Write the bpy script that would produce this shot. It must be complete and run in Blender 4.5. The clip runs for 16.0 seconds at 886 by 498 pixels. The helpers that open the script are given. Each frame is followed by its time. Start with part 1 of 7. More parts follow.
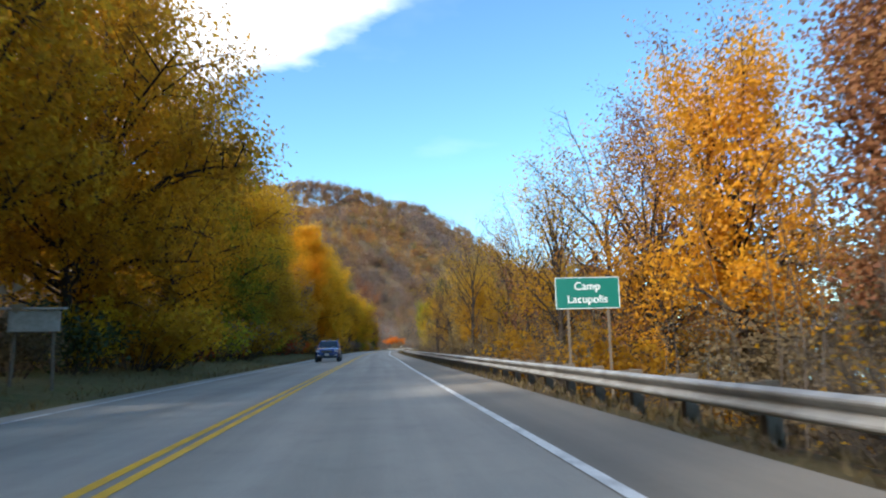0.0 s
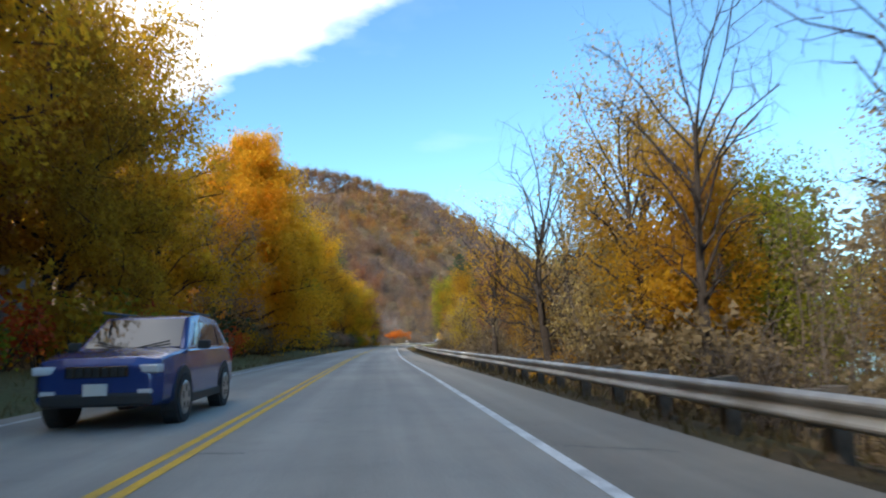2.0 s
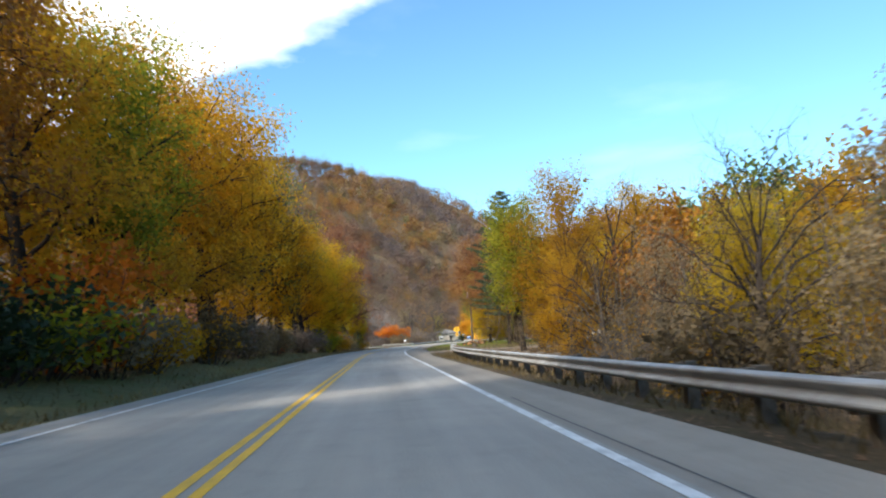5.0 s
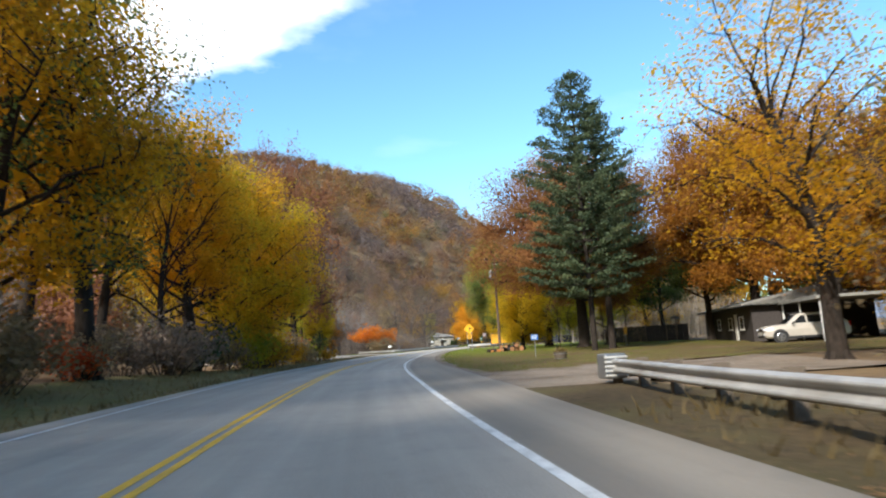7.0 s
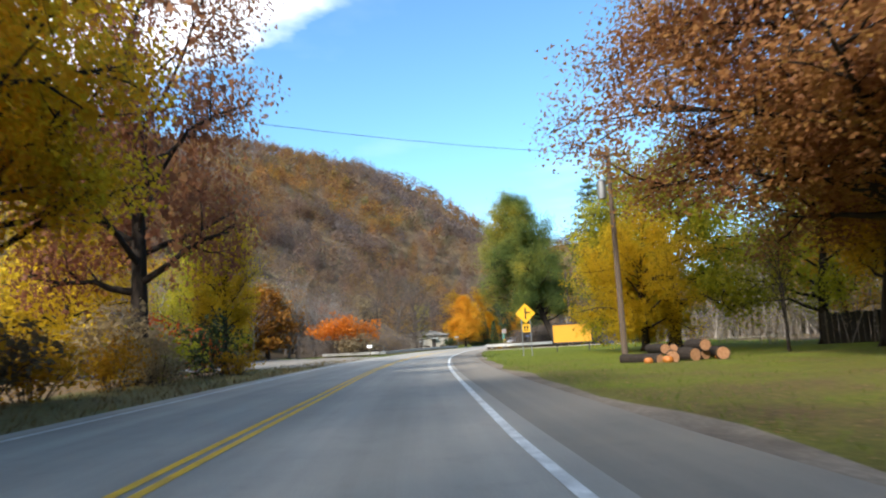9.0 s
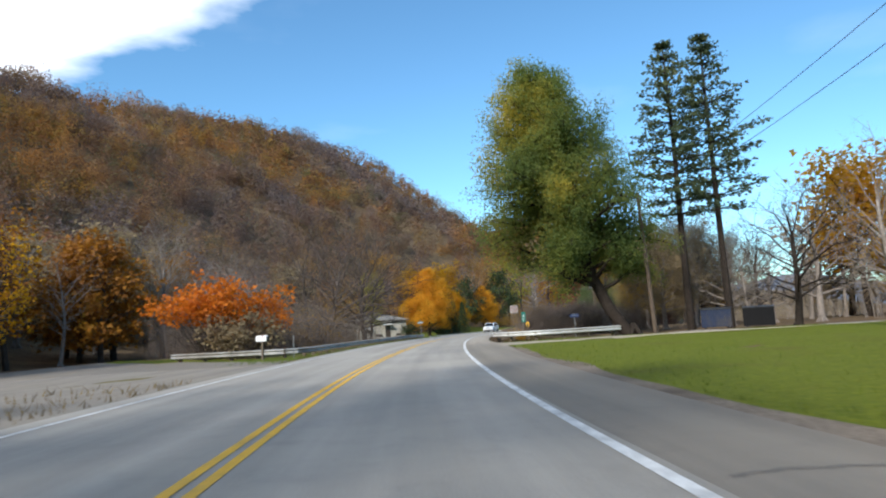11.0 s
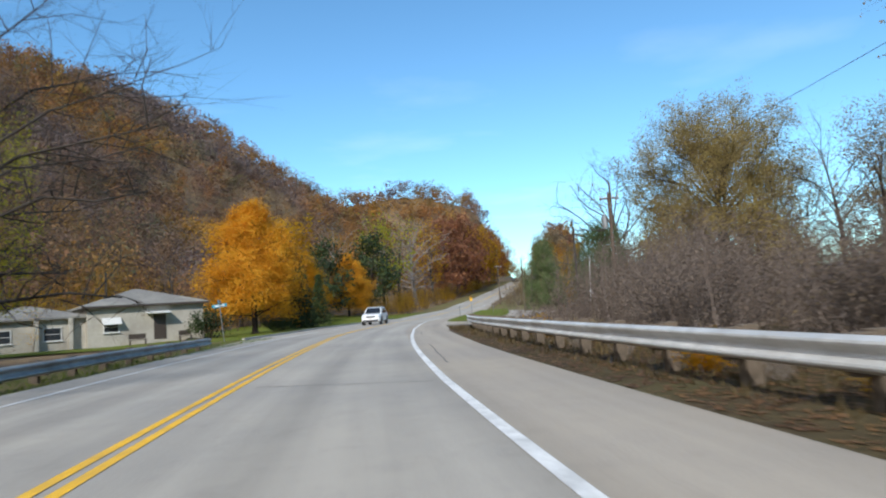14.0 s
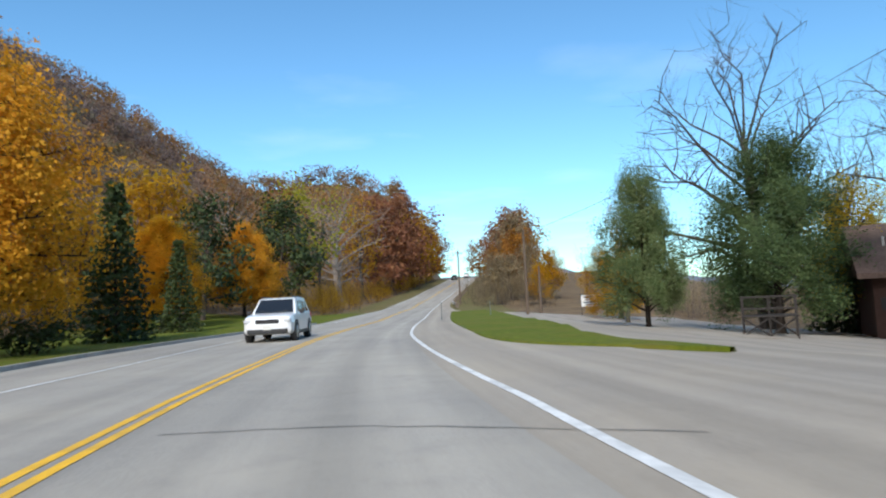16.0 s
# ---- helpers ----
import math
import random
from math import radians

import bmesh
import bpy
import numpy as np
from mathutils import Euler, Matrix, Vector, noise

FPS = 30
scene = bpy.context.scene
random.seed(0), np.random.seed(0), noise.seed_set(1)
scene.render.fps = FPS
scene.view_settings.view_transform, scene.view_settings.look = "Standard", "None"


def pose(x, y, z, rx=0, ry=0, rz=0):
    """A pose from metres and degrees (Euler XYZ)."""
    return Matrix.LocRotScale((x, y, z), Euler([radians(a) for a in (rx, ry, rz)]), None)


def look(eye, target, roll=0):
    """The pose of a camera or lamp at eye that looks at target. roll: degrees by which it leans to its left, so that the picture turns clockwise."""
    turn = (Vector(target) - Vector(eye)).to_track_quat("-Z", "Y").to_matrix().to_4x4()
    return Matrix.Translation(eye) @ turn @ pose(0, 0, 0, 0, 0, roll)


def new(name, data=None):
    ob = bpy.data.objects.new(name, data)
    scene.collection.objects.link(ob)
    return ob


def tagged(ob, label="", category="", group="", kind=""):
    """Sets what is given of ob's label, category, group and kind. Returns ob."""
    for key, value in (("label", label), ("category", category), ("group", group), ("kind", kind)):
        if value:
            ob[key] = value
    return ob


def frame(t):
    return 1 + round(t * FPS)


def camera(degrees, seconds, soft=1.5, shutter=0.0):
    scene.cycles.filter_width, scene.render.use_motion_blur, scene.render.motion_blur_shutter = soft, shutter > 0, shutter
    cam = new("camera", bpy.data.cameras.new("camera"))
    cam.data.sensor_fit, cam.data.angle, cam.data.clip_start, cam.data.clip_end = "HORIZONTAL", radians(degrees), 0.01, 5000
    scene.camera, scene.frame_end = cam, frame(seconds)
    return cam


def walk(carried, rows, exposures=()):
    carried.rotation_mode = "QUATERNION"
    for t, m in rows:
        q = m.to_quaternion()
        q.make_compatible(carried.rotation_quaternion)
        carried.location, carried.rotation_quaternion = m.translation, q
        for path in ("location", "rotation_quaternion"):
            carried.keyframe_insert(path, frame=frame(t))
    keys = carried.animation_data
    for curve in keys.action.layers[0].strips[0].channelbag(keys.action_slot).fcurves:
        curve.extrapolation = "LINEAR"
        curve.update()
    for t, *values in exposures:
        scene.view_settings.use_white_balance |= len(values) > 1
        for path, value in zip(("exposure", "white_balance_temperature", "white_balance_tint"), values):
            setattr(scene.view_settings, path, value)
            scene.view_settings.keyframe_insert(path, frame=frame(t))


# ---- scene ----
cam = camera(69.0, 16.0, soft=2.1, shutter=0.15)
PATH = [
    (0, (-0.0, 0.0, 1.036), (0.2, 1.968, 1.333), -1.28),
    (0.5, (-0.006, 10.272, 1.041), (0.205, 12.24, 1.328), -1.61),
    (1, (0.013, 20.54, 1.094), (0.226, 22.507, 1.385), -1.42),
    (1.5, (0.003, 30.832, 1.048), (0.215, 32.799, 1.337), -1.52),
    (2, (-0.092, 41.147, 1.102), (0.107, 43.117, 1.383), -1.59),
    (2.5, (-0.255, 51.441, 1.117), (-0.068, 53.413, 1.392), -2.14),
    (3, (-0.457, 61.685, 1.148), (-0.259, 63.656, 1.422), -1.67),
    (3.5, (-0.602, 71.872, 1.084), (-0.398, 73.844, 1.351), -2.29),
    (4, (-0.601, 82.022, 1.086), (-0.376, 83.992, 1.351), -2.84),
    (6.5, (0.53, 132.608, 1.11), (0.809, 134.566, 1.405), -2.76),
    (7, (0.924, 142.675, 1.094), (1.237, 144.629, 1.384), -3.45),
    (7.5, (1.386, 152.69, 1.077), (1.722, 154.639, 1.373), -4.20),
    (8, (1.863, 162.618, 1.069), (2.208, 164.565, 1.374), -3.74),
    (8.5, (2.423, 172.465, 1.081), (2.785, 174.407, 1.392), -3.11),
    (9, (3.322, 182.214, 1.074), (3.701, 184.156, 1.363), -2.94),
    (11.5, (10.982, 230.189, 1.109), (11.571, 232.086, 1.345), -3.19),
    (12, (13.216, 239.621, 1.075), (13.872, 241.497, 1.297), -3.03),
    (12.5, (15.885, 248.931, 1.11), (16.623, 250.779, 1.307), -3.75),
    (13, (18.774, 258.178, 1.093), (19.582, 259.998, 1.28), -4.06),
    (13.5, (21.844, 267.388, 1.127), (22.734, 269.17, 1.312), -4.46),
    (14, (25.15, 276.527, 1.088), (26.103, 278.276, 1.268), -4.08),
    (14.5, (28.724, 285.526, 1.074), (29.739, 287.239, 1.255), -3.78),
    (15, (32.47, 294.359, 1.088), (33.537, 296.041, 1.265), -3.67),
    (15.5, (36.17, 303.085, 1.011), (37.285, 304.736, 1.182), -3.40),
    (16, (39.824, 311.745, 1.003), (40.995, 313.356, 1.173), -2.85),
]
walk(cam, [(t, look(eye, target, roll)) for t, eye, target, roll in PATH], exposures=[(0.0, 0.82, 6250, 10), (8.5, 0.86, 6350, 10), (11.5, 0.24, 6050, 10), (12.5, 0.34, 6100, 10), (14.0, 0.2, 6000, 10), (16.0, 0.18, 6000, 10)])

# ---------------------------------------------------------------- light
SUN_FROM = Vector((-0.53, -0.65, 0.57)).normalized()
sun = new("sun", bpy.data.lights.new("sun", "SUN"))
sun.data.energy, sun.data.angle, sun.data.color = 3.8, radians(3.0), (1.0, 0.93, 0.82)
sun.rotation_euler = SUN_FROM.to_track_quat("Z", "Y").to_euler()

world = bpy.data.worlds.new("sky")
scene.world = world
world.use_nodes = True
wn, wl = world.node_tree.nodes, world.node_tree.links
wn.clear()
w_out = wn.new("ShaderNodeOutputWorld")
w_bg = wn.new("ShaderNodeBackground")
w_bg.inputs["Strength"].default_value = 0.15
w_sky = wn.new("ShaderNodeTexSky")
w_sky.sky_type, w_sky.sun_disc = "NISHITA", False
w_sky.sun_elevation = math.asin(SUN_FROM.z)
w_sky.sun_rotation = math.atan2(SUN_FROM.x, SUN_FROM.y)
w_sky.air_density, w_sky.dust_density, w_sky.ozone_density = 1.0, 0.05, 1.6

def wmath(op, a, b=None, clamp=False):
    n = wn.new("ShaderNodeMath")
    n.operation, n.use_clamp = op, clamp
    for i, v in enumerate((a, b)):
        if v is None:
            continue
        if isinstance(v, (int, float)):
            n.inputs[i].default_value = v
        else:
            wl.new(v, n.inputs[i])
    return n.outputs[0]


# One bright cloud bank high up beyond the bluff, with a soft straight lower edge.
w_tc = wn.new("ShaderNodeTexCoord")
w_sep = wn.new("ShaderNodeSeparateXYZ")
wl.new(w_tc.outputs["Generated"], w_sep.inputs[0])
cx = wmath("DIVIDE", w_sep.outputs[0], wmath("MAXIMUM", w_sep.outputs[2], 0.02))
cy = wmath("DIVIDE", w_sep.outputs[1], wmath("MAXIMUM", w_sep.outputs[2], 0.02))
w_cloudpos = wn.new("ShaderNodeCombineXYZ")
wl.new(cx, w_cloudpos.inputs[0]); wl.new(cy, w_cloudpos.inputs[1])
w_noise = wn.new("ShaderNodeTexNoise")
w_noise.inputs["Scale"].default_value, w_noise.inputs["Detail"].default_value = 3.0, 7.0
wl.new(w_cloudpos.outputs[0], w_noise.inputs["Vector"])
wob = wmath("MULTIPLY", wmath("SUBTRACT", w_noise.outputs["Fac"], 0.5), 0.34)
# CLOUD_EDGE: a line a*x + b*y = c in the cloud's plane, one unit up
CLOUD_A, CLOUD_B, CLOUD_C = -0.69, -0.725, -1.42
CLOUD_A2, CLOUD_B2, CLOUD_C2 = -0.97, 0.24, 0.25
edge1 = wmath("SUBTRACT", wmath("ADD", wmath("ADD", wmath("MULTIPLY", cx, CLOUD_A), wmath("MULTIPLY", cy, CLOUD_B)), wob), CLOUD_C)
edge2 = wmath("SUBTRACT", wmath("ADD", wmath("ADD", wmath("MULTIPLY", cx, CLOUD_A2), wmath("MULTIPLY", cy, CLOUD_B2)), wob), CLOUD_C2)
m1 = wmath("MULTIPLY", edge1, 6.0, True)
m2 = wmath("MULTIPLY", edge2, 6.0, True)
mask = wmath("MULTIPLY", wmath("MULTIPLY", m1, m2), 0.92)
w_noise2 = wn.new("ShaderNodeTexNoise")
w_noise2.inputs["Scale"].default_value, w_noise2.inputs["Detail"].default_value = 0.9, 9.0
wl.new(w_cloudpos.outputs[0], w_noise2.inputs["Vector"])
wisp = wmath("MULTIPLY", wmath("SUBTRACT", w_noise2.outputs["Fac"], 0.55, True), 0.5, True)
mask = wmath("MAXIMUM", mask, wisp)
w_mix = wn.new("ShaderNodeMix")
w_mix.data_type = "RGBA"
wl.new(mask, w_mix.inputs[0])
w_tint = wn.new("ShaderNodeMix")
w_tint.data_type, w_tint.blend_type = "RGBA", "MULTIPLY"
w_tint.inputs[0].default_value = 1.0
wl.new(w_sky.outputs[0], w_tint.inputs[6])
w_tint.inputs[7].default_value = (0.74, 1.04, 1.10, 1)
wl.new(w_tint.outputs[2], w_mix.inputs[6])
w_mix.inputs[7].default_value = (9.0, 9.2, 9.6, 1)
wl.new(w_mix.outputs[2], w_bg.inputs["Color"])
wl.new(w_bg.outputs[0], w_out.inputs[0])

# ---------------------------------------------------------------- materials
MATS = {}


def node_mat(name):
    m = bpy.data.materials.new(name)
    m.use_nodes = True
    nt = m.node_tree
    return m, nt, nt.nodes["Principled BSDF"], nt.nodes["Material Output"]


def link_noise(nt, scale, detail=6.0, rough=0.6, coord="Object", stretch=None):
    tc = nt.nodes.new("ShaderNodeTexCoord")
    src = tc.outputs[coord]
    if stretch:
        mp = nt.nodes.new("ShaderNodeMapping")
        mp.inputs["Scale"].default_value = stretch
        nt.links.new(src, mp.inputs[0])
        src = mp.outputs[0]
    n = nt.nodes.new("ShaderNodeTexNoise")
    n.inputs["Scale"].default_value, n.inputs["Detail"].default_value, n.inputs["Roughness"].default_value = scale, detail, rough
    nt.links.new(src, n.inputs["Vector"])
    return n


def ramp(nt, fac, stops):
    r = nt.nodes.new("ShaderNodeValToRGB")
    el = r.color_ramp.elements
    while len(el) < len(stops):
        el.new(0.5)
    for e, (p, c) in zip(el, stops):
        e.position, e.color = p, (*c, 1)
    nt.links.new(fac, r.inputs[0])
    return r.outputs[0]


def mixc(nt, fac, a, b, mode="MIX"):
    m = nt.nodes.new("ShaderNodeMix")
    m.data_type, m.blend_type = "RGBA", mode
    for i, v in ((0, fac), (6, a), (7, b)):
        if isinstance(v, tuple):
            m.inputs[i].default_value = (*v, 1)
        elif isinstance(v, (int, float)):
            m.inputs[i].default_value = v
        else:
            nt.links.new(v, m.inputs[i])
    return m.outputs[2]


def bump(nt, bsdf, height, strength, dist=0.02):
    b = nt.nodes.new("ShaderNodeBump")
    b.inputs["Strength"].default_value, b.inputs["Distance"].default_value = strength, dist
    nt.links.new(height, b.inputs["Height"])
    nt.links.new(b.outputs[0], bsdf.inputs["Normal"])


def surface(name, dark, light, scale=4.0, rough=0.8, metal=0.0, stain=None, stain_scale=0.5, relief=0.3, stretch=None, relief_dist=0.01):
    """A two-scale worn surface: fine grain between two colours, broad stains of a third."""
    m, nt, b, _ = node_mat(name)
    n = link_noise(nt, scale, 8.0, 0.65, stretch=stretch)
    col = ramp(nt, n.outputs["Fac"], [(0.3, dark), (0.7, light)])
    if stain:
        n2 = link_noise(nt, stain_scale, 5.0)
        f = ramp(nt, n2.outputs["Fac"], [(0.45, (0, 0, 0)), (0.72, (1, 1, 1))])
        col = mixc(nt, f, col, stain)
    nt.links.new(col, b.inputs["Base Color"])
    b.inputs["Roughness"].default_value, b.inputs["Metallic"].default_value = rough, metal
    if rough >= 0.9:
        b.inputs["Specular IOR Level"].default_value = 0.15
    if relief:
        bump(nt, b, n.outputs["Fac"], relief, relief_dist)
    MATS[name] = m
    return m


def foliage(name, stops, trans=0.48, clump=0.55, rough=0.6):
    """Leaves: a colour of its own for each leaf, drifting from clump to clump and tree to tree, letting some light through."""
    m, nt, b, out = node_mat(name)
    geo = nt.nodes.new("ShaderNodeNewGeometry")
    info = nt.nodes.new("ShaderNodeObjectInfo")
    n = link_noise(nt, clump, 3.0)
    add = nt.nodes.new("ShaderNodeMath"); add.operation = "MULTIPLY_ADD"
    nt.links.new(geo.outputs["Random Per Island"], add.inputs[0]); add.inputs[1].default_value = 0.15
    nt.links.new(n.outputs["Fac"], add.inputs[2])
    add2 = nt.nodes.new("ShaderNodeMath"); add2.operation = "MULTIPLY_ADD"
    nt.links.new(info.outputs["Random"], add2.inputs[0]); add2.inputs[1].default_value = 0.24
    nt.links.new(add.outputs[0], add2.inputs[2])
    sub = nt.nodes.new("ShaderNodeMath"); sub.operation = "SUBTRACT"; sub.inputs[1].default_value = 0.20
    nt.links.new(add2.outputs[0], sub.inputs[0])
    col = ramp(nt, sub.outputs[0], [(i / (len(stops) - 1) * 0.6 + 0.2, c) for i, c in enumerate(stops)])
    nt.links.new(col, b.inputs["Base Color"])
    b.inputs["Roughness"].default_value = rough
    b.inputs["Specular IOR Level"].default_value = 0.25
    tr = nt.nodes.new("ShaderNodeBsdfTranslucent")
    nt.links.new(col, tr.inputs["Color"])
    mx = nt.nodes.new("ShaderNodeMixShader")
    mx.inputs[0].default_value = trans
    nt.links.new(b.outputs[0], mx.inputs[1]); nt.links.new(tr.outputs[0], mx.inputs[2])
    nt.links.new(mx.outputs[0], out.inputs["Surface"])
    MATS[name] = m
    return m


def plain(name, c, rough=0.5, metal=0.0, spec=0.5, coat=0.0):
    m, nt, b, _ = node_mat(name)
    n = link_noise(nt, 9.0, 5.0)
    col = mixc(nt, n.outputs["Fac"], tuple(v * 0.86 for v in c), tuple(min(1, v * 1.12) for v in c))
    nt.links.new(col, b.inputs["Base Color"])
    b.inputs["Roughness"].default_value, b.inputs["Metallic"].default_value = rough, metal
    b.inputs["Specular IOR Level"].default_value, b.inputs["Coat Weight"].default_value = spec, coat
    MATS[name] = m
    return m


def glass(name, tint=(0.02, 0.025, 0.03), rough=0.03):
    m, nt, b, _ = node_mat(name)
    b.inputs["Base Color"].default_value = (*tint, 1)
    b.inputs["Roughness"].default_value = rough
    b.inputs["Specular IOR Level"].default_value = 0.8
    MATS[name] = m
    return m


GOLD = foliage("gold_leaves", [(0.30, 0.155, 0.010), (0.54, 0.29, 0.014), (0.71, 0.39, 0.02), (0.78, 0.46, 0.04)], trans=0.85)
ORANGE = foliage("orange_leaves", [(0.34, 0.10, 0.008), (0.60, 0.17, 0.012), (0.72, 0.23, 0.02), (0.72, 0.33, 0.03)])
MAPLE = foliage("orange_gold_leaves", [(0.38, 0.17, 0.01), (0.60, 0.28, 0.014), (0.72, 0.36, 0.02), (0.76, 0.45, 0.04)])
OLIVE = foliage("olive_yellow_leaves", [(0.26, 0.135, 0.016), (0.46, 0.25, 0.02), (0.60, 0.35, 0.022), (0.70, 0.44, 0.03)], trans=0.80)
YELLOW = foliage("yellow_leaves", [(0.29, 0.21, 0.012), (0.53, 0.37, 0.02), (0.70, 0.50, 0.03), (0.74, 0.56, 0.05)], trans=0.85)
YGREEN = foliage("yellow_green_leaves", [(0.11, 0.12, 0.014), (0.24, 0.25, 0.022), (0.46, 0.42, 0.03), (0.58, 0.50, 0.04)], trans=0.7)
GREEN = foliage("green_leaves", [(0.035, 0.06, 0.022), (0.075, 0.115, 0.034), (0.14, 0.185, 0.045), (0.34, 0.32, 0.06)])
COTTON = foliage("green_and_gold_leaves", [(0.055, 0.095, 0.032), (0.11, 0.165, 0.05), (0.22, 0.26, 0.06), (0.60, 0.46, 0.06)], trans=0.68, clump=0.2)
DARKGREEN = foliage("dark_green_leaves", [(0.012, 0.02, 0.01), (0.025, 0.04, 0.014), (0.05, 0.07, 0.02), (0.07, 0.09, 0.03)], trans=0.2)
NEEDLE = foliage("pine_needles", [(0.028, 0.045, 0.024), (0.06, 0.085, 0.04), (0.105, 0.13, 0.058), (0.16, 0.17, 0.07)], trans=0.3)
RUST = foliage("rust_red_leaves", [(0.13, 0.055, 0.035), (0.22, 0.09, 0.05), (0.31, 0.135, 0.06), (0.38, 0.20, 0.07)])
RUSTOAK = foliage("rust_brown_leaves", [(0.15, 0.06, 0.032), (0.235, 0.096, 0.042), (0.335, 0.155, 0.05), (0.40, 0.235, 0.06)], trans=0.5)
HOLLY = foliage("sunlit_dark_green_leaves", [(0.045, 0.08, 0.03), (0.085, 0.13, 0.045), (0.14, 0.185, 0.068), (0.21, 0.24, 0.10)], trans=0.4)
BROWN = foliage("brown_orange_leaves", [(0.12, 0.045, 0.010), (0.24, 0.095, 0.013), (0.37, 0.155, 0.016), (0.50, 0.26, 0.025)])
TAN = foliage("withered_tan_leaves", [(0.15, 0.112, 0.066), (0.25, 0.19, 0.11), (0.35, 0.265, 0.145), (0.42, 0.33, 0.165)], trans=0.55)
DUN = foliage("withered_dun_leaves", [(0.075, 0.055, 0.03), (0.13, 0.095, 0.05), (0.19, 0.14, 0.07), (0.25, 0.19, 0.085)])
TANGOLD = foliage("tan_gold_leaves", [(0.17, 0.125, 0.05), (0.27, 0.20, 0.075), (0.38, 0.285, 0.095), (0.46, 0.36, 0.12)], trans=0.55)
RED = foliage("red_leaves", [(0.20, 0.025, 0.012), (0.42, 0.06, 0.015), (0.60, 0.12, 0.02), (0.66, 0.20, 0.03)])
DRYGRASS = foliage("dry_grass", [(0.06, 0.042, 0.018), (0.13, 0.09, 0.035), (0.21, 0.15, 0.055), (0.28, 0.21, 0.07)], trans=0.2)
BRUSH = foliage("grey_mauve_brush", [(0.115, 0.084, 0.063), (0.17, 0.127, 0.096), (0.22, 0.17, 0.13), (0.27, 0.21, 0.155)], trans=0.4)
BARK = surface("grey_bark", (0.03, 0.024, 0.019), (0.10, 0.082, 0.067), 6.0, 0.95, relief=0.6, stretch=(3, 3, 0.6))
DARKBARK = surface("dark_bark", (0.014, 0.011, 0.009), (0.05, 0.039, 0.031), 6.0, 0.95, relief=0.6, stretch=(3, 3, 0.6))
BRUSHWOOD = surface("brown_grey_bark", (0.07, 0.056, 0.048), (0.18, 0.145, 0.122), 5.0, 0.95, relief=0.4)
TWIG = surface("pale_grey_bark", (0.14, 0.12, 0.10), (0.34, 0.29, 0.25), 5.0, 0.95, relief=0.4)
GALV = surface("galvanised_steel", (0.46, 0.46, 0.44), (0.64, 0.63, 0.60), 3.0, 0.5, 0.3, stain=(0.36, 0.34, 0.30), stain_scale=0.8, relief=0.05)
OLDGALV = surface("weathered_galvanised_steel", (0.27, 0.27, 0.26), (0.43, 0.42, 0.40), 3.0, 0.55, 0.3, stain=(0.20, 0.18, 0.15), stain_scale=0.7, relief=0.05)
POST = surface("weathered_timber_post", (0.07, 0.055, 0.04), (0.20, 0.16, 0.12), 8.0, 0.9, relief=0.5, stretch=(6, 6, 1))
POLE = surface("utility_pole_timber", (0.065, 0.048, 0.036), (0.16, 0.12, 0.09), 7.0, 0.9, relief=0.5, stretch=(5, 5, 0.5))
WHITEPAINT = surface("white_road_paint", (0.55, 0.55, 0.53), (0.80, 0.80, 0.78), 14.0, 0.75, stain=(0.36, 0.36, 0.35), stain_scale=2.2, relief=0.2)
YELPAINT = surface("yellow_road_paint", (0.62, 0.34, 0.012), (0.84, 0.48, 0.015), 14.0, 0.75, stain=(0.50, 0.30, 0.04), stain_scale=1.5, relief=0.2)
SIGNGREEN = plain("green_sign_sheeting", (0.004, 0.13, 0.095), 0.4)
SIGNWHITE = plain("white_sign_sheeting", (0.78, 0.79, 0.78), 0.4)
SIGNYEL = plain("yellow_sign_sheeting", (0.80, 0.43, 0.02), 0.4)
SIGNBLUE = plain("blue_sign_sheeting", (0.02, 0.12, 0.34), 0.4)
BLACK = plain("black_paint", (0.012, 0.012, 0.013), 0.5)
STEEL = plain("dull_steel", (0.30, 0.31, 0.31), 0.45, 0.8)
SOIL = surface("leaf_litter_and_soil", (0.07, 0.048, 0.028), (0.19, 0.13, 0.075), 2.2, 1.0, stain=(0.21, 0.145, 0.075), stain_scale=0.35, relief=0.8, relief_dist=0.05)
LAWN = surface("autumn_lawn", (0.05, 0.078, 0.006), (0.135, 0.16, 0.012), 5.0, 1.0, stain=(0.14, 0.125, 0.025), stain_scale=0.3, relief=0.8, relief_dist=0.03)
VERGE = surface("dry_verge_grass", (0.085, 0.07, 0.028), (0.20, 0.165, 0.07), 5.0, 1.0, stain=(0.10, 0.105, 0.03), stain_scale=0.4, relief=0.8, relief_dist=0.03)
LEAFVERGE = surface("brown_leafy_verge", (0.036, 0.027, 0.015), (0.10, 0.07, 0.036), 6.0, 1.0, stain=(0.085, 0.075, 0.03), stain_scale=0.4, relief=0.9, relief_dist=0.04)
GRAVEL = surface("pale_gravel", (0.24, 0.21, 0.165), (0.46, 0.405, 0.32), 16.0, 1.0, stain=(0.24, 0.21, 0.16), stain_scale=0.35, relief=0.6)
DIRT = surface("brown_dirt_and_gravel", (0.13, 0.105, 0.08), (0.27, 0.22, 0.17), 12.0, 1.0, stain=(0.10, 0.08, 0.06), stain_scale=0.5, relief=0.6)
CONCRETE = surface("pale_concrete", (0.33, 0.31, 0.275), (0.47, 0.445, 0.40), 8.0, 0.9, stain=(0.27, 0.25, 0.22), stain_scale=0.4, relief=0.3)
TAR = plain("crack_sealing_tar", (0.075, 0.072, 0.068), 0.8)


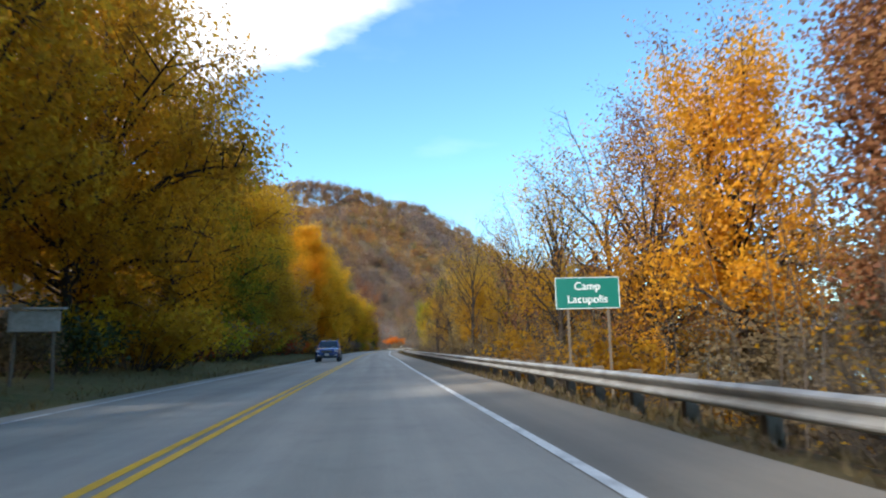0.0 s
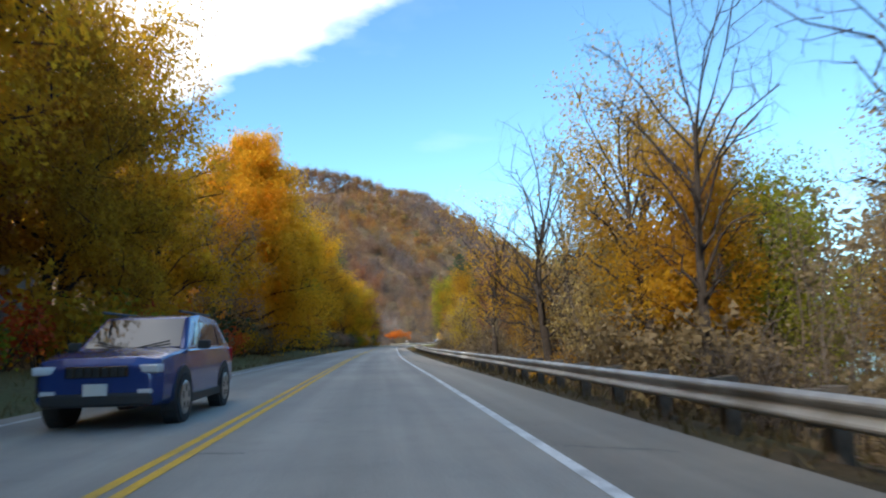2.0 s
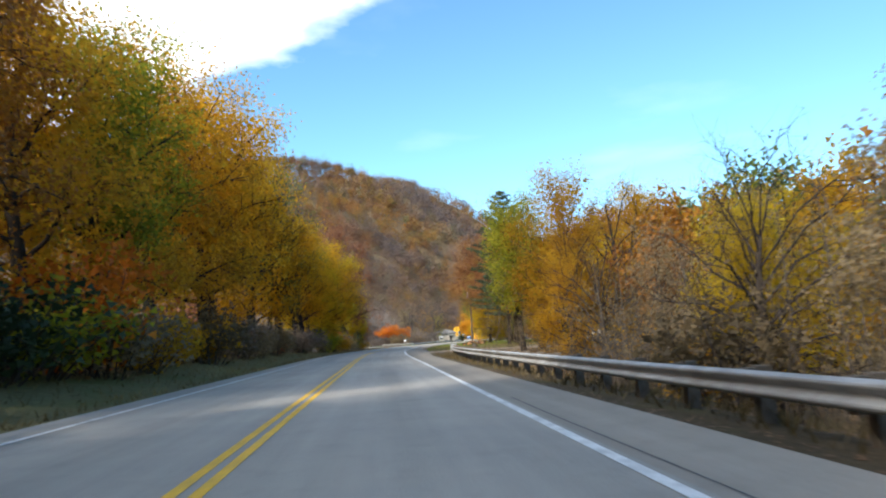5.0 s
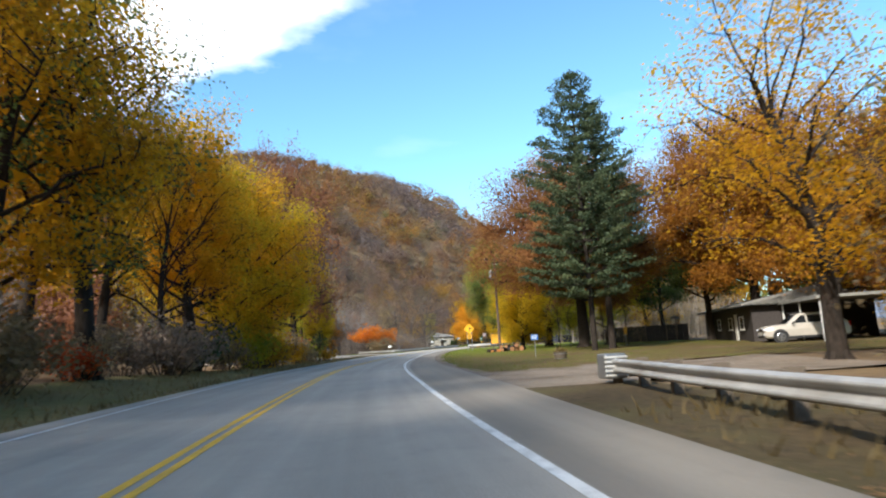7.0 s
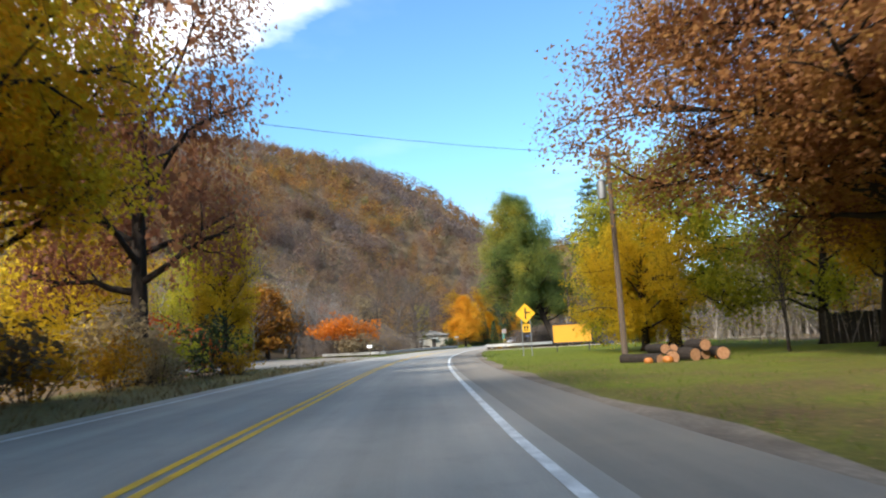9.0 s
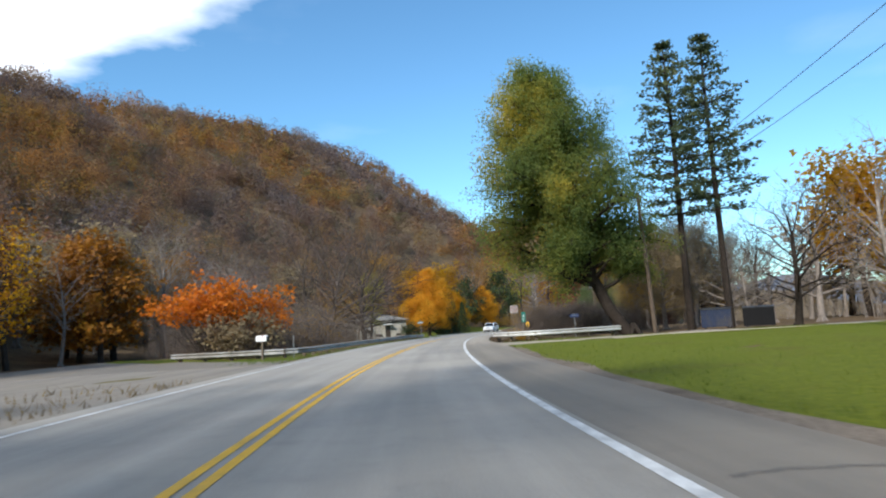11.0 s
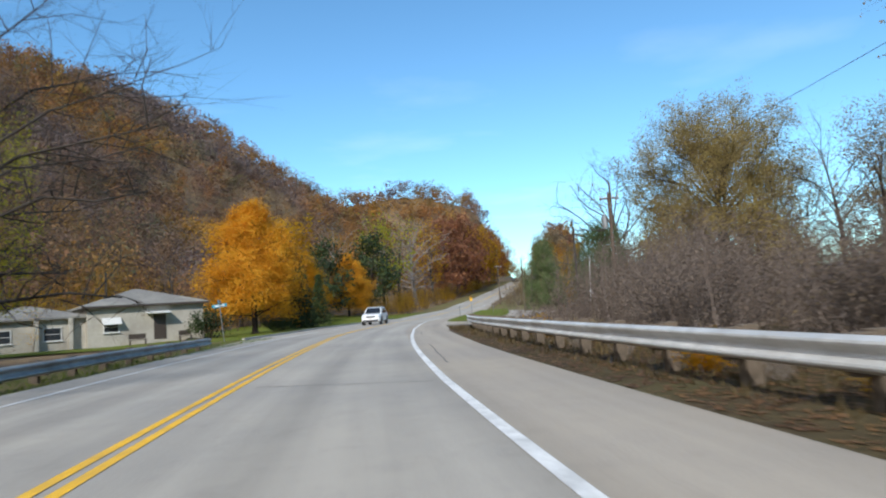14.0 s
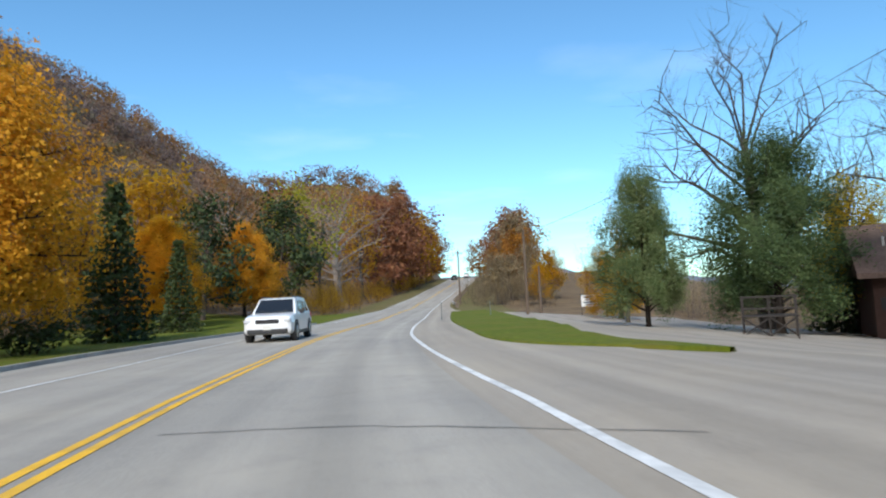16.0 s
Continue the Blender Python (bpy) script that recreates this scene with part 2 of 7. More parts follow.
def leafy_lawn():
    """The lawn's grass, thickly covered with brown leaves under the oaks and pines, clean further along."""
    m, nt, b, _ = node_mat("leafy_lawn")
    n, n2 = link_noise(nt, 6.0, 8.0, 0.7), link_noise(nt, 0.35, 6.0, 0.6)
    grass = ramp(nt, n.outputs["Fac"], [(0.3, (0.058, 0.082, 0.005)), (0.7, (0.155, 0.17, 0.01))])
    litter = ramp(nt, n.outputs["Fac"], [(0.3, (0.05, 0.035, 0.016)), (0.7, (0.15, 0.095, 0.04))])
    along = nt.nodes.new("ShaderNodeAttribute"); along.attribute_name = "along"
    mr = nt.nodes.new("ShaderNodeMapRange")
    mr.inputs[1].default_value, mr.inputs[2].default_value, mr.inputs[3].default_value, mr.inputs[4].default_value = 186, 216, 0.42, 0.0
    nt.links.new(along.outputs["Fac"], mr.inputs[0])
    add = nt.nodes.new("ShaderNodeMath"); add.operation = "ADD"
    nt.links.new(mr.outputs[0], add.inputs[0]); nt.links.new(n2.outputs["Fac"], add.inputs[1])
    f = ramp(nt, add.outputs[0], [(0.55, (0, 0, 0)), (1.0, (1, 1, 1))])
    nt.links.new(mixc(nt, f, grass, litter), b.inputs["Base Color"])
    b.inputs["Roughness"].default_value = 1.0
    b.inputs["Specular IOR Level"].default_value = 0.2
    bump(nt, b, n.outputs["Fac"], 0.8, 0.03)
    return m


LEAFLAWN = leafy_lawn()


def asphalt(name, dark, light, tan, zones=()):
    """Worn asphalt: chip grain, two paler wheel bands along each lane, cold patches and stains."""
    m, nt, b, _ = node_mat(name)
    n = link_noise(nt, 45.0, 6.0, 0.7)
    n2 = link_noise(nt, 0.25, 6.0)
    n3 = link_noise(nt, 1.6, 7.0, 0.7)
    col = ramp(nt, n.outputs["Fac"], [(0.3, dark), (0.7, light)])
    f2 = ramp(nt, n2.outputs["Fac"], [(0.38, (0, 0, 0)), (0.68, (1, 1, 1))])
    col = mixc(nt, f2, col, tan)
    f3 = ramp(nt, n3.outputs["Fac"], [(0.52, (0, 0, 0)), (0.75, (0.45, 0.45, 0.45))])
    col = mixc(nt, f3, col, dark)
    # wheel tracks worn pale along each lane, an oil band between them, long streaks and sealed patches
    across, along = nt.nodes.new("ShaderNodeAttribute"), nt.nodes.new("ShaderNodeAttribute")
    across.attribute_name, along.attribute_name = "across", "along"
    uv = nt.nodes.new("ShaderNodeCombineXYZ")
    nt.links.new(across.outputs["Fac"], uv.inputs[0]); nt.links.new(along.outputs["Fac"], uv.inputs[1])
    mp = nt.nodes.new("ShaderNodeMapping"); mp.inputs["Scale"].default_value = (1.6, 0.045, 1)
    nt.links.new(uv.outputs[0], mp.inputs[0])
    streak = nt.nodes.new("ShaderNodeTexNoise"); streak.inputs["Scale"].default_value, streak.inputs["Detail"].default_value = 1.0, 6.0
    nt.links.new(mp.outputs[0], streak.inputs["Vector"])
    fs = ramp(nt, streak.outputs["Fac"], [(0.35, (0.88, 0.88, 0.88)), (0.65, (1.1, 1.1, 1.1))])
    wave = nt.nodes.new("ShaderNodeMath"); wave.operation = "MULTIPLY"; wave.inputs[1].default_value = 3.49
    nt.links.new(across.outputs["Fac"], wave.inputs[0])
    sn = nt.nodes.new("ShaderNodeMath"); sn.operation = "COSINE"
    nt.links.new(wave.outputs[0], sn.inputs[0])
    mad = nt.nodes.new("ShaderNodeMath"); mad.operation = "MULTIPLY_ADD"; mad.inputs[1].default_value, mad.inputs[2].default_value = -0.06, 1.0
    nt.links.new(sn.outputs[0], mad.inputs[0])
    col = mixc(nt, 1.0, col, fs, "MULTIPLY")
    grey = nt.nodes.new("ShaderNodeCombineColor")
    for k in range(3):
        nt.links.new(mad.outputs[0], grey.inputs[k])
    col = mixc(nt, 1.0, col, grey.outputs[0], "MULTIPLY")
    if zones:  # darker and paler stretches along the road
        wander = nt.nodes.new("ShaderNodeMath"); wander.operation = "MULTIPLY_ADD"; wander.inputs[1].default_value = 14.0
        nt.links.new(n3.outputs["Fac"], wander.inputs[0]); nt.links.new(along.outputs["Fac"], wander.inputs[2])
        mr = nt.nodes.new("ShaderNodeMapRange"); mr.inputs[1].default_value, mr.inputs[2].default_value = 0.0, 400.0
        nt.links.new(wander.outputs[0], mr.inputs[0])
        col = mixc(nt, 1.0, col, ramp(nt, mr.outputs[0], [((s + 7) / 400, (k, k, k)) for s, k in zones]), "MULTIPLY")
    nt.links.new(col, b.inputs["Base Color"])
    b.inputs["Roughness"].default_value = 0.82
    b.inputs["Specular IOR Level"].default_value = 0.35
    bump(nt, b, n.outputs["Fac"], 0.35, 0.006)
    MATS[name] = m
    return m


ROADMAT = asphalt("worn_grey_asphalt", (0.212, 0.198, 0.174), (0.370, 0.343, 0.298), (0.360, 0.328, 0.275))
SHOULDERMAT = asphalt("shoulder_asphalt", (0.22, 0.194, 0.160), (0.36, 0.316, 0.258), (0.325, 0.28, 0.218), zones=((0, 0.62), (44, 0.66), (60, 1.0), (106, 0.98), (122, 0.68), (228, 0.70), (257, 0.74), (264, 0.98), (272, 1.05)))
PALEMAT = asphalt("pale_shoulder_asphalt", (0.22, 0.195, 0.165), (0.35, 0.312, 0.262), (0.31, 0.27, 0.215))

# ---------------------------------------------------------------- plan of the road
SPINE = [(-1.9, -120), (-1.95, -60), (-1.96, -20), (-2.1, 10.3), (-2.12, 30.8), (-2.12, 51.4), (-2.2, 71.9), (-2.1, 90), (-1.75, 112),
         (-1.32, 132.7), (-0.9, 152.8), (-0.42, 162.7), (0.15, 172.6), (1.1, 182.5), (2.9, 195), (5.6, 212), (9.2, 230.2), (11.55, 240), (14.1, 249.5),
         (16.85, 258.8), (19.75, 268.1), (22.9, 277.4), (25.2, 283.5), (28.9, 292.8), (32.7, 301.5), (37.0, 311.1), (41.3, 319.5), (45.7, 327.2), (52.4, 338.0),
         (66, 357), (94.8, 395.7), (122, 428), (151, 460.5), (179.5, 492), (212, 527), (250, 567), (330, 650)]


def catmull(p, n=24):
    p = np.array(p, float)
    p = np.vstack([2 * p[0] - p[1], p, 2 * p[-1] - p[-2]])
    out = []
    for i in range(1, len(p) - 2):
        a, b, c, d = p[i - 1:i + 3]
        u = np.linspace(0, 1, n, endpoint=False)[:, None]
        out.append(0.5 * (2 * b + (c - a) * u + (2 * a - 5 * b + 4 * c - d) * u ** 2 + (3 * b - a - 3 * c + d) * u ** 3))
    return np.vstack(out + [p[-2:-1]])


_c = catmull(SPINE)
_s = np.concatenate([[0], np.cumsum(np.linalg.norm(np.diff(_c, axis=0), axis=1))])
_s -= np.interp(0, _c[:, 1], _s)
S_MIN, S_MAX = float(_s[0]), float(_s[-1])
_q = np.arange(S_MIN, S_MAX, 1.0)
_px, _py = np.interp(_q, _s, _c[:, 0]), np.interp(_q, _s, _c[:, 1])
for _ in range(3):
    _k = np.ones(9) / 9
    _px[4:-4], _py[4:-4] = np.convolve(_px, _k, "valid"), np.convolve(_py, _k, "valid")
_tx, _ty = np.gradient(_px), np.gradient(_py)
_tl = np.hypot(_tx, _ty)
_tx, _ty = _tx / _tl, _ty / _tl
RZ = [(-200, 0), (300, 0), (335, -0.15), (372, -0.1), (416, 0.6), (450, 2.4), (500, 6.2), (545, 9.8), (575, 10.8), (640, 11), (900, 11)]


def road_z(s):
    return np.interp(s, [a for a, _ in RZ], [b for _, b in RZ])


def on_road(s, d):
    """Plan place at s metres along the yellow line and d metres to its right."""
    x, y = np.interp(s, _q, _px), np.interp(s, _q, _py)
    tx, ty = np.interp(s, _q, _tx), np.interp(s, _q, _ty)
    return x + ty * d, y - tx * d


def heading(s):
    """Turn about z that faces a thing's +y along the road."""
    return -math.degrees(math.atan2(float(np.interp(s, _q, _tx)), float(np.interp(s, _q, _ty))))


def road_sd(x, y):
    """The inverse of on_road, for arrays."""
    x, y = np.atleast_1d(np.asarray(x, float)), np.atleast_1d(np.asarray(y, float))
    s, d = np.empty(len(x)), np.empty(len(x))
    for i in range(0, len(x), 4000):
        a, b = x[i:i + 4000, None] - _px, y[i:i + 4000, None] - _py
        k = (a * a + b * b).argmin(1)
        r = np.arange(len(k))
        s[i:i + 4000] = _q[k] + a[r, k] * _tx[k] + b[r, k] * _ty[k]
        d[i:i + 4000] = a[r, k] * _ty[k] - b[r, k] * _tx[k]
    return s, d


RIDGE = [(-260, 250, 86), (-165, 370, 94), (-95, 490, 103), (-38, 598, 116), (53, 721, 130), (100, 716, 92), (145, 711, 62), (205, 650, 58), (225, 590, 46)]
BACK_RIDGE = [(-300, 810, 190), (-141, 850, 200), (-59, 850, 198), (-15, 850, 188), (30, 850, 177), (60, 850, 167)]


def smooth(a, b, x):
    u = np.clip((x - a) / (b - a), 0, 1)
    return u * u * (3 - 2 * u)


def wob2(x, y, f, seed=0.0):
    return np.sin(x * f + seed) * np.cos(y * f * 1.3 + 2.1 * seed) + 0.5 * np.sin(x * f * 2.3 + y * f * 1.7 + seed * 3)


def ground_z(x, y, s=None, d=None):
    x, y = np.atleast_1d(np.asarray(x, float)), np.atleast_1d(np.asarray(y, float))
    if s is None:
        s, d = road_sd(x, y)
    base = road_z(s) - 0.05
    el, er = np.clip(-d - 5.5, 0, None), np.clip(d - 6.6, 0, None)
    bank = (0.16 * np.clip(el, 0, 5) + 0.42 * np.clip(el - 5, 0, 60)) * (1 - 0.85 * smooth(165, 200, s)) * (1 - smooth(195, 225, s))
    bank2 = 0.22 * np.clip(el - 26, 0, 90) * smooth(200, 240, s) * (1 - smooth(420, 520, s)) + 0.12 * np.clip(el - 8, 0, 60) * smooth(360, 430, s)
    hill = np.full(len(x), -1e3)
    for line, steep, round_off in ((RIDGE, 0.72, 300), (BACK_RIDGE, 1.4, 60)):
        for (x0, y0, h0), (x1, y1, h1) in zip(line[:-1], line[1:]):
            ux, uy = x1 - x0, y1 - y0
            u = np.clip(((x - x0) * ux + (y - y0) * uy) / (ux * ux + uy * uy), 0, 1)
            far = np.hypot(x - x0 - u * ux, y - y0 - u * uy)
            hill = np.maximum(hill, h0 + u * (h1 - h0) - steep * (np.sqrt(far * far + round_off) - round_off ** 0.5))
    hill = hill + 3.0 * wob2(x, y, 0.035, 1.0) * smooth(10, 60, hill)
    left = np.maximum(bank + bank2, hill * smooth(18, 40, el))
    drop1 = -(0.3 * np.clip(er, 0, 9)) * (1 - smooth(132, 152, s))
    shore = -smooth(28, 60, er) * 2.4 * (1 - smooth(140, 165, s)) - smooth(42, 90, er) * 5.5 * smooth(140, 165, s)
    shore = shore - 5.0 * smooth(48, 100, er)
    z = base + np.where(d < 0, left, drop1 + shore)
    pad = smooth(312, 335, s) * (1 - smooth(385, 420, s)) * -0.085 * np.clip(er - 2.5, 0, 26) * (d > 0) - 0.12 * smooth(-0.6, 0.6, d - 5.6) * (s < 150)
    return z + pad + 0.06 * wob2(x, y, 0.5, 0.4) * smooth(0.5, 5, np.abs(d) - 6.5)


def gz(x, y):
    return float(ground_z(x, y)[0])


# ---------------------------------------------------------------- mesh helpers
def mesh_of(name, verts, faces, mats=(), index=None, smooth_shade=False):
    me = bpy.data.meshes.new(name)
    me.from_pydata([tuple(map(float, v)) for v in verts] if not isinstance(verts, np.ndarray) else verts.tolist(), [], faces if isinstance(faces, list) else faces.tolist())
    for m in mats:
        me.materials.append(m)
    if index is not None:
        me.polygons.foreach_set("material_index", np.asarray(index, dtype=np.int32))
    if smooth_shade:
        me.polygons.foreach_set("use_smooth", np.ones(len(me.polygons), dtype=bool))
    me.update()
    return me


def part(name, bm, material, parent, label=""):
    """A bmesh or a mesh as one mesh object under a thing or a part."""
    if isinstance(bm, bmesh.types.BMesh):
        me = bpy.data.meshes.new(name)
        bm.to_mesh(me)
        bm.free()
    else:
        me = bm
    if material is not None and not me.materials:
        me.materials.append(material)
    ob = new(name, me)
    ob.parent = parent
    if label:
        tagged(ob, label)
    return ob


def thing(name, m, label, category, group="", kind=""):
    ob = new(name)
    ob.empty_display_size = 0.2
    ob.matrix_basis = m
    return tagged(ob, label, category, group, kind)


def box(bm, x, y, z, sx, sy, sz, bev=0.0, rot=None):
    """A box about (x, y, z) with full sizes, edges bevelled."""
    m = Matrix.Translation((x, y, z))
    if rot:
        m = m @ Euler([radians(a) for a in rot]).to_matrix().to_4x4()
    g = bmesh.ops.create_cube(bm, size=1.0, matrix=m @ Matrix.Diagonal((sx, sy, sz, 1)))
    if bev > 0:
        edges = list({e for v in g["verts"] for e in v.link_edges})
        bmesh.ops.bevel(bm, geom=edges, offset=bev, segments=2, affect="EDGES", profile=0.5)
    return bm


def rod(bm, a, b, r0, r1=None, sides=8):
    a, b = Vector(a), Vector(b)
    q = (b - a).to_track_quat("Z", "Y").to_matrix().to_4x4()
    bmesh.ops.create_cone(bm, cap_ends=True, segments=sides, radius1=r0, radius2=r0 if r1 is None else r1, depth=(b - a).length,
                          matrix=Matrix.Translation((a + b) / 2) @ q)
    return bm


def B():
    return bmesh.new()


def slab(bm, pts, z0, z1):
    """An upright prism over a plan outline."""
    lo = [bm.verts.new((x, y, z0)) for x, y in pts]
    hi = [bm.verts.new((x, y, z1)) for x, y in pts]
    n = len(pts)
    for i in range(n):
        bm.faces.new((lo[i], lo[(i + 1) % n], hi[(i + 1) % n], hi[i]))
    bm.faces.new(hi)
    bm.faces.new(lo[::-1])
    bmesh.ops.recalc_face_normals(bm, faces=bm.faces)
    return bm


def writing(body, size, parent, m, mat, name="lettering", align="CENTER", label=""):
    cu = bpy.data.curves.new(name, "FONT")
    cu.body, cu.size, cu.align_x, cu.align_y, cu.extrude = body, size, align, "CENTER", 0.003
    tmp = bpy.data.objects.new(name, cu)
    me = bpy.data.meshes.new_from_object(tmp)
    bpy.data.objects.remove(tmp)
    bpy.data.curves.remove(cu)
    me.materials.clear()
    me.materials.append(mat)
    ob = new(name, me)
    ob.parent = parent
    ob.matrix_basis = m
    if label:
        tagged(ob, label)
    return ob


# ---------------------------------------------------------------- ground, water, road
def ribbon(name, s0, s1, step, edges, dz, mats, kind="structure", label="", category="", follow=False, pieces=None):
    """A sheet along the road. edges: functions of s that give the cross offsets, from left to right."""
    ss = np.append(np.arange(s0, s1, step), s1)
    cols = [np.array([float(e(s)) if callable(e) else float(e) for s in ss]) for e in edges]
    v, f = [], []
    for dcol in cols:
        x, y = on_road(ss, dcol)
        z = (ground_z(x, y, ss, dcol) if follow else road_z(ss)) + dz
        v.append(np.stack([x, y, z], 1))
    n = len(ss)
    v = np.concatenate(v)
    for c in range(len(cols) - 1):
        for i in range(n - 1):
            f.append((c * n + i, (c + 1) * n + i, (c + 1) * n + i + 1, c * n + i + 1))
    me = mesh_of(name, v, f, mats)
    me.attributes.new("across", "FLOAT", "POINT").data.foreach_set("value", np.concatenate(cols).astype(np.float32))
    me.attributes.new("along", "FLOAT", "POINT").data.foreach_set("value", np.tile(ss, len(cols)).astype(np.float32))
    ob = new(name, me)
    return tagged(ob, label, category, kind=kind)


gs = np.concatenate([np.arange(S_MIN, 430, 4.0), np.arange(430, S_MAX, 6.0)])
gd = np.array([-2600, -1500, -900, -620, -480, -400, -340, -295, -260, -235, -215, -195, -175, -155, -138, -122, -107, -93, -80, -69, -59, -50, -42, -35, -29, -24, -20, -16.5, -13.5, -11,
               -9, -7.5, -6.2, -5.3, -3, 0, 3, 5.5, 6.6, 7.6, 9, 11, 13.5, 17, 21, 26, 32, 40, 50, 62, 78, 98, 125, 160, 200])
GS, GD = np.meshgrid(gs, gd, indexing="ij")
gx, gy = on_road(GS.ravel(), GD.ravel())
gzv = ground_z(gx, gy, GS.ravel(), GD.ravel()) - 0.04
ng = len(gd)
gf = [(i * ng + j, i * ng + j + 1, (i + 1) * ng + j + 1, (i + 1) * ng + j) for i in range(len(gs) - 1) for j in range(ng - 1)]
ground = new("ground", mesh_of("ground", np.stack([gx, gy, gzv], 1), gf, [SOIL], smooth_shade=True))
tagged(ground, "brown leaf litter and soil under autumn woods", "ground", kind="structure")
WATER = glass("lake_water", (0.05, 0.08, 0.11), 0.12)
wv = [(-3800, -1500, -4.3), (4200, -1500, -4.3), (4200, 4600, -4.3), (-3800, 4600, -4.3)]
tagged(new("water", mesh_of("water", wv, [(0, 1, 2, 3)], [WATER])), "wide blue lake beyond the shore trees", "lake", kind="structure")


def tab(pairs):
    xs, ys = [a for a, _ in pairs], [b for _, b in pairs]
    return lambda s: float(np.interp(s, xs, ys))


EDGE_R = tab([(-120, 5.5), (30, 5.45), (60, 5.35), (90, 5.15), (100, 5.0), (145, 5.1), (158, 5.6), (170, 5.65), (190, 5.2), (205, 5.15), (236, 5.5), (248, 5.65), (256, 5.9), (263, 5.7), (270, 5.4), (298, 5.5), (312, 5.8), (318, 6.2), (322, 7.2), (345, 9.2), (372, 9.0), (395, 6.4), (420, 5.5), (900, 5.5)])
EDGE_L = tab([(-120, -4.25), (230, -4.3), (260, -4.5), (298, -4.6), (311, -5.4), (322, -6.7), (340, -6.9), (355, -6.2), (372, -4.9), (400, -4.4), (900, -4.3)])
ribbon("road", -110, 640, 2.0, [EDGE_L, -4.2, -3.7, -1.8, 0, 1.8, 3.7], 0.0, [ROADMAT], label="worn grey two-lane asphalt road", category="road")
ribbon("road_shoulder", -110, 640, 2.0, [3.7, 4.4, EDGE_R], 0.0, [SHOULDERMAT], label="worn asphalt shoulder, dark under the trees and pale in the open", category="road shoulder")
LINE_Y = tab([(-110, 0), (40, -0.08), (70, 0), (150, 0.02), (184, -0.14), (198, 0), (240, 0.05), (262, 0.2), (300, 0.18), (312, 0), (328, -0.15), (350, 0), (640, 0)])
LINE_L = tab([(-110, -3.6), (30, -3.68), (50, -3.72), (75, -3.5), (96, -3.6), (146, -3.3), (162, -3.6), (186, -3.78), (200, -3.62), (243, -3.76), (262, -3.7), (283, -3.35), (303, -3.45), (326, -3.85), (350, -3.7), (640, -3.6)])
LINE_R = tab([(-110, 3.78), (8, 3.78), (30, 3.66), (62, 3.68), (88, 3.52), (139, 3.63), (162, 3.58), (180, 3.42), (190, 3.34), (200, 3.42), (240, 3.6), (290, 3.62), (301, 3.74), (308, 3.9), (314, 4.1), (326, 4.2), (336, 3.9), (345, 3.65), (640, 3.6)])
ribbon("line_white_right", -110, 640, 2.0, [lambda s: LINE_R(s) - 0.065, lambda s: LINE_R(s) + 0.065], 0.006, [WHITEPAINT], label="solid white edge line on the right lane", category="road marking")
ribbon("line_white_left", -110, 640, 2.0, [lambda s: LINE_L(s) - 0.05, lambda s: LINE_L(s) + 0.05], 0.006, [WHITEPAINT], label="thin white edge line on the far lane", category="road marking")
ribbon("line_yellow_left", -110, 640, 2.0, [lambda s: LINE_Y(s) - 0.165, lambda s: LINE_Y(s) - 0.05], 0.006, [YELPAINT], label="left stripe of the double yellow line", category="road marking")
ribbon("line_yellow_right", -110, 640, 2.0, [lambda s: LINE_Y(s) + 0.05, lambda s: LINE_Y(s) + 0.165], 0.006, [YELPAINT], label="right stripe of the double yellow line", category="road marking")
ribbon("verge_left", -110, 640, 3.0, [-9.2, -8.5, -7.8, lambda s: min(-5.2, EDGE_L(s) - 0.5), EDGE_L], 0.03, [VERGE], follow=True, label="dry grass verge along the bank", category="verge")
ribbon("verge_right", -110, 157.5, 3.0, [EDGE_R, 6.3, 7.2, 8.4], 0.03, [LEAFVERGE], follow=True, label="dry grass and leaves under the rail", category="verge")
def LAWN_EDGE(s):
    return EDGE_R(s) + 0.5 + 0.12 * math.sin(s * 0.9) + 0.16 * math.sin(s * 0.53 + 1) - 0.2 * float(smooth(250, 256, s))


ribbon("dirt_edge", 166, 257.6, 1.5, [EDGE_R, LAWN_EDGE], 0.03, [DIRT], follow=True, label="bare brown earth along the shoulder", category="verge")
ribbon("lawn", 166, 260.5, 1.5, [LAWN_EDGE, 8.0, 9.5, 12, 15, 19, 24, 30], 0.03, [LEAFLAWN], follow=True, label="mown lawn with fallen leaves beside the road", category="lawn")
ribbon("gravel_drive", 157.5, 167, 2.0, [EDGE_R, 7.5, 10, 13, 16], 0.03, [DIRT], follow=True, label="brown gravel driveway off the shoulder", category="driveway")
def track(name, near, far, mat, label, dz=0.06):
    """A sheet on the ground between two plan curves."""
    a, b = catmull(near, 6), catmull(far, 6)
    n, v, f = min(len(a), len(b)), [], []
    for i in range(n):
        for u in (-0.04, 0.0, 0.5, 1.0, 1.04):  # the outer rows run down into the ground
            x, y = a[i] + (b[i] - a[i]) * u
            v.append((x, y, gz(x, y) + (dz if 0 <= u <= 1 else -0.1)))
    for i in range(n - 1):
        for k in range(4):
            f.append((5 * i + k, 5 * i + 5 + k, 5 * i + 6 + k, 5 * i + k + 1))
    tagged(new(name, mesh_of(name, v, f, [mat])), label, "driveway", kind="structure")


def sd_points(pts):
    return [tuple(map(float, on_road(s, d))) for s, d in pts]


